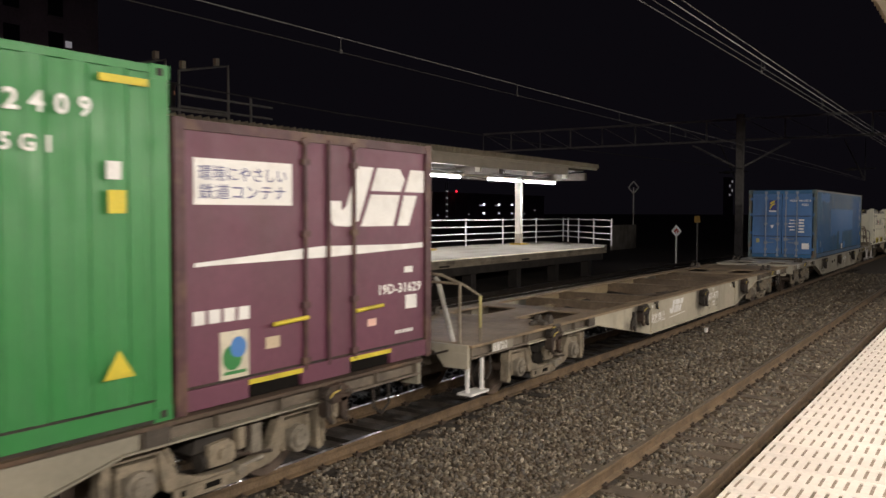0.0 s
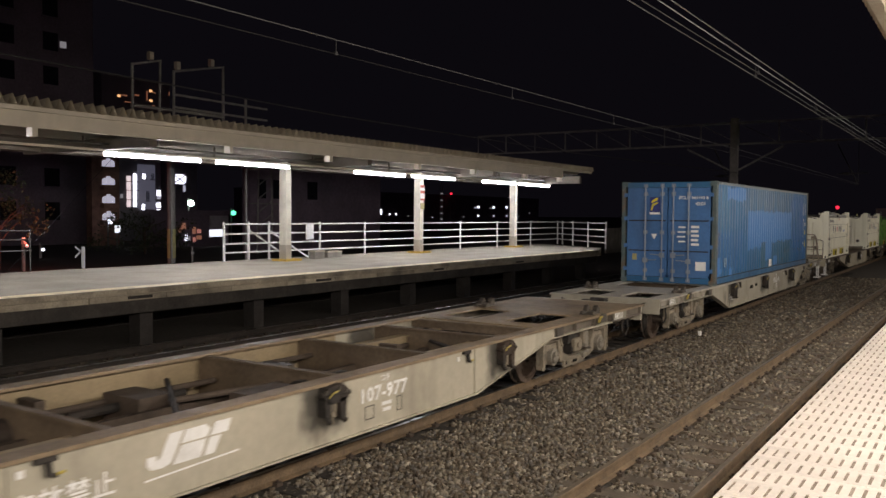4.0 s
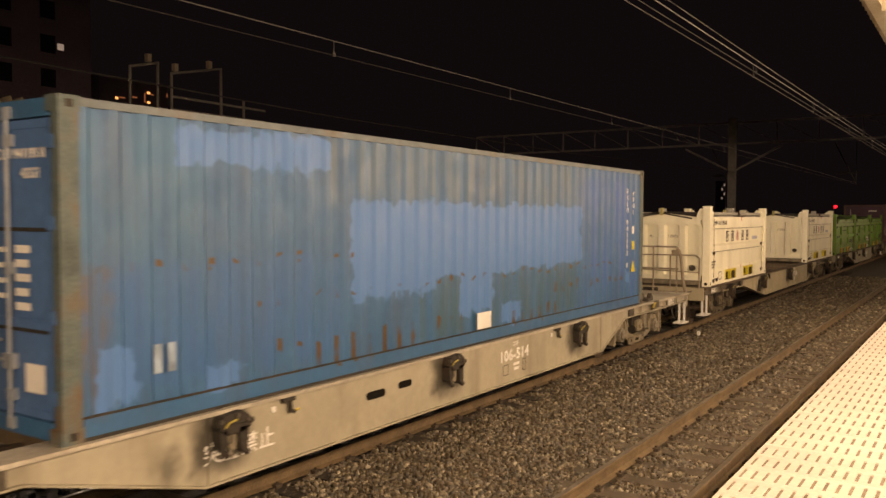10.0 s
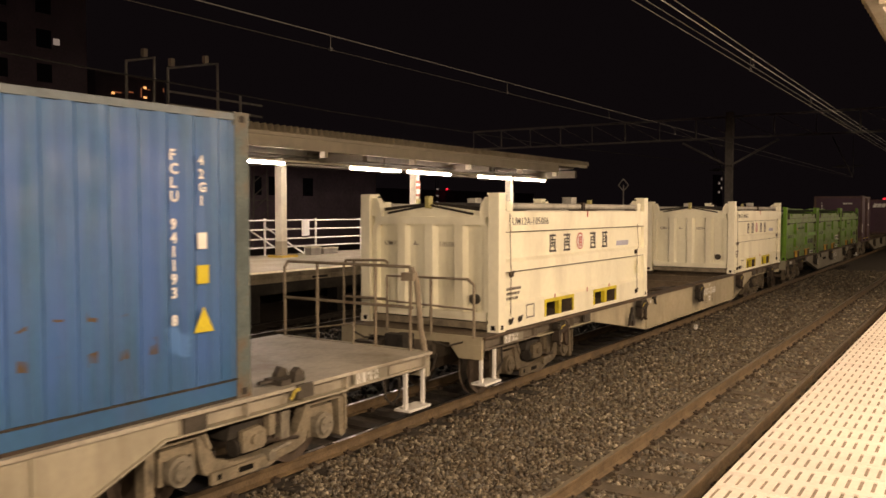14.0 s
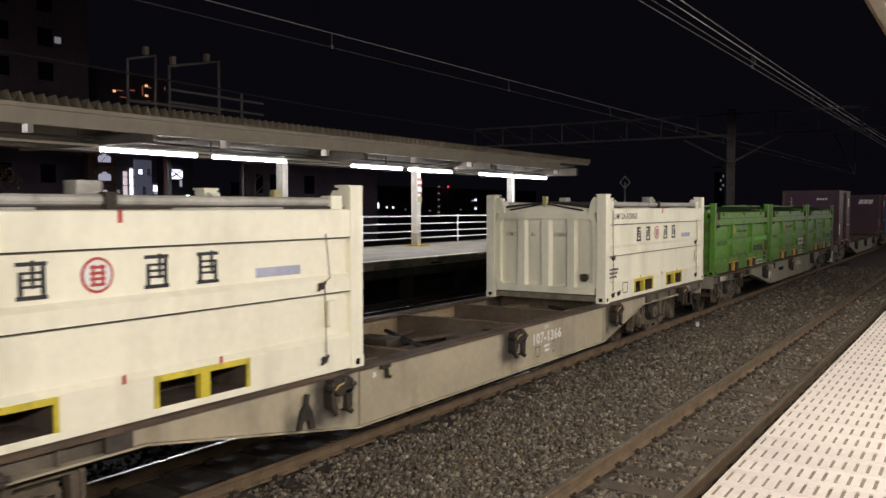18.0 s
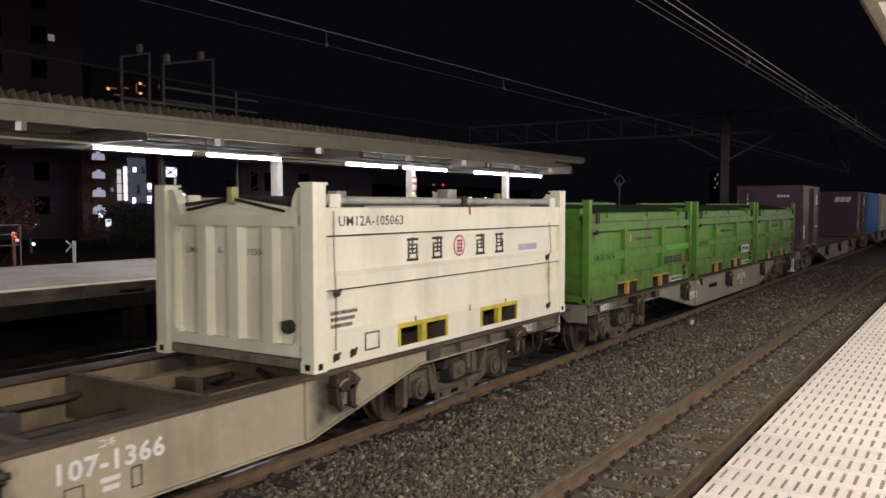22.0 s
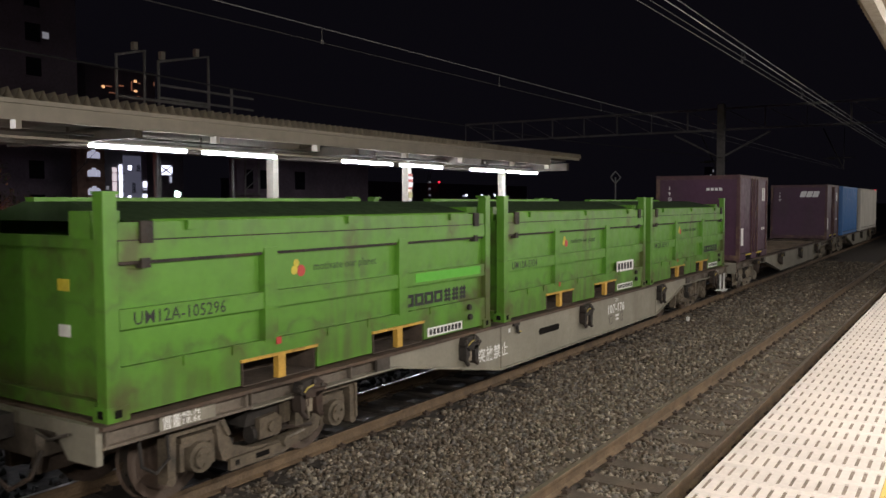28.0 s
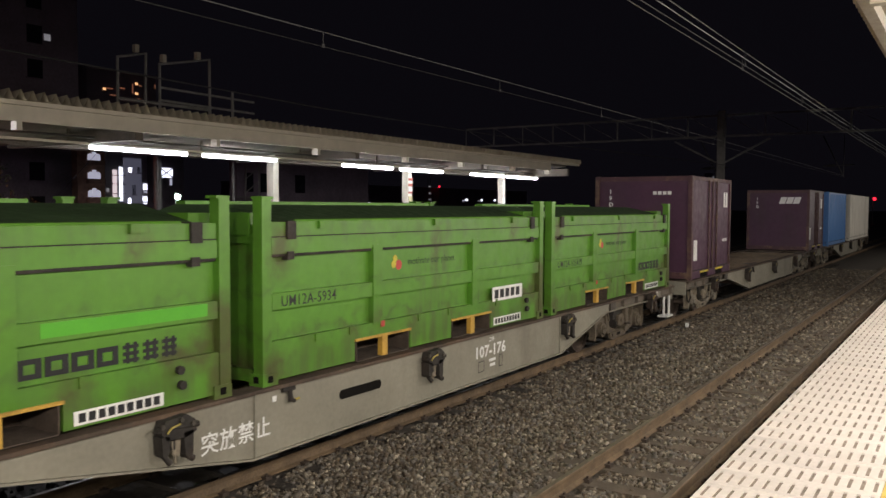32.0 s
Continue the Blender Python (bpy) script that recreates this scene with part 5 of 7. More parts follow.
M_BLUE_NEW = material("bright_blue_container_paint", (0.06, 0.19, 0.48), 0.5, vary=0.06, scale=0.8)
M_OFFWHITE = material("dirty_white_container_paint", (0.62, 0.60, 0.54), 0.55, vary=0.1, scale=0.8, dirt=(0.2, 0.18, 0.14), dirt_amount=0.4, streak=True)


M_WORN = material("worn_pale_blue_marks", (0.24, 0.33, 0.43), 0.6, vary=0.4, scale=8)


def label_plate(name, c, x0, x1, z0, z1, mat, label="", y=-1.2225):
    return boxes(name, [(x0, x1, y - 0.002, y, z0, z1)], mat, c, label)


def blue_forty():
    c = steel_box("faded blue forty-foot container with touched-up paint on a grey wagon", 12.192, 2.591, M_BLUE, M_BLUE_RUST, M_BLUE_TOP)
    mailbox_doors(c, 2.591, M_BLUE_END)
    # door marks
    for text, y, z, sz in (("FCLU", -0.28, 2.14, 0.115), ("941193 8", -0.60, 2.14, 0.105), ("42G1", -0.70, 1.99, 0.11)):
        lettering(text, sz, M_MARK, c, 0.018, y, z, "end")
    for k in range(5):
        boxes("data_mark", [(0.016, 0.019, -0.80 + 0.02 * (k % 2), -0.60, 1.42 - 0.11 * k, 1.48 - 0.11 * k)], M_MARK, c)
        if k < 4:
            boxes("data_mark", [(0.016, 0.019, -0.46, -0.28 + 0.02 * (k % 3), 1.42 - 0.12 * k, 1.46 - 0.12 * k)], M_MARK, c)
    boxes("white_placard", [(0.014, 0.018, -0.98, -0.72, 0.36, 0.58)], M_MARK, c, "white data placard")
    boxes("dark_placard", [(0.014, 0.018, 0.20, 0.47, 1.78, 2.20)], M_NAVY, c, "navy square placard")
    bm = bmesh.new()
    prism(bm, [(0.41, 1.86), (0.45, 1.86), (0.41, 2.02), (0.27, 2.08), (0.25, 2.04), (0.37, 1.98)], 0.009, 0.013, "x")
    prism(bm, [(0.43, 2.04), (0.43, 2.10), (0.31, 2.18), (0.25, 2.18), (0.27, 2.12)], 0.009, 0.013, "x")
    part("placard_shape", bm, M_YELLOW, c, "yellow curved shapes")
    boxes("placard_strip", [(0.010, 0.0135, 0.20, 0.47, 1.76, 1.81)], M_MARK, c)
    bm = bmesh.new()
    prism(bm, [(0.27, 1.26), (0.42, 1.26), (0.345, 1.12)], 0.010, 0.016, "x")
    part("triangle_mark", bm, M_MARK, c)
    boxes("plate", [(0.010, 0.016, 0.80, 0.92, 0.58, 0.74)], M_LATCH, c, "tarnished data plate", 0.004)
    # side marks near the rear end
    for k, ch in enumerate("FCLU 941193 8"):
        if ch != " ":
            lettering(ch, 0.125, M_MARK, c, 11.30, -1.2225, 2.13 - 0.115 * k)
    for k, ch in enumerate("42G1"):
        lettering(ch, 0.115, M_MARK, c, 11.60, -1.2225, 2.10 - 0.115 * k)
    label_plate("mark", c, 11.58, 11.68, 1.38, 1.52, M_MARK)
    label_plate("height_plate", c, 11.57, 11.70, 1.08, 1.24, M_YELLOW, "yellow height plate")
    bm = bmesh.new()
    prism(bm, [(11.53, 0.66), (11.75, 0.66), (11.64, 0.88)], -1.2245, -1.2225)
    part("warning_triangle", bm, M_YELLOW, c, "yellow warning triangle")
    label_plate("white_patch", c, 5.90, 6.26, 0.20, 0.42, M_MARK, "square white label")
    for k in range(2):
        label_plate("worn_mark", c, 0.80 + 0.14 * k, 0.88 + 0.14 * k, 0.42, 0.66, M_WORN)
    return c


def low_box(label, paint, l=6.058, h=1.93, pw=0.20, pd=0.17):
    c = thing("waste_container", label, "container", "low open-top containers")
    hw = 1.219
    for x, sx in ((0, 1), (l, -1)):
        for s in (-1, 1):
            post = boxes("corner_post", [(*sorted((x, x + sx * pw)), *sorted((s * hw, s * (hw - pd))), 0.118, h),
                                         (*sorted((x - sx * 0.0, x + sx * (pw + 0.03))), *sorted((s * (hw + 0.001), s * (hw - pd - 0.02))), h, h + 0.025)], paint, c, "", 0.012)
            cast = boxes("corner_casting", [(*sorted((x - sx * 0.006, x + sx * 0.20)), *sorted((s * (hw + 0.006), s * (hw - 0.178))), 0.0, 0.12)], paint, post, "", 0.018)
            tagged(cast, "cast steel corner fitting with oval holes")
            x0 = x + sx * 0.06
            # Dark blocks stand in for the shade in the casting's holes.
            boxes("casting_hole", [(*sorted((x0, x0 + sx * 0.07)), *sorted((s * (hw + 0.0065), s * (hw - 0.01))), 0.03, 0.095)], M_HOLE, post)
            boxes("casting_hole", [(*sorted((x - sx * 0.0065, x + sx * 0.01)), *sorted((s * (hw - 0.05), s * (hw - 0.12))), 0.03, 0.095)], M_HOLE, post)
    return c, hw, l, h


def fork_pockets(c, hw, spans, mat_frame, z0=0.075, z1=0.29, lip=0.05, jambs=True, depth=0.5):
    """Open channels through the base, with a painted frame."""
    for x0, x1 in spans:
        p = new("fork_pocket")
        p.parent = c
        a, b = -hw + 0.012, -hw + depth
        # The pocket walls are coloured dark for the shade inside.
        boxes("pocket_channel", [(x0 - 0.01, x0, a, b, z0, z1), (x1, x1 + 0.01, a, b, z0, z1), (x0, x1, a, b, z1, z1 + 0.01), (x0, x1, a, b, z0 - 0.01, z0), (x0, x1, b, b + 0.01, z0, z1)], M_PIT, p, "dark fork pocket")
        bm = bmesh.new()
        m = (x0 + x1) / 2
        box(bm, x0 - 0.04, x1 + 0.04, -hw - 0.008, -hw + 0.02, z1, z1 + lip)
        box(bm, m - 0.05, m + 0.05, -hw - 0.006, -hw + 0.06, z0, z1)
        for e in (x0 - 0.04, x1) if jambs else ():
            box(bm, e, e + 0.04, -hw - 0.006, -hw + 0.02, z0, z1)
        part("pocket_frame", bm, mat_frame, p, "yellow painted pocket frame", 0.004)


def white_box(label, number):
    c, hw, l, h = low_box(label, M_WHITEBOX)
    # side panels with three proud bands, each with a sloping top
    gaps = ((1.50, 2.48), (3.40, 4.36))
    for s in (-1, 1):
        y = s * (hw - 0.03)
        upper = [(0.295, -0.021), (0.35, -0.021), (0.395, 0.035), (0.825, 0.035), (0.83, 0.05), (0.838, -0.021), (0.97, -0.021), (1.02, 0.035), (1.395, 0.035), (1.40, 0.05), (1.408, -0.021), (1.69, -0.021), (1.70, 0.0)]
        spans = [(0.19, l - 0.19, upper)]
        if s < 0:
            spans += [(a, b, [(0.06, -0.021), (0.295, -0.021)]) for a, b in ((0.19, 1.50), (2.48, 3.40), (4.36, l - 0.19))] + [(a, b, [(0.06, -0.021), (0.075, -0.021)]) for a, b in gaps]
        else:
            spans += [(0.19, l - 0.19, [(0.06, -0.021), (0.295, -0.021)])]
        bm = bmesh.new()
        for a, b, prof in spans:
            lo = [bm.verts.new((a, y - s * d, z)) for z, d in prof]
            hi = [bm.verts.new((b, y - s * d, z)) for z, d in prof]
            for k in range(len(prof) - 1):
                bm.faces.new((lo[k], lo[k + 1], hi[k + 1], hi[k]))
        part("side_panel", bm, M_WHITEBOX, c)
        # Black strips paint the shadow along the lower edges of the proud bands.
        boxes("seam", [(0.2, l - 0.2, *sorted((s * (hw - 0.019), s * (hw - 0.05))), z - 0.012, z - 0.001) for z in (0.838, 1.408)], M_BLACK, c, "black strip for the shadow line under a band")
        boxes("bottom_rail", [(0.2, l - 0.2, *sorted((s * (hw - 0.004), s * (hw - 0.10))), 0.012, 0.062)], M_WHITEBOX, c, "", 0.005)
    for x, s in ((0.0, 1), (l, -1)):
        # end wall: frame with cut corners and three ribs
        e = new("end_wall")
        e.parent = c
        boxes("panel", [(*sorted((x + s * 0.14, x + s * 0.17)), -1.06, 1.06, 0.16, 1.58)], M_WHITEBOX, e)
        bm = bmesh.new()
        for sy in (-1, 1):
            prism(bm, [(sy * 0.93, 0.20), (sy * 1.03, 0.28), (sy * 1.03, 1.42), (sy * 0.98, 1.55), (sy * 0.92, 1.50), (sy * 0.95, 1.40), (sy * 0.95, 0.32), (sy * 0.88, 0.26)], *sorted((x + s * 0.05, x + s * 0.15)), "x")
        box(bm, *sorted((x + s * 0.04, x + s * 0.15)), -0.98, 0.98, 1.50, 1.62)
        box(bm, *sorted((x + s * 0.04, x + s * 0.15)), -1.0, 1.0, 0.14, 0.26)
        part("end_frame", bm, M_WHITEBOX, e, "", 0.012)
        for y in (-0.52, 0.0, 0.50):
            bm = bmesh.new()
            prism(bm, [(y - 0.12, x + s * 0.14), (y - 0.07, x + s * 0.06), (y + 0.07, x + s * 0.06), (y + 0.12, x + s * 0.14)], 0.26, 1.50, "z")
            for v in bm.verts:
                v.co.x, v.co.y = v.co.y, v.co.x
            part("rib", bm, M_WHITEBOX, e)
        boxes("base_rail", [(*sorted((x + s * 0.06, x + s * 0.18)), -1.04, 1.04, 0.02, 0.12)], M_BOGIE, e, "dusty base rail", 0.01)
        # lid end: low gable with a stay
        bm = bmesh.new()
        prism(bm, [(-0.98, 1.62), (0.98, 1.62), (0.98, 1.68), (0.0, 1.80), (-0.98, 1.68)], *sorted((x + s * 0.10, x + s * 0.16)), "x")
        part("lid_gable", bm, M_WHITEBOX, e)
        bm = bmesh.new()
        path_rod(bm, [(x + s * 0.08, -0.75, 1.66), (x + s * 0.08, 0.0, 1.79), (x + s * 0.08, 0.75, 1.67)], 0.018, 6)
        part("stay", bm, M_BLACK, e, "black lid stay")
        boxes("latch", [(*sorted((x + s * 0.02, x + s * 0.12)), -0.035, 0.035, 1.74, 1.92)], M_LATCH, e, "faded yellow latch", 0.01)
        for sy in (-1, 1):
            bm = bmesh.new()
            prism(bm, [(sy * 0.86, 1.62), (sy * 1.04, 1.62), (sy * 1.04, 1.90), (sy * 0.96, 1.90), (sy * 0.90, 1.80)], *sorted((x + s * 0.05, x + s * 0.18)), "x")
            part("hinge_lug", bm, M_WHITEBOX, e, "", 0.015)
    # lid
    bm = bmesh.new()
    prism(bm, [(-1.10, 1.70), (1.10, 1.70), (1.10, 1.73), (0.0, 1.83), (-1.10, 1.73)], 0.16, l - 0.16, "x")
    part("lid", bm, M_BLACK, c, "dark lid sheet")
    for s in (-1, 1):
        bm = bmesh.new()
        rod(bm, (0.30, s * 1.10, 1.775), (l - 0.30, s * 1.10, 1.775), 0.045, 10)
        part("lid_tube", bm, M_BARS_PALE, c, "silver grey lid tube", smooth=False)
        # Black strip put in for the dark gap below the lid tube.
        boxes("lid_gasket", [(0.22, l - 0.22, *sorted((s * 1.06, s * 1.15)), 1.70, 1.728)], M_BLACK, c, "dark strip in place of the gap under the tube")
        boxes("lid_clamp", [(l / 2 - 0.05, l / 2 + 0.05, *sorted((s * 1.08, s * 1.17)), 1.70, 1.84)], M_BLACK, c, "black lid clamp", 0.02)
        boxes("lid_block", [(l / 2 - 0.20, l / 2 + 0.02, *sorted((s * 0.86, s * 1.02)), 1.74, 1.93)], M_BARS_PALE, c, "pale grey winch block", 0.012)
        boxes("red_tag", [(l / 2 + 0.02, l / 2 + 0.06, *sorted((s * 1.214, s * 1.22)), 1.60, 1.70)], M_RED, c, "red cloth tag")
        for x0, x1 in ((0.9, 2.4), (3.6, 4.9)):
            bm = bmesh.new()
            rod(bm, (x0, s * 1.17, 1.705), (x1, s * 1.17, 1.71), 0.012, 6)
            part("lid_rod", bm, M_BARS_PALE, c)
        for x in (0.42, l - 0.35):
            boxes("hinge_block", [(x - 0.09, x + 0.09, *sorted((s * 1.02, s * 1.16)), 1.66, 1.84)], M_WHITEBOX, c, "", 0.015)
    fork_pockets(c, hw, gaps, M_YELLOW)
    y = -1.2165
    lettering(number, 0.155, M_INK, c, 0.40, -1.2125, 1.50, stretch=1.12)
    # the owner's name as plain blocks of bars round a red ring
    yy = -1.1555
    for k in range(5):
        x = 1.72 + 0.535 * k
        if k == 2:
            for r, m, d in ((0.140, M_RED, 0.0), (0.118, M_MARK, 0.003)):
                bm = bmesh.new()
                rod(bm, (x + 0.11, yy - d, 1.20), (x + 0.11, yy - d - 0.004, 1.20), r, 22)
                part("round_mark", bm, m, c, "red ring on a white ground")
            bands("name_bar", [(x + 0.045, x + 0.175, yy - 0.010, yy - 0.006, 1.115 + 0.045 * j, 1.138 + 0.045 * j) for j in range(4)] + [(x + 0.06, x + 0.085, yy - 0.010, yy - 0.006, 1.115, 1.28), (x + 0.14, x + 0.165, yy - 0.0105, yy - 0.006, 1.115, 1.28)], M_RED, c, 0.0)
            continue
        bars = [(0.0, 0.24, 0.245, 0.275), (0.02, 0.22, 0.185, 0.205), (0.02, 0.22, 0.135, 0.155), (0.02, 0.22, 0.085, 0.105), (0.0, 0.24, 0.0, 0.032), (0.02, 0.055, 0.03, 0.25 - 0.05 * (k % 2)), (0.19, 0.225, 0.03, 0.20 + 0.05 * (k % 2)), (0.10 + 0.012 * k, 0.13 + 0.012 * k, 0.08, 0.285)]
        bands("name_bar", [(x + a, x + b, yy - 0.0025 - 0.0003 * i, yy, 1.055 + z0, 1.055 + z1) for i, (a, b, z0, z1) in enumerate(bars)], M_INK, c, 0.0)
    label_plate("blue_label", c, 4.55, 5.15, 1.06, 1.15, material("pale_blue_label", (0.42, 0.44, 0.56), 0.6), "pale blue label", yy)
    for k in range(3):
        boxes("small_marks", [(0.34 + 0.045 * j, 0.372 + 0.045 * j, yy - 0.002, yy, 0.56 - 0.07 * k, 0.60 - 0.07 * k) for j in range(10 - k)], M_STOP, c)
    bm = bmesh.new()
    path_rod(bm, [(0.31, y - 0.012, 1.66), (0.30, y - 0.02, 1.2), (0.33, y - 0.02, 0.8), (0.32, y - 0.02, 0.2)], 0.007, 5)
    part("cord", bm, M_BOGIE, c, "thin hanging cord")
    bm = bmesh.new()
    path_rod(bm, [(5.45, y - 0.012, 1.45), (5.50, y - 0.02, 1.0), (5.42, y - 0.02, 0.95), (5.44, y - 0.02, 0.2)], 0.007, 5)
    part("cord", bm, M_BOGIE, c, "thin hanging cord")
    boxes("black_square", [(0.84, 1.10, y - 0.002, y, 0.12, 0.135), (0.84, 1.10, y - 0.002, y, 0.305, 0.32), (0.84, 0.855, y - 0.002, y, 0.12, 0.32), (1.085, 1.10, y - 0.002, y, 0.12, 0.32)], M_INK, c, "black outlined square")
    for x, z in ((0.36, 0.80), (0.34, 0.13), (0.62, 0.14), (5.38, 0.92), (5.42, 0.16)):
        bm = bmesh.new()
        rod(bm, (x, -hw + 0.02, z), (x, -hw - 0.03, z), 0.035, 8)
        rod(bm, (x - 0.05, -hw - 0.02, z - 0.04), (x + 0.05, -hw - 0.02, z + 0.04), 0.015, 6)
        part("valve", bm, M_BLACK, c, "black drain fitting")
    boxes("door_catch", [(5.50, 5.60, -hw - 0.02, -hw + 0.02, 0.50, 0.76)], M_WHITEBOX, c, "", 0.015)
    for k, (text, yy) in enumerate(((number[:4], 0.86), (number[4:6], 0.33), (number[6:], -0.135))):
        lettering(text, 0.105, M_BOGIE, c, 0.137, yy, 1.18, "end")
    bm = bmesh.new()
    rod(bm, (0.14, -0.77, 0.44), (0.07, -0.77, 0.44), 0.075, 12)
    rod(bm, (0.08, -0.84, 0.40), (0.08, -0.70, 0.49), 0.02, 6)
    part("end_valve", bm, M_STOP, c, "dark round end valve", 0.01)
    for x in (1.80, 3.06, 4.05):
        boxes("red_mark", [(x, x + 0.03, y - 0.002, y, 0.33, 0.40)], M_RED, c)
    return c


def bands(name, rows, mat, parent, bevel=0.006):
    for r in rows:
        boxes(name, [r], mat, parent, "", bevel)


def green_box(label, number, fresh=False, plate=False):
    c, hw, l, h = low_box(label, M_GREEN, h=1.79, pw=0.125, pd=0.12)
    for s in (-1, 1):
        y0, y1 = sorted((s * (hw - 0.07), s * (hw - 0.10)))
        boxes("side_panel", [(0.12, l - 0.12, y0, y1, 0.28, 1.56)], M_GREEN, c)
        f0, f1 = sorted((s * (hw - 0.01), s * (hw - 0.08)))
        bands("top_band", [(0.14, l - 0.14, f0, f1, 1.26, 1.42), (0.14, l - 0.14, f0 + 0.01 * (s < 0), f1 - 0.01 * (s > 0), 1.43, 1.57)], M_GREEN, c, 0.008)
        bands("bottom_band", [(0.13, 1.40, f0, f1, 0.04, 0.42), (2.46, 3.38, f0, f1, 0.04, 0.42), (4.42, l - 0.13, f0, f1, 0.04, 0.42), (1.40, 2.46, f0, f1, 0.27, 0.42), (3.38, 4.42, f0, f1, 0.27, 0.42)], M_GREEN, c, 0.006)
        bands("middle_band", [(0.14, 1.72, f0, f1, 0.72, 0.88), (1.89, 3.90, f0, f1, 0.72, 0.88), (4.07, l - 0.14, f0, f1, 0.72, 0.88)], M_GREEN, c, 0.006)
        # Dark strips paint in the shadow gaps along the top bands.
        boxes("seal", [(0.14, l - 0.14, *sorted((s * (hw - 0.03), s * (hw - 0.075))), 1.232, 1.262)], M_BLACK, c, "dark strip for the shadow gap along a band")
        boxes("seal", [(0.14, l - 0.14, *sorted((s * (hw - 0.02), s * (hw - 0.075))), 1.418, 1.432)], M_BLACK, c, "dark strip for the shadow gap along a band")
        for x in (1.72, 3.90):
            boxes("upright", [(x, x + 0.17, *sorted((s * (hw + 0.002), s * (hw - 0.08))), 0.40, 1.30)], M_GREEN, c, "", 0.01)
        for x in (0.34, 5.62):
            for dx, z0, z1 in ((0.09, 1.20, 1.28), (0.12, 1.40, 1.58)):
                boxes("clamp", [(x, x + dx, *sorted((s * (hw + 0.01), s * (hw - 0.12))), z0, z1)], M_BLACK, c, "rusty black clamp", 0.01)
        bm = bmesh.new()
        rod(bm, (0.5, s * 1.16, 1.58), (l - 0.5, s * 1.16, 1.58), 0.014, 6)
        part("lid_rod", bm, M_GREEN, c)
    fork_pockets(c, hw, ((1.44, 2.42), (3.42, 4.38)), M_ORANGE, 0.03, 0.25, 0.028, False, 0.5)
    for x, s in ((0.0, 1), (l, -1)):
        e = new("end_wall")
        e.parent = c
        boxes("panel", [(*sorted((x + s * 0.10, x + s * 0.13)), -1.08, 1.08, 0.05, 1.45)], M_GREEN, e)
        boxes("sill", [(*sorted((x + s * 0.02, x + s * 0.14)), -1.05, 1.05, 0.03, 0.15)], M_GREEN, e, "", 0.01)
        boxes("top_member", [(*sorted((x + s * 0.06, x + s * 0.14)), -1.05, 1.05, 1.36, 1.46)], M_GREEN, e, "", 0.01)
        for sy in (-1, 1):
            boxes("lug", [(*sorted((x + s * 0.03, x + s * 0.30)), *sorted((sy * 0.74, sy * 1.02)), 1.44, 1.66)], M_GREEN, e, "", 0.02)
    for x in (0.9, 3.05, 5.1):
        boxes("lid_latch", [(x - 0.09, x + 0.09, -1.235, -1.17, 1.50, 1.575)], M_GREEN, c, "", 0.012)
    boxes("red_tag", [(1.86, 1.93, -1.2235, -1.2195, 0.36, 0.43)], M_RED, c, "small red mark")
    for x in (0.75, 1.30, 2.62, 3.30, 4.55):
        boxes("tie_lug", [(x, x + 0.05, -1.222, -1.208, 0.34, 0.43)], M_GREEN, c, "", 0.008)
    boxes("end_label", [(0.094, 0.099, -0.62, -0.46, 1.0, 1.1)], M_YELLOW, c, "faded yellow label")
    boxes("end_label", [(0.094, 0.099, -0.62, -0.46, 0.62, 0.72)], M_MARK, c, "white label")
    bm = bmesh.new()
    prism(bm, [(-1.12, 1.57), (1.12, 1.57), (0.35, 1.74), (-0.35, 1.74)], 0.30, l - 0.30, "x")
    part("cover", bm, M_TARP, c, "dark green cover sheet")
    bm = bmesh.new()
    box(bm, 0.35, l - 1.0, 0.26, 0.40, 1.735, 1.78)
    part("cover_ridge", bm, M_GREEN, c)
    y = -1.2095
    lettering(number, 0.155, M_INK, c, 0.26, y - 0.001, 0.745, stretch=0.93)
    for x, z, r, m in ((2.20, 1.05, 0.045, M_YELLOW), (2.30, 1.04, 0.06, M_RED), (2.23, 1.12, 0.04, M_YELLOW)):
        bm = bmesh.new()
        rod(bm, (x, -1.148, z), (x, -1.152 - 0.001 * (z > 1.1), z), r, 14)
        part("round_mark", bm, m, c)
    lettering("motivate our planet", 0.125, M_TARP, c, 2.48, -1.151, 1.03)
    if plate:
        label_plate("owner_plate", c, 4.46, 5.36, 0.40, 0.60, M_MARK, "white plate with black blocks", -1.2125)
        bands("plate_mark", [(4.52 + 0.16 * k, 4.63 + 0.16 * k, -1.2165, -1.2145, 0.44, 0.56) for k in range(5)], M_INK, c, 0.0)
    else:
        for k in range(4):
            a = 4.10 + 0.215 * k
            boxes("owner_block", [(a, a + 0.19, -1.1535, -1.1495, 0.46, 0.50), (a, a + 0.19, -1.1535, -1.1495, 0.57, 0.61), (a, a + 0.05, -1.1545, -1.1495, 0.46, 0.61), (a + 0.14, a + 0.19, -1.1545, -1.1495, 0.46, 0.61)], M_INK, c, "heavy black block")
        for k in range(3):
            a = 4.98 + 0.19 * k
            boxes("owner_block", [(a, a + 0.15, -1.1535, -1.1495, 0.46 + 0.055 * j, 0.49 + 0.055 * j) for j in range(3)] + [(a + 0.03, a + 0.06, -1.1545, -1.1495, 0.45, 0.62), (a + 0.10, a + 0.13, -1.1545, -1.1495, 0.45, 0.62)], M_INK, c, "dense black block")
    if fresh:
        boxes("fresh_patch", [(4.25, 5.80, -1.2125, -1.2095, 0.755, 0.865)], M_GREEN_FRESH, c, "freshly painted bright green band")
    label_plate("white_label", c, 4.50, 5.32, 0.06, 0.17, M_MARK, "white label with dark blocks", -1.2115)
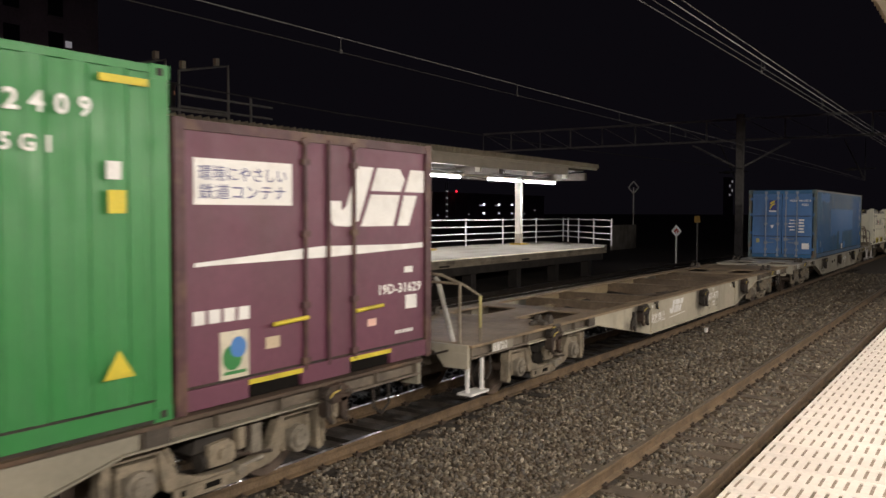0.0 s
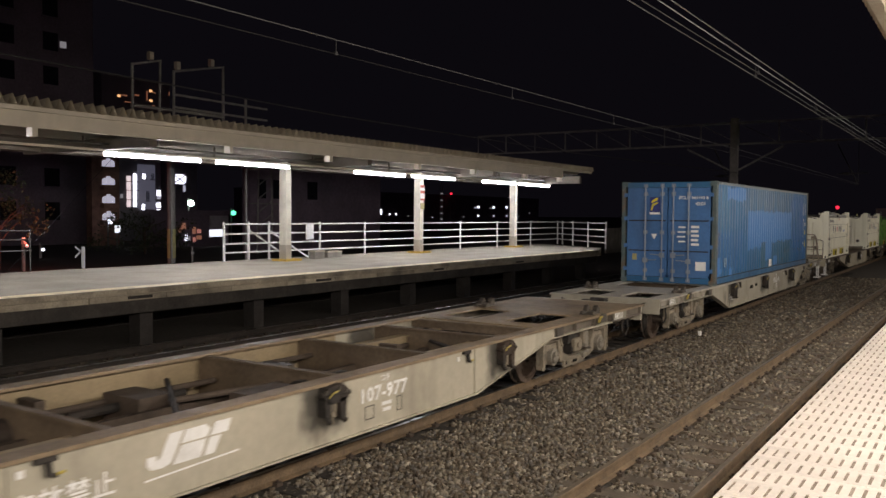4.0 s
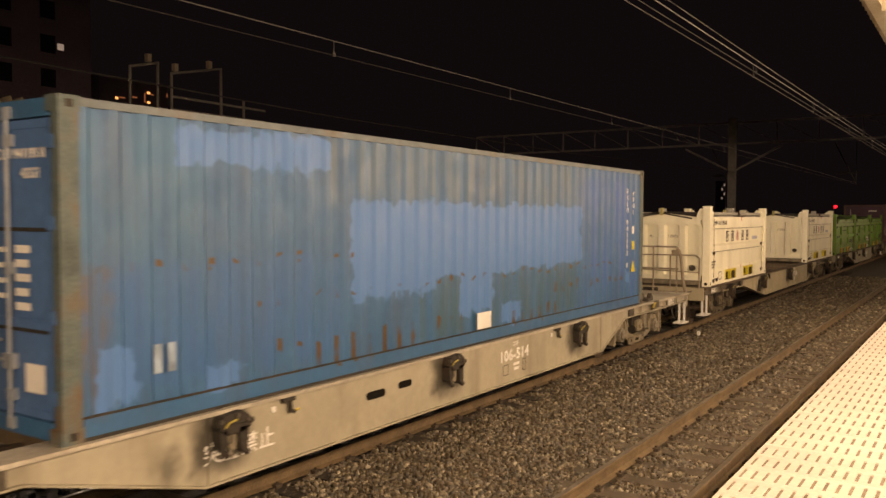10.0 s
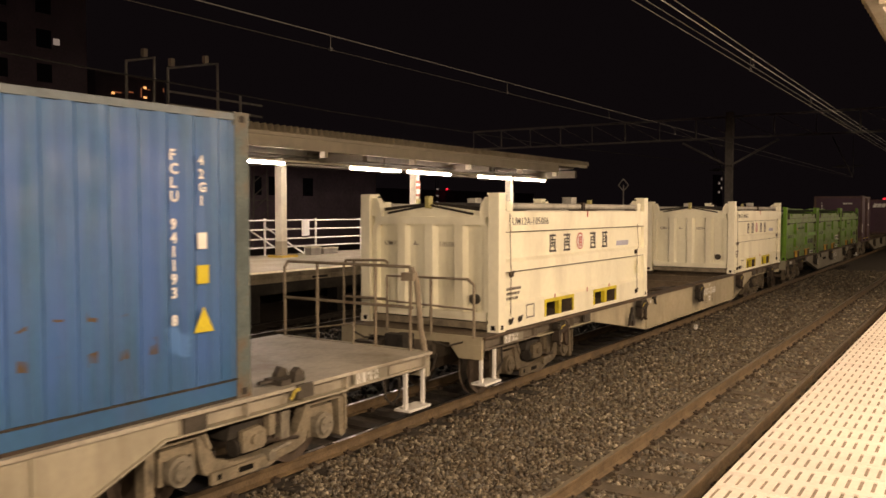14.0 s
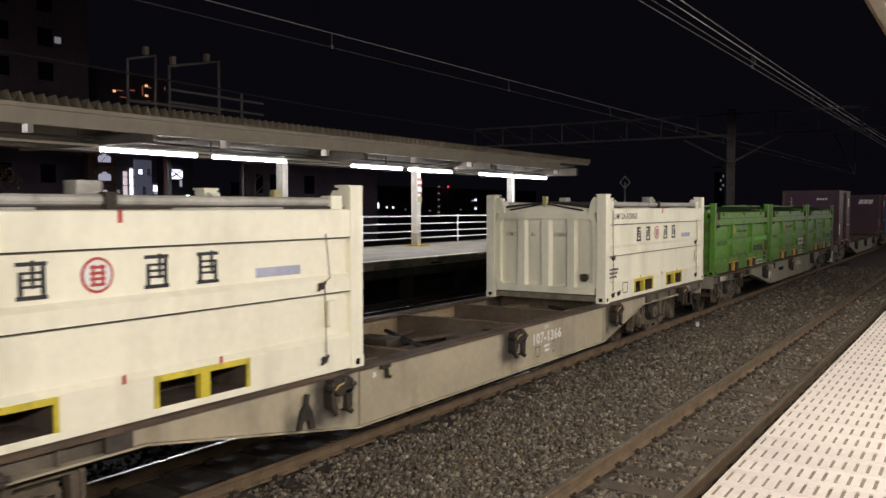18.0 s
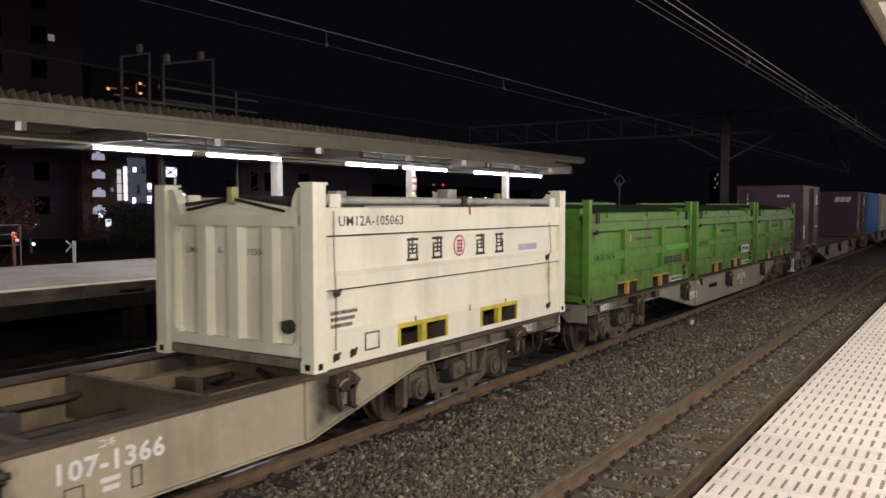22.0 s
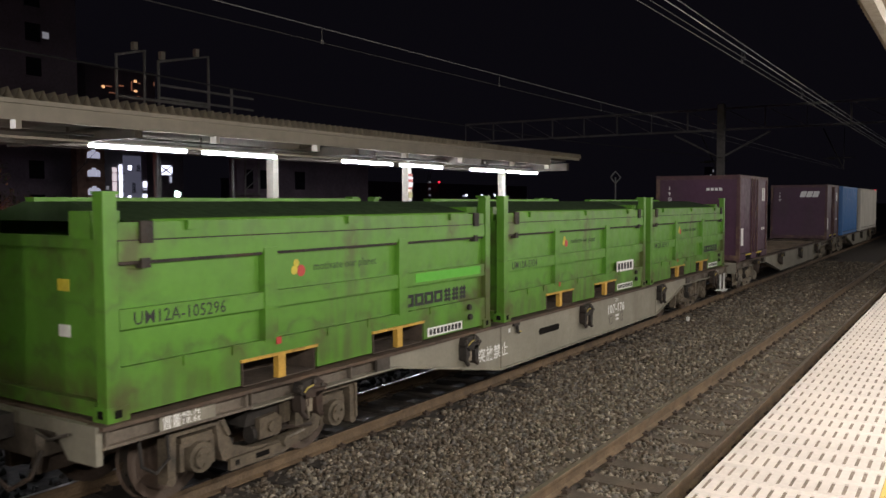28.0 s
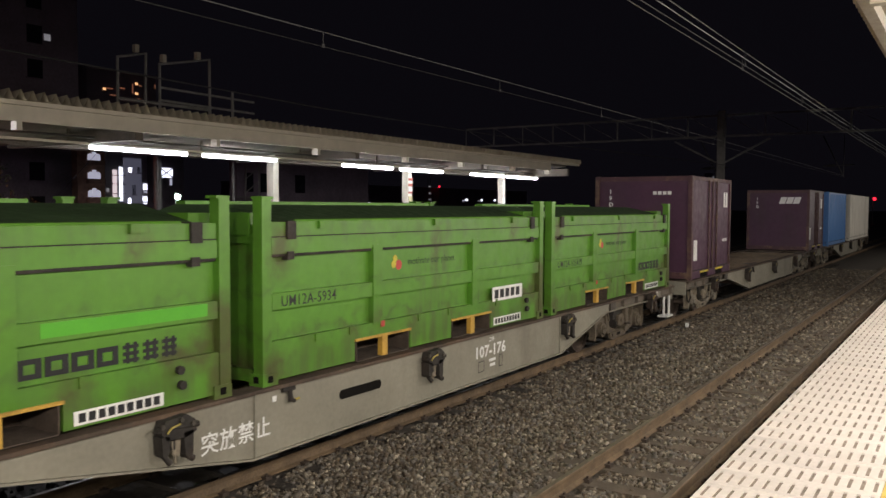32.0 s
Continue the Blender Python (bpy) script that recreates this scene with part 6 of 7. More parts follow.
    bands("label_mark", [(4.54 + 0.085 * k, 4.60 + 0.085 * k, -1.2155, -1.2135, 0.08, 0.15) for k in range(9)], M_INK, c, 0.0)
    for x, z in ((5.48, 0.33), (5.50, 0.20)):
        bm = bmesh.new()
        rod(bm, (x, -1.19, z), (x, -1.25, z), 0.04, 8)
        part("fitting", bm, M_BLACK, c, "rusty drain fitting")
    return c


M_PURPLE_TAIL = material("dark_purple_container_paint", (0.064, 0.022, 0.050), 0.55, vary=0.12, scale=1.0, bump=0.06, dirt=(0.05, 0.03, 0.03), dirt_amount=0.4, streak=True)


def twelve_foot(label, paint, marks):
    """A small railway container with double doors on its side."""
    l, h, hw = 3.715, 2.50, 1.219
    c = thing("railway_container", label, "container", "containers on the train")
    boxes("body", [(0.03, l - 0.03, -hw + 0.035, hw - 0.035, 0.10, h - 0.03)], paint, c, "", 0.01)
    for x, sx in ((0, 1), (l, -1)):
        for s in (-1, 1):
            boxes("corner_post", [(*sorted((x, x + sx * 0.11)), *sorted((s * hw, s * (hw - 0.10))), 0.0, h)], M_PURPLE_DARK, c, "", 0.012)
    for s in (-1, 1):
        y0, y1 = sorted((s * (hw - 0.004), s * (hw - 0.06)))
        boxes("top_rail", [(0.1, l - 0.1, y0, y1, h - 0.10, h - 0.01)], M_PURPLE_DARK, c, "", 0.006)
        boxes("bottom_rail", [(0.1, 0.80, y0, y1, 0.02, 0.20), (1.50, 2.22, y0, y1, 0.02, 0.20), (2.92, l - 0.1, y0, y1, 0.02, 0.20), (0.80, 1.50, y0, y1, 0.15, 0.20), (2.22, 2.92, y0, y1, 0.15, 0.20)], paint, c, "", 0.006)
        boxes("seam", [(0.1, l - 0.1, *sorted((s * (hw - 0.03), s * (hw - 0.045))), 0.20, 0.222)], M_BLACK, c, "black strip for the shadow line at a seam over the bottom rail")
        for x in (1.56, 1.90, 2.30):
            bm = bmesh.new()
            rod(bm, (x, s * (hw - 0.01), 0.16), (x, s * (hw - 0.01), h - 0.06), 0.022, 8)
            if x != 1.90:
                for z in (0.25, 0.8, 1.5, 2.2, 2.4):
                    box(bm, x - 0.05, x + 0.05, *sorted((s * (hw - 0.03), s * (hw + 0.012))), z - 0.03, z + 0.03)
            part("lock_rod", bm, M_PURPLE_DARK, c)
        boxes("door_gap", [(1.925, 1.945, *sorted((s * (hw - 0.033), s * (hw - 0.028))), 0.2, h - 0.1)], M_BLACK, c)
        if s < 0:
            for x0, x1 in ((0.84, 1.46), (2.26, 2.88)):
                p = new("fork_pocket")
                p.parent = c
                # Near-black block in place of the shade inside the pocket.
                boxes("pocket_opening", [(x0, x1, -hw + 0.02, -hw + 0.2, 0.02, 0.14)], M_HOLE, p)
                boxes("pocket_lip", [(x0 - 0.04, x1 + 0.04, -hw - 0.006, -hw + 0.02, 0.14, 0.185)], M_YELLOW, p, "yellow pocket lip", 0.006)
    for x, s in ((0.0, 1), (l, -1)):
        for z0, z1 in ((h - 0.12, h - 0.01), (0.03, 0.18)):
            boxes("end_frame", [(*sorted((x + s * 0.005, x + s * 0.05)), -hw + 0.1, hw - 0.1, z0, z1)], M_PURPLE_DARK, c, "", 0.008)
    y = -hw + 0.0335
    if marks == "slogan":
        label_plate("slogan_board", c, 0.22, 1.40, 1.775, 2.175, M_MARK, "white board with blue words", y)
        lettering("環境にやさしい", 0.145, M_NAVY, c, 0.27, y - 0.003, 1.995, stretch=1.02)
        lettering("鉄道コンテナ", 0.145, M_NAVY, c, 0.27, y - 0.003, 1.835, stretch=1.18)
        slanted_marks(c, 1.93, 1.56, 1.58, 0.64, y)
        bm = bmesh.new()
        prism(bm, [(0.22, 1.275), (3.58, 1.36), (3.58, 1.30), (1.9, 1.255), (0.22, 1.245)], y - 0.004, y)
        prism(bm, [(0.22, 1.24), (0.22, 1.275), (1.8, 1.37), (3.58, 1.345), (3.58, 1.315), (2.0, 1.30)], y - 0.006, y - 0.004)
        part("wedge_stripe", bm, M_MARK, c, "long cream wedge stripe")
        boxes("owner_marks", [(0.20 + 0.17 * k, 0.33 + 0.17 * k, y - 0.003, y, 0.74, 0.86) for k in range(4)], M_MARK, c)
        boxes("eco_label", [(0.49, 0.83, y - 0.003, y, 0.22, 0.65)], material("cream_card", (0.62, 0.58, 0.46), 0.6), c, "white label with a round green and blue mark")
        bm = bmesh.new()
        rod(bm, (0.63, y - 0.003, 0.41), (0.63, y - 0.006, 0.41), 0.115, 16)
        box(bm, 0.53, 0.79, y - 0.006, y - 0.003, 0.26, 0.29)
        part("green_round", bm, M_GREEN_BOX, c)
        bm = bmesh.new()
        rod(bm, (0.70, y - 0.006, 0.50), (0.70, y - 0.009, 0.50), 0.095, 16)
        part("blue_round", bm, M_BLUE_NEW, c)
        lettering("19D-31629", 0.15, M_MARK, c, 2.72, y - 0.002, 0.80, stretch=1.15)
        boxes("white_label", [(3.24, 3.46, y - 0.003, y, 0.60, 0.76)], M_MARK, c, "white card")
        boxes("white_label", [(3.22, 3.38, y - 0.003, y, 1.02, 1.09)], M_MARK, c)
        boxes("small_label", [(1.04, 1.22, y - 0.003, y, 0.43, 0.54)], material("cream_label", (0.6, 0.5, 0.35), 0.6), c)
        boxes("small_label", [(2.55, 2.70, y - 0.003, y, 0.47, 0.55)], material("pink_label", (0.7, 0.45, 0.38), 0.6), c)
        boxes("small_marks", [(3.05 + 0.07 * k, 3.10 + 0.07 * k, y - 0.003, y, 0.33, 0.37) for k in range(5)], M_MARK, c)
        for x0, x1, z in ((1.10, 1.56, 0.66), (2.30, 2.75, 0.67)):
            bm = bmesh.new()
            rod(bm, (x0, -hw - 0.02, z), (x1, -hw - 0.02, z + 0.02), 0.022, 8)
            part("door_bar", bm, M_YELLOW, c, "yellow door bar")
    else:
        boxes("owner_marks", [(3.05, 3.20, y - 0.003, y, 1.75, 2.15), (3.26, 3.45, y - 0.003, y, 1.75, 2.15)], M_MARK, c)
        boxes("small_marks", [(3.0 + 0.1 * k, 3.07 + 0.1 * k, y - 0.003, y, 0.84, 0.92) for k in range(5)], M_MARK, c)
        boxes("white_label", [(0.3, 0.6, y - 0.003, y, 0.45, 0.95)], M_MARK, c)
        # marks on the end wall
        for k, ch in enumerate("19D"):
            lettering(ch, 0.14, M_MARK, c, 0.024, 0.86, 2.08 - 0.16 * k, "end")
        if marks == "slant":
            bm = bmesh.new()
            for k in range(3):
                a = -0.12 - 0.27 * k
                prism(bm, [(a, 2.20), (a - 0.24, 2.20), (a - 0.15, 1.93), (a + 0.09, 1.93)], 0.019, 0.024, "x")
            part("owner_shape", bm, M_MARK, c, "white slanted shapes")
        else:
            boxes("owner_marks", [(0.019, 0.024, -0.35 - 0.12 * k, -0.26 - 0.12 * k, 2.05, 2.13) for k in range(4)], M_MARK, c)
    return c


def long_green():
    c = steel_box("bright green corrugated tall container on a grey wagon", 6.058, 2.896, M_GREEN_BOX, M_GREEN_BOX, group="containers on the train", doors=False, pitch=0.34)
    y = -1.2235
    lettering("7 7 2 4 0 9", 0.205, M_MARK, c, 4.32, y, 2.42, stretch=1.08)
    lettering("4 5 G 1", 0.165, M_MARK, c, 4.52, y, 2.14, stretch=1.0)
    boxes("yellow_stripe", [(5.42, 5.85, y - 0.003, y, 2.70, 2.76)], M_YELLOW, c, "yellow height stripe")
    label_plate("white_label", c, 5.47, 5.60, 1.96, 2.10, M_MARK, "", y)
    label_plate("yellow_label", c, 5.48, 5.64, 1.70, 1.88, M_YELLOW, "yellow height label", y)
    bm = bmesh.new()
    prism(bm, [(5.42, 0.42), (5.70, 0.42), (5.56, 0.64)], y - 0.003, y)
    part("warning_triangle", bm, M_YELLOW, c, "yellow warning triangle")
    return c

# ---- wires, gantry and signs ----


def wire(name, pts, r, label):
    bm = bmesh.new()
    path_rod(bm, pts, r, 5)
    return tagged(part(name, bm, M_WIRE), label, "overhead wire")


def catenary(y, z_low, z_up, spacing, sag, x0=-10.0, x1=56.46, first=7.95, upper=None):
    """A contact wire and a carrying wire joined by droppers."""
    c = thing("overhead_line", "thin overhead contact wire hung from a carrying wire", "overhead wire", "overhead wires")
    xs = np.linspace(x0, x1, 34)
    bm = bmesh.new()
    path_rod(bm, [(x, y, z_low) for x in xs], 0.006, 5)
    part("contact_wire", bm, M_WIRE, c)
    bm = bmesh.new()
    path_rod(bm, [(x, y, z_up + sag * ((x - 15) / 40) ** 2) for x in xs], 0.0065, 5)
    part("carrying_wire", bm, upper or M_WIRE, c)
    x = first
    while x < x1:
        bm = bmesh.new()
        rod(bm, (x, y, z_low), (x, y, z_up + sag * ((x - 15) / 40) ** 2), 0.006, 5)
        box(bm, x - 0.025, x + 0.025, y - 0.01, y + 0.01, z_low - 0.015, z_low + 0.03)
        part("dropper", bm, M_WIRE, c)
        x += spacing
    bm = bmesh.new()
    rod(bm, (56.46, y, z_low), (56.46, y, 7.25), 0.02, 6)
    part("hanger", bm, M_WIRE, c)
    return c


def gantry():
    """A lattice portal over the tracks, far up the line."""
    g = thing("catenary_gantry", "dark steel lattice gantry spanning the tracks", "gantry")
    x = 56.5
    for z in (7.50, 8.88):
        boxes("chord", [(x - 0.06, x + 0.06, -6, 34, z - 0.06, z + 0.06)], M_GANTRY, g)
    for k in range(17):
        y = -6 + 2.5 * k
        bm = bmesh.new()
        rod(bm, (x, y, 7.50), (x, y, 8.88), 0.05 if k % 2 else 0.03, 6)
        if k < 16:
            rod(bm, (x, y, 7.50), (x, y + 2.5, 8.88), 0.022, 6)
        part("lattice", bm, M_GANTRY, g)
    boxes("post", [(x - 0.2, x + 0.2, 14.05, 14.5, -0.3, 9.2)], M_GANTRY, g, "broad dark post", 0.04)
    for s in (-1, 1):
        bm = bmesh.new()
        rod(bm, (x, 14.3 + s * 0.3, 5.8), (x, 14.3 + s * 3.1, 7.28), 0.06, 6)
        part("brace", bm, M_GANTRY, g)
    for y in (Y_NEAR, Y_TRAIN, Y_FAR + 0.5):
        bm = bmesh.new()
        rod(bm, (x, y + 1.2, 7.28), (x, y, 4.72), 0.04, 6)
        rod(bm, (x, y + 1.2, 5.4), (x, y - 0.6, 5.45), 0.035, 6)
        rod(bm, (x, y + 0.9, 5.42), (x, y + 0.5, 5.42), 0.09, 8)
        part("bracket_arm", bm, M_WIRE, g)
    return g


def marker(name, label, x, y, h, head, mat):
    s = thing(name, label, "sign", "lineside signs", at=(x, y, -0.3))
    bm = bmesh.new()
    rod(bm, (0, 0, 0), (0, 0, h), 0.05, 8)
    part("pole", bm, M_WHITEPAINT if head != "box" else M_GANTRY, s)
    bm = bmesh.new()
    if head == "diamond":
        prism(bm, [(-0.28, h), (0, h - 0.34), (0.28, h), (0, h + 0.34)], -0.03, 0.0)
    elif head == "outline":
        for a, b in (((-0.42, 0), (0, 0.52)), ((0, 0.52), (0.42, 0)), ((0.42, 0), (0, -0.52)), ((0, -0.52), (-0.42, 0))):
            rod(bm, (a[0], -0.03, h + a[1]), (b[0], -0.03, h + b[1]), 0.05, 6)
    else:
        box(bm, -0.16, 0.16, -0.12, 0.02, h - 0.25, h + 0.12)
    face = part("sign_face", bm, mat, s)
    if head == "diamond":
        bm = bmesh.new()
        prism(bm, [(-0.15, h), (0, h - 0.19), (0.15, h), (0, h + 0.19)], -0.036, -0.031)
        part("centre_mark", bm, M_RED, face)
    s.rotation_euler.z = radians(-75)
    return s


# ---- distance ----
M_WALL_DARK = material("dark_building_wall", (0.23, 0.18, 0.225), 0.9, vary=0.2, scale=0.3)
M_WALL_PALE = material("pale_building_wall", (0.55, 0.52, 0.56), 0.9, vary=0.15, scale=0.3)
M_PANE_DARK = material("dark_window_glass", (0.02, 0.02, 0.025), 0.15)
M_WALL_BRICK = material("brown_brick_wall", (0.30, 0.17, 0.13), 0.9, vary=0.3, scale=2.0)
M_BARK = material("dark_bark", (0.08, 0.06, 0.045), 0.9, vary=0.3, scale=6)
M_LEAF = material("dark_green_leaves", (0.06, 0.08, 0.035), 0.6, vary=0.2, scale=2, island=0.5)
M_GLOW_LAV = glowing("lavender_lit_window", (0.75, 0.72, 0.9), 0.45)
M_GLOW_PINK = glowing("red_shop_light", (1.0, 0.35, 0.28), 0.30)
M_GLOW_ROSE = glowing("rosy_lit_stairs", (1.0, 0.80, 0.82), 0.75)
# Wall washed by stair light; that light is given as emission.
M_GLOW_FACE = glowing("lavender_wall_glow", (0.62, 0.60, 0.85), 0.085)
M_GLOW_AMBER = glowing("amber_balcony_lamp", (1.0, 0.50, 0.22), 1.1)
M_GLOW_SIGN = glowing("white_sign_glow", (0.9, 0.92, 1.0), 1.1)
M_GLOW_WHITE = glowing("lit_window_white", (0.85, 0.85, 1.0), 2.2)
M_GLOW_WARM = glowing("warm_window_and_wall_glow", (1.0, 0.33, 0.16), 0.16)
M_GLOW_DIM = glowing("dim_window", (0.7, 0.65, 0.7), 0.22)
M_GLOW_GREEN = glowing("green_signal_glow", (0.12, 1.0, 0.45), 2.2)
M_GLOW_RED = glowing("red_signal_glow", (1.0, 0.02, 0.05), 2.0)
M_GLOW_LAMP = glowing("street_lamp_glow", (0.75, 1.0, 0.85), 9.0)


def building(label, x0, x1, y, depth, z1, wall, windows):
    b = thing("apartment_building", label, "building", at=(0, 0, 0))
    boxes("wall", [(x0, x1, y, y + depth, -0.3, z1)], wall, b)
    boxes("roof", [(x0 - 0.15, x1 + 0.15, y - 0.15, y + depth, z1, z1 + 0.35)], wall, b)
    for (a, c, d, e, mat) in windows:
        w = new("window")
        w.parent = b
        boxes("pane", [(a, c, y - 0.06, y - 0.02, d, e)], mat, w)
        boxes("sill", [(a - 0.1, c + 0.1, y - 0.16, y + 0.02, d - 0.12, d)], wall, w)
    return b



def lit(name, label, category, x, y, z, r, mat, pole=True):
    """A small far light on its mast."""
    t = thing(name, label, category, "", at=(x, y, z))
    bm = bmesh.new()
    bmesh.ops.create_icosphere(bm, subdivisions=2, radius=r * 0.85)
    part("lens", bm, mat, t, smooth=True)
    if pole:
        bm = bmesh.new()
        rod(bm, (0, 0.3, -0.3 - z), (0, 0.3, 0.4), 0.09, 6)
        rod(bm, (0, 0.3, 0.3), (0, 0, 0), 0.05, 6)
        part("mast", bm, M_GANTRY, t)
    return t


def leafy(name, label, x, y, rx, ry, h, n, leaf, seed, clear=0.2):
    """A trunk with limbs and a ragged crown of single leaves."""
    rng = random.Random(seed)
    t = thing(name, label, "tree" if clear > 1 else "bush", at=(x, y, -0.3))
    bm = bmesh.new()
    path_rod(bm, [(0, 0, 0), (0.05, 0.03, clear), (0.0, 0, h * 0.6)], 0.09, 7)
    for k in range(7):
        a = rng.uniform(0, math.tau)
        z = rng.uniform(clear, h * 0.55)
        path_rod(bm, [(0.02, 0, z), (math.cos(a) * rx * 0.35, math.sin(a) * ry * 0.35, z + h * 0.13), (math.cos(a) * rx * 0.7, math.sin(a) * ry * 0.7, z + h * 0.22)], 0.035, 5)
    part("trunk", bm, M_BARK, t)
    clumps = [(rng.uniform(-1, 1), rng.uniform(-1, 1), rng.uniform(0.1, 1), rng.uniform(0.16, 0.34)) for _ in range(26)]
    bm = bmesh.new()
    while n:
        cx, cy, cz, r = rng.choice(clumps)
        d = Vector((rng.gauss(0, 1), rng.gauss(0, 1), rng.gauss(0, 1))).normalized() * r * rng.uniform(0.5, 1.0)
        fall = 1.0 - 0.55 * max(0.0, cz - 0.5)
        p = Vector(((cx * fall + d.x) * rx * 0.8, (cy * fall + d.y) * ry * 0.8, clear + (cz * 0.85 + d.z * 0.6) * (h - clear)))
        u = Vector((rng.uniform(-1, 1), rng.uniform(-1, 1), rng.uniform(-1, 0.6))).normalized()
        v = u.cross(Vector((rng.uniform(-1, 1), rng.uniform(-1, 1), 1))).normalized()
        s = leaf * rng.uniform(0.6, 1.3)
        bm.faces.new([bm.verts.new(q) for q in (p - u * s * 0.5, p + v * s * 0.28, p + u * s * 0.5, p - v * s * 0.28)])
        n -= 1
    tagged(part("crown", bm, M_LEAF, t), "ragged crown of small leaves", kind="stuff")
    return t


def distance():
    building("dark brown apartment tower with few lit windows", 12.0, 46.9, 70, 14, 46, M_WALL_DARK,
             [(43.6, 44.2, 17.4, 18.0, M_GLOW_DIM)] + [(a, a + 1.4, z, z + 1.6, M_PANE_DARK) for a in (14, 18, 22, 26, 30, 34, 38, 42) for z in range(2, 44, 3)])
    brick = building("brick apartment block with arched lit balconies", 43.3, 46.0, 65, 0.8, 8.9, M_WALL_BRICK, [])
    for z in (2.04, 3.53, 5.12, 6.71):
        w = new("window")
        w.parent = brick
        for k, (a, c) in enumerate(((44.28, 44.66), (44.70, 45.10), (45.14, 45.52))):
            top = 0.62 if k != 1 else 0.78
            bm = bmesh.new()
            prism(bm, [(a, z), (c, z), (c, z + top - (0.14 if k == 2 else 0.0)), ((a + c) / 2, z + top), (a, z + top - (0.14 if k == 0 else 0.0))], 64.94, 64.98)
            part("pane", bm, M_GLOW_LAV, w)
        boxes("balcony", [(44.1, 45.7, 64.5, 65.0, z - 0.42, z)], M_WALL_BRICK, w)
    lit("entrance_lamp", "bright lamp over an entrance", "lamp", 44.35, 64.0, 1.92, 0.26, M_GLOW_WHITE)
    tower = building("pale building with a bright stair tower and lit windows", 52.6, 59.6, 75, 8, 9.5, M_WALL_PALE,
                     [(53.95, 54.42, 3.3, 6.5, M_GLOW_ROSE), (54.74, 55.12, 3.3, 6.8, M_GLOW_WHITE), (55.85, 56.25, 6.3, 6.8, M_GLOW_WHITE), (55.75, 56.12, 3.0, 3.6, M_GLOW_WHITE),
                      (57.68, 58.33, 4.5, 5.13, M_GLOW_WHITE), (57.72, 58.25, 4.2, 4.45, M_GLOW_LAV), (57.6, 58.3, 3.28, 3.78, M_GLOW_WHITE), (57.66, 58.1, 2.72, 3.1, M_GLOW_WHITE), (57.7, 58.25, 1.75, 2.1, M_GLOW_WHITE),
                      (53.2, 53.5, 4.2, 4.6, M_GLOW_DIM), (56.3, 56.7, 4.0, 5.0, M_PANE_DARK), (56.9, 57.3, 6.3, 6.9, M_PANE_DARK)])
    # This wall panel glows itself in place of light falling on it.
    boxes("lit_wall", [(55.25, 57.45, 74.94, 74.99, 3.1, 7.8)], M_GLOW_FACE, tower, "wall face that glows in place of stair light on it")
    for z in (4.0, 5.0, 5.9):
        boxes("stair_rail", [(53.7, 55.3, 74.75, 74.8, z, z + 0.08)], M_GANTRY, tower)
    cross = building("dark house with one bright crossed window", 53.4, 57.2, 68, 0.8, 8.3, M_WALL_DARK,
                     [(54.16, 54.9, 5.62, 6.55, M_GLOW_WHITE), (55.0, 55.78, 5.62, 6.55, M_GLOW_WHITE), (55.45, 55.72, 4.85, 5.5, M_GLOW_LAV)])
    for a, b in (((54.1, 5.6), (55.8, 6.6)), ((54.1, 6.6), (55.8, 5.6))):
        bm = bmesh.new()
        rod(bm, (a[0], 67.85, a[1]), (b[0], 67.85, b[1]), 0.07, 5)
        part("brace", bm, M_WALL_DARK, cross)
    # The dim M_GLOW_WARM strips stand in for lamp glow on the wall.
    building("tall block lit by orange balcony lamps near its top", 64.8, 75.4, 95, 10, 20.2, M_WALL_DARK,
             [(a - w / 2, a + w / 2, z - h / 2, z + h / 2, m) for a, z, w, h, m in (
                 (67.3, 17.85, 0.42, 0.34, M_GLOW_AMBER), (68.1, 18.0, 0.9, 0.16, M_GLOW_WARM), (68.7, 17.2, 1.1, 0.14, M_GLOW_WARM), (70.0, 18.25, 0.7, 0.2, M_GLOW_WARM), (69.3, 17.7, 0.25, 0.7, M_GLOW_WARM),
                 (72.2, 19.1, 0.44, 0.34, M_GLOW_AMBER), (72.75, 18.9, 0.5, 0.16, M_GLOW_WARM), (72.2, 17.8, 0.5, 0.3, M_GLOW_AMBER), (72.6, 17.1, 0.4, 0.2, M_GLOW_WARM), (71.6, 18.4, 0.15, 1.3, M_GLOW_WARM), (75.2, 19.1, 0.14, 0.5, M_GLOW_WARM))])
    building("dark grey low block behind the signal mast", 45.5, 62.0, 48, 0.8, 6.2, M_WALL_DARK,
             [(46.3, 47.2, 3.9, 5.4, M_PANE_DARK), (48.0, 49.2, 3.9, 5.4, M_PANE_DARK), (52.0, 53.2, 3.9, 5.4, M_PANE_DARK)])
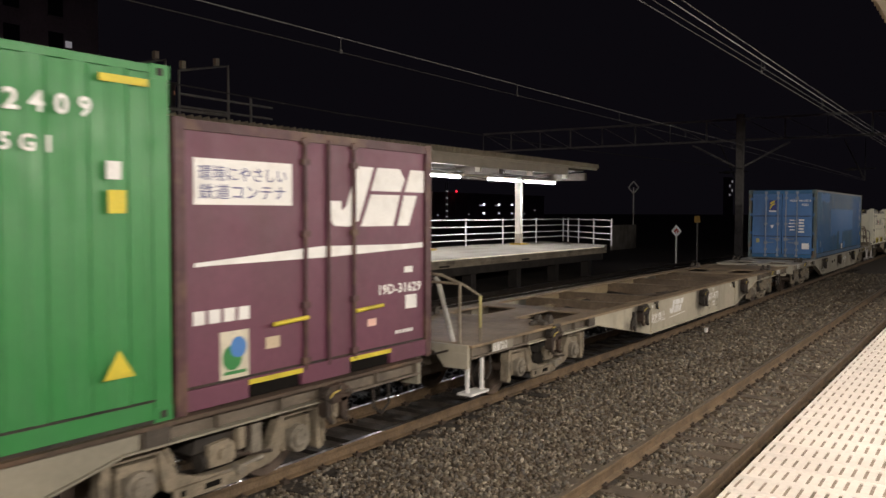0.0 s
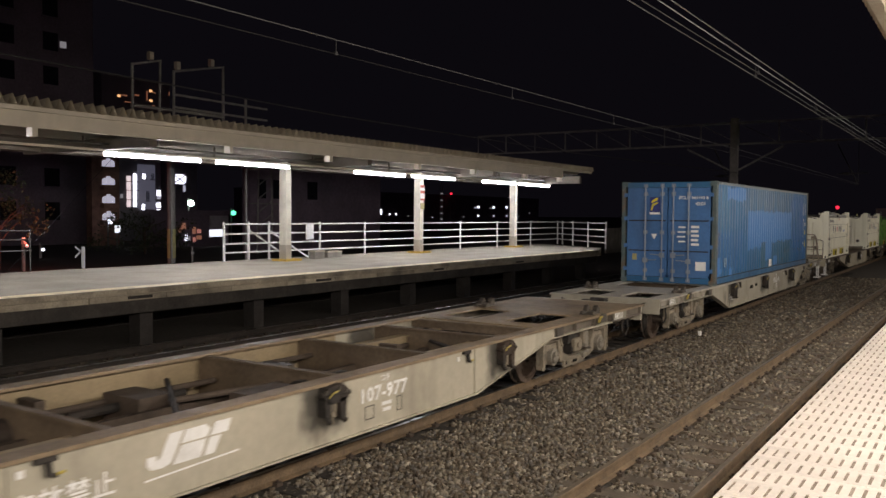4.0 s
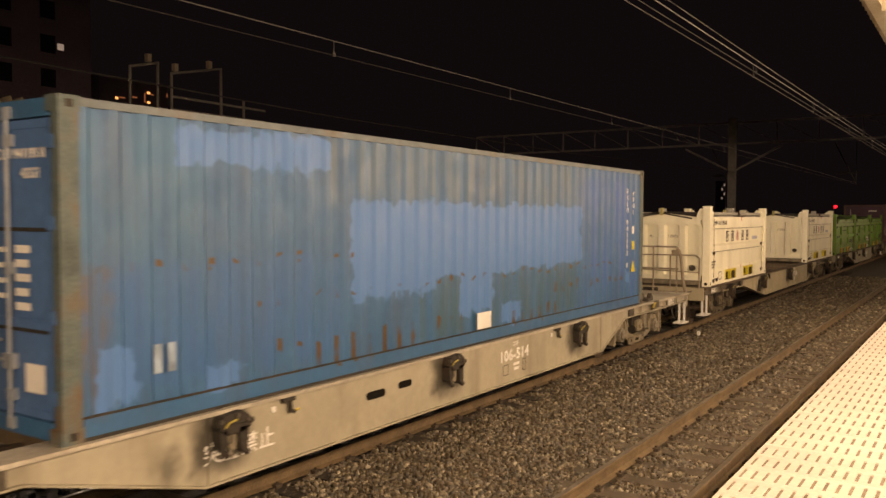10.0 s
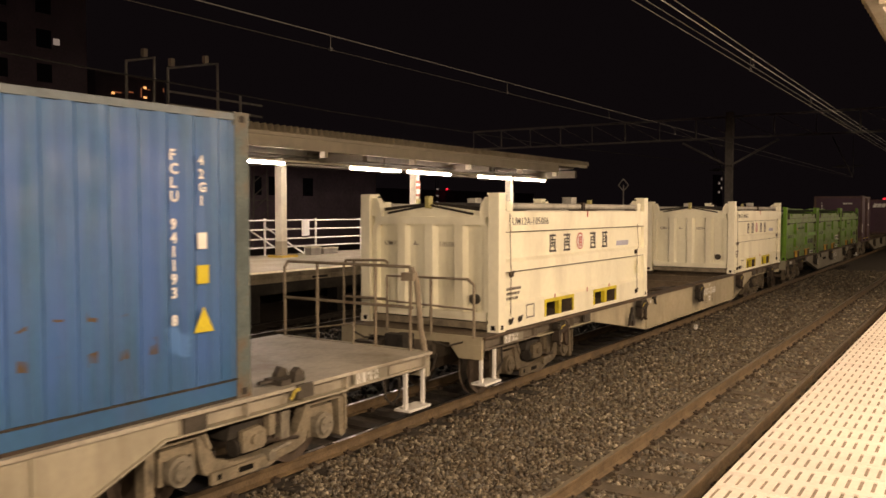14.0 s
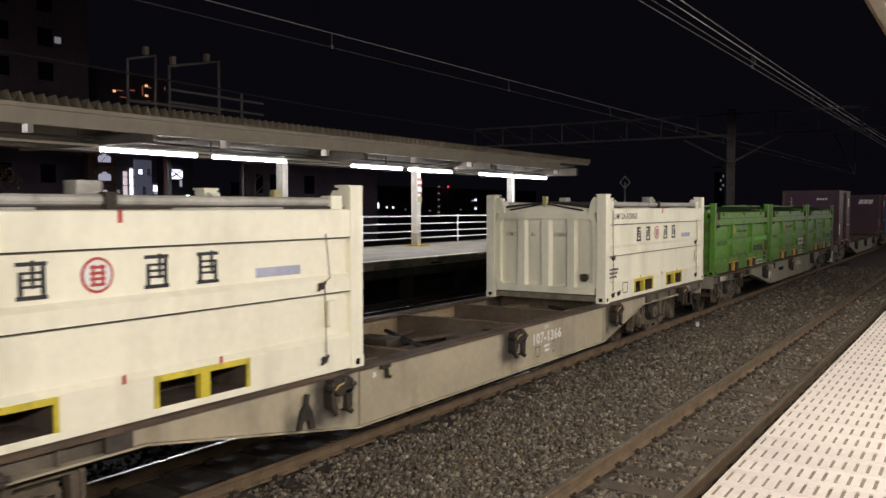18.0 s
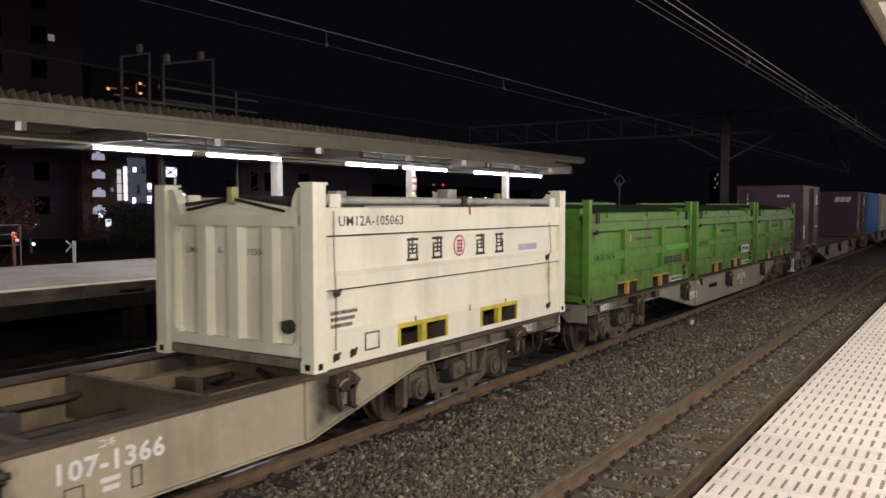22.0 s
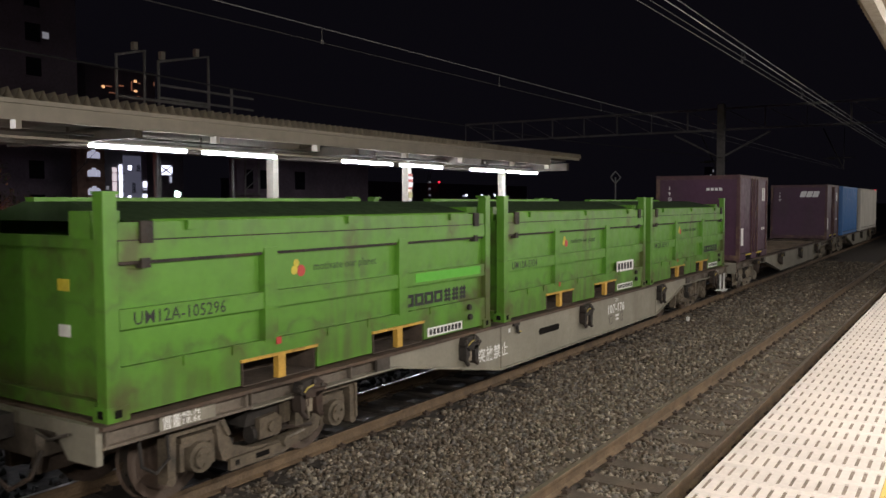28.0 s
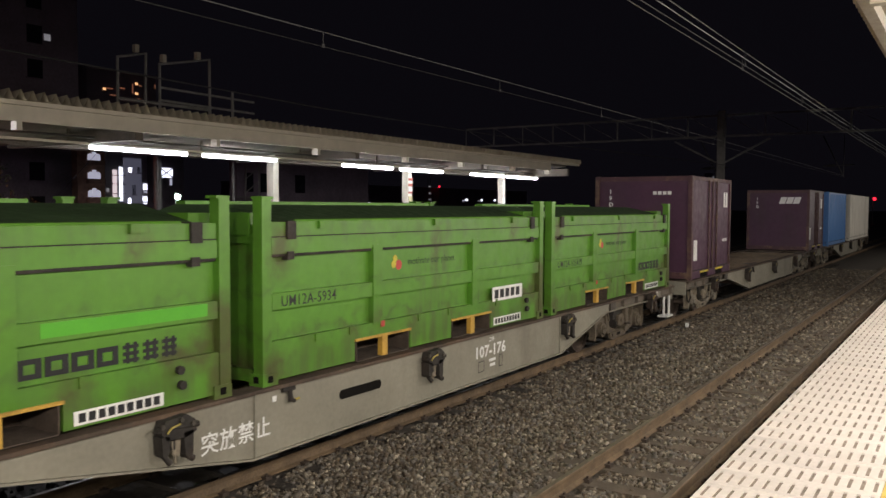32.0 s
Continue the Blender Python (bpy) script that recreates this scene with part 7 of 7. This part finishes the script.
    building("long dark far row of houses with scattered lights", 150, 300, 152, 12, 9.0, M_WALL_DARK,
             [(a - w, a + w, z - h, z + h, m) for a, z, w, h, m in (
                 (180.1, 2.7, 0.45, 0.3, M_GLOW_WHITE), (182.6, 2.8, 0.6, 0.22, M_GLOW_LAV), (192.4, 2.8, 0.3, 0.3, M_GLOW_WHITE), (196.5, 3.4, 0.5, 0.8, M_GLOW_WHITE), (200.9, 2.8, 0.3, 0.25, M_GLOW_WHITE), (204.1, 2.8, 0.4, 0.25, M_GLOW_WHITE),
                 (253.0, 5.5, 0.7, 0.35, M_GLOW_WHITE), (251.2, 5.2, 1.0, 0.18, M_GLOW_LAV), (263.8, 5.5, 0.6, 0.35, M_GLOW_WHITE), (262.0, 5.2, 1.1, 0.18, M_GLOW_DIM), (273.6, 5.6, 0.6, 0.35, M_GLOW_WHITE), (253.0, 2.4, 0.6, 0.3, M_GLOW_WHITE), (263.9, 2.4, 0.7, 0.3, M_GLOW_LAV), (273.6, 2.4, 0.6, 0.3, M_GLOW_LAV),
                 (210.5, 2.2, 0.3, 0.2, M_GLOW_DIM), (214.0, 4.0, 0.3, 0.2, M_GLOW_DIM), (224.0, 1.8, 0.3, 0.2, M_GLOW_LAV), (243.0, 2.0, 0.4, 0.2, M_GLOW_DIM), (283.0, 2.2, 0.4, 0.2, M_GLOW_DIM), (292.0, 3.6, 0.4, 0.2, M_GLOW_DIM), (161.4, 3.3, 0.5, 0.3, M_GLOW_WHITE), (170.2, 2.4, 0.4, 0.2, M_GLOW_DIM))])
    mast = thing("lattice_mast", "far slim mast with a row of dim lights", "mast", at=(165.8, 110.0, -0.3))
    for dx in (-0.5, 0.5):
        bm = bmesh.new()
        rod(bm, (dx, 0, 0), (dx, 0, 10.5), 0.08, 5)
        part("leg", bm, M_GANTRY, mast)
    for z in (1.8, 3.2, 4.8, 6.3, 7.9):
        boxes("dim_light", [(-0.42, 0.42, -0.2, -0.1, z, z + 0.3)], M_GLOW_DIM, mast)
    building("dark tower far up the line with small lit windows", 564, 577, 150, 3, 26, M_WALL_DARK,
             [(567 + 6 * (k % 2), 570 + 6 * (k % 2), 14 + 3 * k, 15.6 + 3 * k, M_GLOW_DIM) for k in range(4)])
    lit("street_lamp", "bright greenish white street lamp", "street lamp", 49.8, 60, 3.6, 0.34, M_GLOW_LAMP)
    lit("railway_signal", "railway signal showing green", "signal", 54.8, 60, 2.75, 0.28, M_GLOW_GREEN)
    lit("red_signal", "railway signal showing red", "signal", 232.1, 150, 9.7, 0.42, M_GLOW_RED)
    # These two lenses are enlarged to take in the glare round each light.
    lit("red_signal", "railway signal showing red far up the line", "signal", 190, 26.83, 4.79, 0.42, M_GLOW_RED)
    lit("red_signal", "railway signal showing red beside the train track", "signal", 190, 17.22, 4.85, 0.42, M_GLOW_RED)
    shop = building("low shop with warm lit windows and a white sign band", 46.2, 52.4, 58.0, 3.0, 2.6, M_WALL_DARK, [
        (46.68, 47.05, 1.05, 1.42, M_GLOW_WARM), (47.1, 47.55, 1.3, 1.85, M_GLOW_WARM), (47.45, 47.7, 0.3, 0.85, M_GLOW_WHITE), (47.75, 48.0, 0.3, 0.7, M_GLOW_DIM),
        (48.25, 48.6, 0.9, 1.5, M_GLOW_WARM), (48.7, 49.25, 0.4, 0.75, M_GLOW_WARM), (48.3, 48.6, 0.2, 0.6, M_GLOW_PINK), (48.75, 49.2, 0.95, 1.3, M_GLOW_PINK), (50.15, 51.9, 0.62, 1.25, M_GLOW_SIGN)])
    boxes("fascia_board", [(50.16, 52.2, 57.8, 57.96, 1.33, 2.5)], M_WALL_PALE, shop, "pale fascia board")
    s = thing("lit_sign", "small square lit sign on a thin post", "sign", "", at=(42.25, 60.0, -0.3))
    boxes("sign_face", [(-0.25, 0.25, -0.06, 0.0, 1.36, 1.94)], M_GLOW_SIGN, s)
    boxes("post", [(-0.05, 0.05, 0.0, 0.08, 0.0, 1.9)], M_GANTRY, s)
    s = thing("lever_sign", "white post with two slanted arms beside the tracks", "sign", "lineside signs", at=(19.55, 30.0, -0.3))
    boxes("post", [(-0.05, 0.09, -0.03, 0.03, 0.0, 1.66)], M_WHITEPAINT, s, "", 0.008)
    for z0, z1 in ((1.22, 1.46), (1.62, 1.40)):
        bm = bmesh.new()
        prism(bm, [(-0.32, z0), (-0.05, z1), (-0.05, z1 + 0.09), (-0.32, z0 + 0.08)], -0.02, 0.02)
        part("arm", bm, M_WHITEPAINT, s)
    s = thing("marker_stake", "thin pale stake with a cross piece", "marker", "lineside signs", at=(24.95, 30.0, -0.3))
    boxes("stake", [(-0.03, 0.03, -0.03, 0.03, 0.0, 1.55)], M_GANTRY, s)
    boxes("cross_piece", [(-0.09, 0.09, -0.04, -0.03, 1.18, 1.26)], M_GANTRY, s)
    r = thing("stair_railing", "grey tubular railing beyond the platform", "railing", "", at=(0, 25.0, 0))
    for z in (2.14, 1.86, 1.52):
        tube(r, [(11.0, 0, z), (14.55, 0, z)], "rail", M_GANTRY, 0.018)
    for x in (11.6, 13.0, 14.5):
        tube(r, [(x, 0, -0.3), (x, 0, 2.16)], "post", M_GANTRY, 0.022)
    tube(r, [(13.9, 0.2, 0.9), (17.6, 0.2, 4.6)], "stay", M_PANE_DARK, 0.007)
    leafy("bush", "dark leafy bush before the shops", 37.4, 50.0, 4.2, 1.9, 3.3, 1400, 0.20, 5)
    leafy("bush", "low dark shrub beside the brick block", 41.0, 52.0, 2.4, 1.4, 2.0, 700, 0.18, 6)
    leafy("tree", "tree lit red by a lamp under it", 21.6, 40.0, 2.3, 1.6, 5.4, 1500, 0.17, 7, 1.3)
    lamp = bpy.data.lights.new("garden_lamp_light", "POINT")
    lamp.energy, lamp.color, lamp.shadow_soft_size = 140, (1.0, 0.17, 0.12), 0.15
    ob = new("garden_lamp_light", lamp)
    ob.location = (22.0, 37.9, 1.7)
    lit("garden_lamp", "small red garden lamp", "lamp", 22.0, 38.2, 1.1, 0.10, M_GLOW_PINK)
    lit("path_lamp", "small white lamp low beside a path", "lamp", 29.85, 50.0, 0.34, 0.12, M_GLOW_WHITE)
    # signal frames behind the far roof
    f = thing("signal_gantry", "thin steel frames with small boxes on top", "gantry", at=(0, 30, 0))
    for pts in (((21.9, 6.9), (21.9, 8.9), (23.3, 9.25), (23.25, 6.9)), ((24.0, 7.0), (24.0, 8.9), (26.8, 9.5), (26.8, 6.9))):
        bm = bmesh.new()
        path_rod(bm, [(x, 0, z) for x, z in pts], 0.07, 6)
        part("frame", bm, M_GANTRY, f)
    for x, z in ((22.8, 9.22), (24.2, 9.02), (26.1, 9.42)):
        boxes("insulator", [(x - 0.10, x + 0.10, -0.1, 0.1, z, z + 0.32)], M_CREAM, f, "", 0.02)
    bm = bmesh.new()
    for z in (7.9, 7.35):
        rod(bm, (24.0, 0, z), (29.6, 0, z - 0.05), 0.05, 6)
    rod(bm, (28.2, 0, 8.2), (28.2, 0, -0.3), 0.07, 6)
    rod(bm, (23.83, 0, 6.95), (23.83, 0, -0.3), 0.05, 8)
    rod(bm, (21.9, 0, 7.2), (26.8, 0, 7.2), 0.07, 6)
    part("mast", bm, M_GANTRY, f)
    # lattice mast beside the far platform
    m = thing("lattice_mast", "dark lattice mast with a small platform", "mast", at=(44.2, 45.0, -0.3))
    for dx in (-0.8, 0.8):
        bm = bmesh.new()
        rod(bm, (dx, 0, 0), (dx * 0.8, 0, 6.4), 0.07, 6)
        part("leg", bm, M_GANTRY, m)
    bm = bmesh.new()
    for k in range(6):
        rod(bm, (-0.78, 0, k), (0.74, 0, k + 1.0), 0.04, 5)
    part("lattice", bm, M_GANTRY, m)
    boxes("working_platform", [(-1.9, 1.3, -0.3, 0.3, 3.7, 3.78)], M_GANTRY, m)
    pole = thing("utility_pole", "grey pole with a yellow guard at its foot", "pole", at=(27.8, 35.0, -0.3))
    bm = bmesh.new()
    rod(bm, (0, 0, 0), (0, 0, 6.0), 0.2, 12)
    part("shaft", bm, M_GANTRY, pole)
    bm = bmesh.new()
    rod(bm, (0, 0, 0.7), (0, 0, 2.2), 0.215, 12)
    part("guard", bm, M_LATCH, pole, "faded yellow guard")
    tagged(boxes("end_screen", [(61.0, 66.2, 25.0, 25.15, -0.3, 1.75)], M_CONC), "pale concrete screen wall beyond the platform end", "wall")


distance()
# ---- the place ----
track(Y_NEAR, "empty track of rusty rails on concrete sleepers", range(-6, 110), M_RAILDULL)
# Sleepers here and rail sides below are coloured dark for the train's shade.
track(Y_TRAIN, "track of rusty rails under the freight train", range(-6, 80), M_RAILTOP, bed=M_SLEEPER_SHADE)
track(Y_FAR, "track with polished rails before the far platform", range(0, 50), M_RAILTOP, web=M_RAIL_SHADE)
stones("ballast", 2.6, 13.0, EDGE_NEAR - 0.1, 6.6, 1250, 0.047)
stones("ballast", 13.0, 24.0, EDGE_NEAR - 0.1, 6.6, 760, 0.055)
stones("ballast", 24.0, 44.0, EDGE_NEAR - 0.1, 6.6, 300, 0.076)
stones("ballast", 2.6, 30.0, 7.3, 13.4, 45, 0.09, M_STONE_SHADE)
stones("ballast", -20.0, 2.6, EDGE_NEAR - 0.1, 6.6, 150, 0.085)
near_platform()
near_canopy()
far_platform()
far_canopy()
# The first two tubes are added out of view to brighten the deck.
for a, b in ((3.3, 6.2), (6.7, 9.3), (12.69, 15.67), (16.28, 19.18), (22.47, 25.37), (25.88, 28.84), (31.16, 34.09), (34.53, 37.6)):
    far_lamp(a, b)
M_TUBE_NEAR = glowing("lit_near_tube", (1.0, 0.93, 0.86), 12.0)
for k in (*range(9), 11, 13, 15):
    lf = thing("fluorescent_lamp", "lit tube fitting under the near roof", "lamp", "near roof lamps", at=(-13.0 + 5.0 * k, -1.3, 4.40))
    boxes("fitting", [(-0.65, 0.65, -0.06, 0.06, 0.0, 0.08)], M_WHITEPAINT, lf, "", 0.01)
    bm = bmesh.new()
    rod(bm, (-0.6, 0, -0.03), (0.6, 0, -0.03), 0.018, 8)
    part("tube", bm, M_TUBE_NEAR, lf, "glowing white tube")
    boxes("hanger", [(-0.02, 0.02, -0.02, 0.02, 0.08, 0.46)], M_WHITEPAINT, lf)
fence()
catenary(Y_TRAIN, 4.71, 4.89, 4.55, -0.10, upper=M_WIRE_MID)
catenary(Y_NEAR, 4.75, 4.925, 4.9, 0.25, first=12.6, upper=M_WIRE_BRIGHT)
catenary(Y_NEAR + 0.03, 4.85, 5.04, 4.9, 0.25, first=12.9, upper=M_WIRE_BRIGHT)
wire("feeder_wire", [(-10, Y_FAR, 5.5), (8, Y_FAR, 5.36), (16, Y_FAR, 5.21), (30, Y_FAR, 5.2), (56.4, Y_FAR, 5.6)], 0.016, "overhead wire over the platform track")
gantry()
marker("marker_post", "small red and white diamond marker on a pole", 44.7, 14.6, 2.02, "diamond", M_WHITEPAINT)
marker("signal_box", "thin post with a small orange box", 47.8, 14.4, 2.72, "box", M_ORANGE)
marker("diamond_sign", "white outlined diamond sign on a pole", 67.3, 25.7, 5.15, "outline", M_WHITEPAINT)
boxes_stone = boxes("kilometre_stone", [(20.15, 20.24, 5.80, 5.86, -0.24, -0.07)], M_WHITEPAINT, None, "", 0.01)
tagged(boxes_stone, "small white marker stone standing in the ballast", "marker stone")

# ---- the train ----
MOVING = []                      # things with their places along the train


def ride(ob, u, z=0.0):
    ob.location = (u + RUN[0], Y_TRAIN, z)
    MOVING.append((ob, u, z))
    return ob


w107 = wagon(3.15, (5.75, 5.35), M_SILL_B, "long grey flat container wagon, dusty and rust-streaked", HOLES_A, HOLES_B[:2], bogies=(-7.2, 6.75), plate=M_DECK_GREY, end_locks=(-7.5,), locks=(-3.67, 0.22, 3.85), hooks=(-2.83, 2.9))
wagon_b = ride(w107, U_WAGON["b"])
others = {"f": ride(wagon(3.43, (5.95, 5.40), M_GREY_DARK, "grey flat wagon under a maroon container", HOLES_A, HOLES_B, steps=0), U_WAGON["f"])}
others["d"] = ride(wagon(3.43, (6.12, 5.40), M_SILL_D, "grey flat wagon carrying two ivory containers at its ends", HOLES_A, HOLES_B, bogies=(-7.85, 6.6), steel=M_BOGIE_DARK), U_WAGON["d"])
others.update({k: ride(copy_thing(others["f"], pose(0, 0, 0)), U_WAGON[k]) for k in "ag"})
wagon_e = ride(wagon(3.43, (5.95, 5.40), M_GREY_DARK, "long dark grey flat wagon carrying three green containers", HOLES_A, HOLES_B, steps=1, locks=(-4.36, -0.44, 3.6), steel=M_BOGIE_DARK), U_WAGON["e"])
wagon_c = ride(wagon(4.40, (6.02, 5.5), M_SILL_C, "grey flat wagon under the blue container", [(5.5, 6.9, -0.92, 0.92), (8.3, 9.52, -0.90, -0.22), (8.3, 9.52, 0.22, 0.90)], [], steps=1, locks=(-4.15, -0.50, 3.38), bogies=(-7.45, 6.72), end_locks=(), hooks=(-3.38, 2.6), plate=M_DECK_PALE, channel=M_GREY), U_WAGON["c"])
tagged(wagon_b, "empty long grey flat wagon with an open frame")
tagged(others["a"], "grey flat wagon under a tall green container")
for k in "fg":
    tagged(others[k], "grey flat wagon under maroon and blue containers")
railing_low(wagon_b)
railing_front(others["d"])
railing_rear(wagon_c)
wagon_marks(wagon_b, "107-977", 1.19, words=-3.12)
wagon_marks(others["d"], "107-1366", 1.15)
wagon_marks(wagon_e, "107-176", 1.15, words=-4.04)
wagon_marks(wagon_c, "106-514", 1.25, words=-4.42)
slanted_marks(wagon_b, -1.98, 0.63, 0.80, 0.27, -1.239)
bm = bmesh.new()
prism(bm, [(-2.0, 0.55), (-1.0, 0.585), (-1.0, 0.60), (-2.0, 0.565)], -1.243, -1.240)
part("owner_stripe", bm, M_MARK, wagon_b, "thin white stripe")
for w, x in ((wagon_b, 0.0), (others["d"], -0.16)):
    bm = bmesh.new()
    prism(bm, [(x - 4.23, 0.54), (x - 4.17, 0.54), (x - 4.15, 0.62), (x - 4.07, 0.62), (x - 4.05, 0.52), (x - 3.98, 0.52), (x - 4.02, 0.70), (x - 4.09, 0.80), (x - 4.17, 0.72)], -1.28, -1.238)
    rod(bm, (x - 4.11, -1.27, 0.78), (x - 4.09, -1.27, 0.88), 0.03, 7)
    part("brake_release", bm, M_BLACK, w, "greasy black release handle", 0.01)
for s in (-1, 1):
    for x in (-7.4, 7.3):
        deck_lock(wagon_b, x, s)
    for x in (-8.0, 7.1):
        deck_lock(wagon_c, x, s)
slot_hole(wagon_c, -2.17, -1.83, 0.70, 0.79)
slot_hole(wagon_c, -1.58, -1.32, 0.73, 0.81)
slot_hole(wagon_e, -2.16, -1.42, 0.68, 0.78)

ride(long_green(), -35.02, DECK)
ride(twelve_foot("maroon twelve-foot container with white shapes and an eco board", M_PURPLE, "slogan"), -28.92, DECK)
ride(blue_forty(), 0.0, DECK)
ride(white_box("ivory low container with black blocks on a grey wagon", "UM12A-105066"), 16.84, DECK)
ride(white_box("ivory low container with yellow fork pockets near the wagon's rear", "UM12A-105063"), 29.74, DECK)
ride(green_box("stained lime green low container with a bright repainted band", "UM12A-105296", fresh=True), 36.78, DECK)
ride(green_box("lime green low container with a white owner plate", "UM12A-5934", plate=True), 43.24, DECK)
ride(green_box("lime green low container next to a maroon one", "UM12A-105419"), 49.60, DECK)
ride(twelve_foot("dark maroon twelve-foot container with white marks", M_PURPLE_TAIL, "block"), 57.35, DECK)
ride(twelve_foot("dark maroon twelve-foot container with slanted white shapes", M_PURPLE_TAIL, "slant"), 74.0, DECK)
ride(steel_box("plain bright blue container near the train's tail", 6.058, 2.5, M_BLUE_NEW, M_BLUE_NEW, doors=False), 79.3, DECK)
ride(steel_box("dirty white ribbed container at the train's tail", 9.125, 2.5, M_OFFWHITE, M_OFFWHITE, doors=False), 87.2, DECK)


def motions():
    """The train rolls by, slowing down; its wheels turn with it."""
    rows = [(float(t), RUN[t]) for t in range(33)]
    steps = [k * 0.15 for k in range(214)] + [32.0]
    for ob, u, z in MOVING:
        walk(ob, [(t, pose(u + s, Y_TRAIN, z)) for t, s in rows])
        if u < 60:
            for part_ob in ob.children_recursive:
                if part_ob.name.startswith("wheelset"):
                    x = part_ob.location.x
                    walk(part_ob, [(t, pose(x, 0, WHEEL, 0, math.degrees((run(t) - RUN[0]) / WHEEL), 0)) for t in steps])


motions()
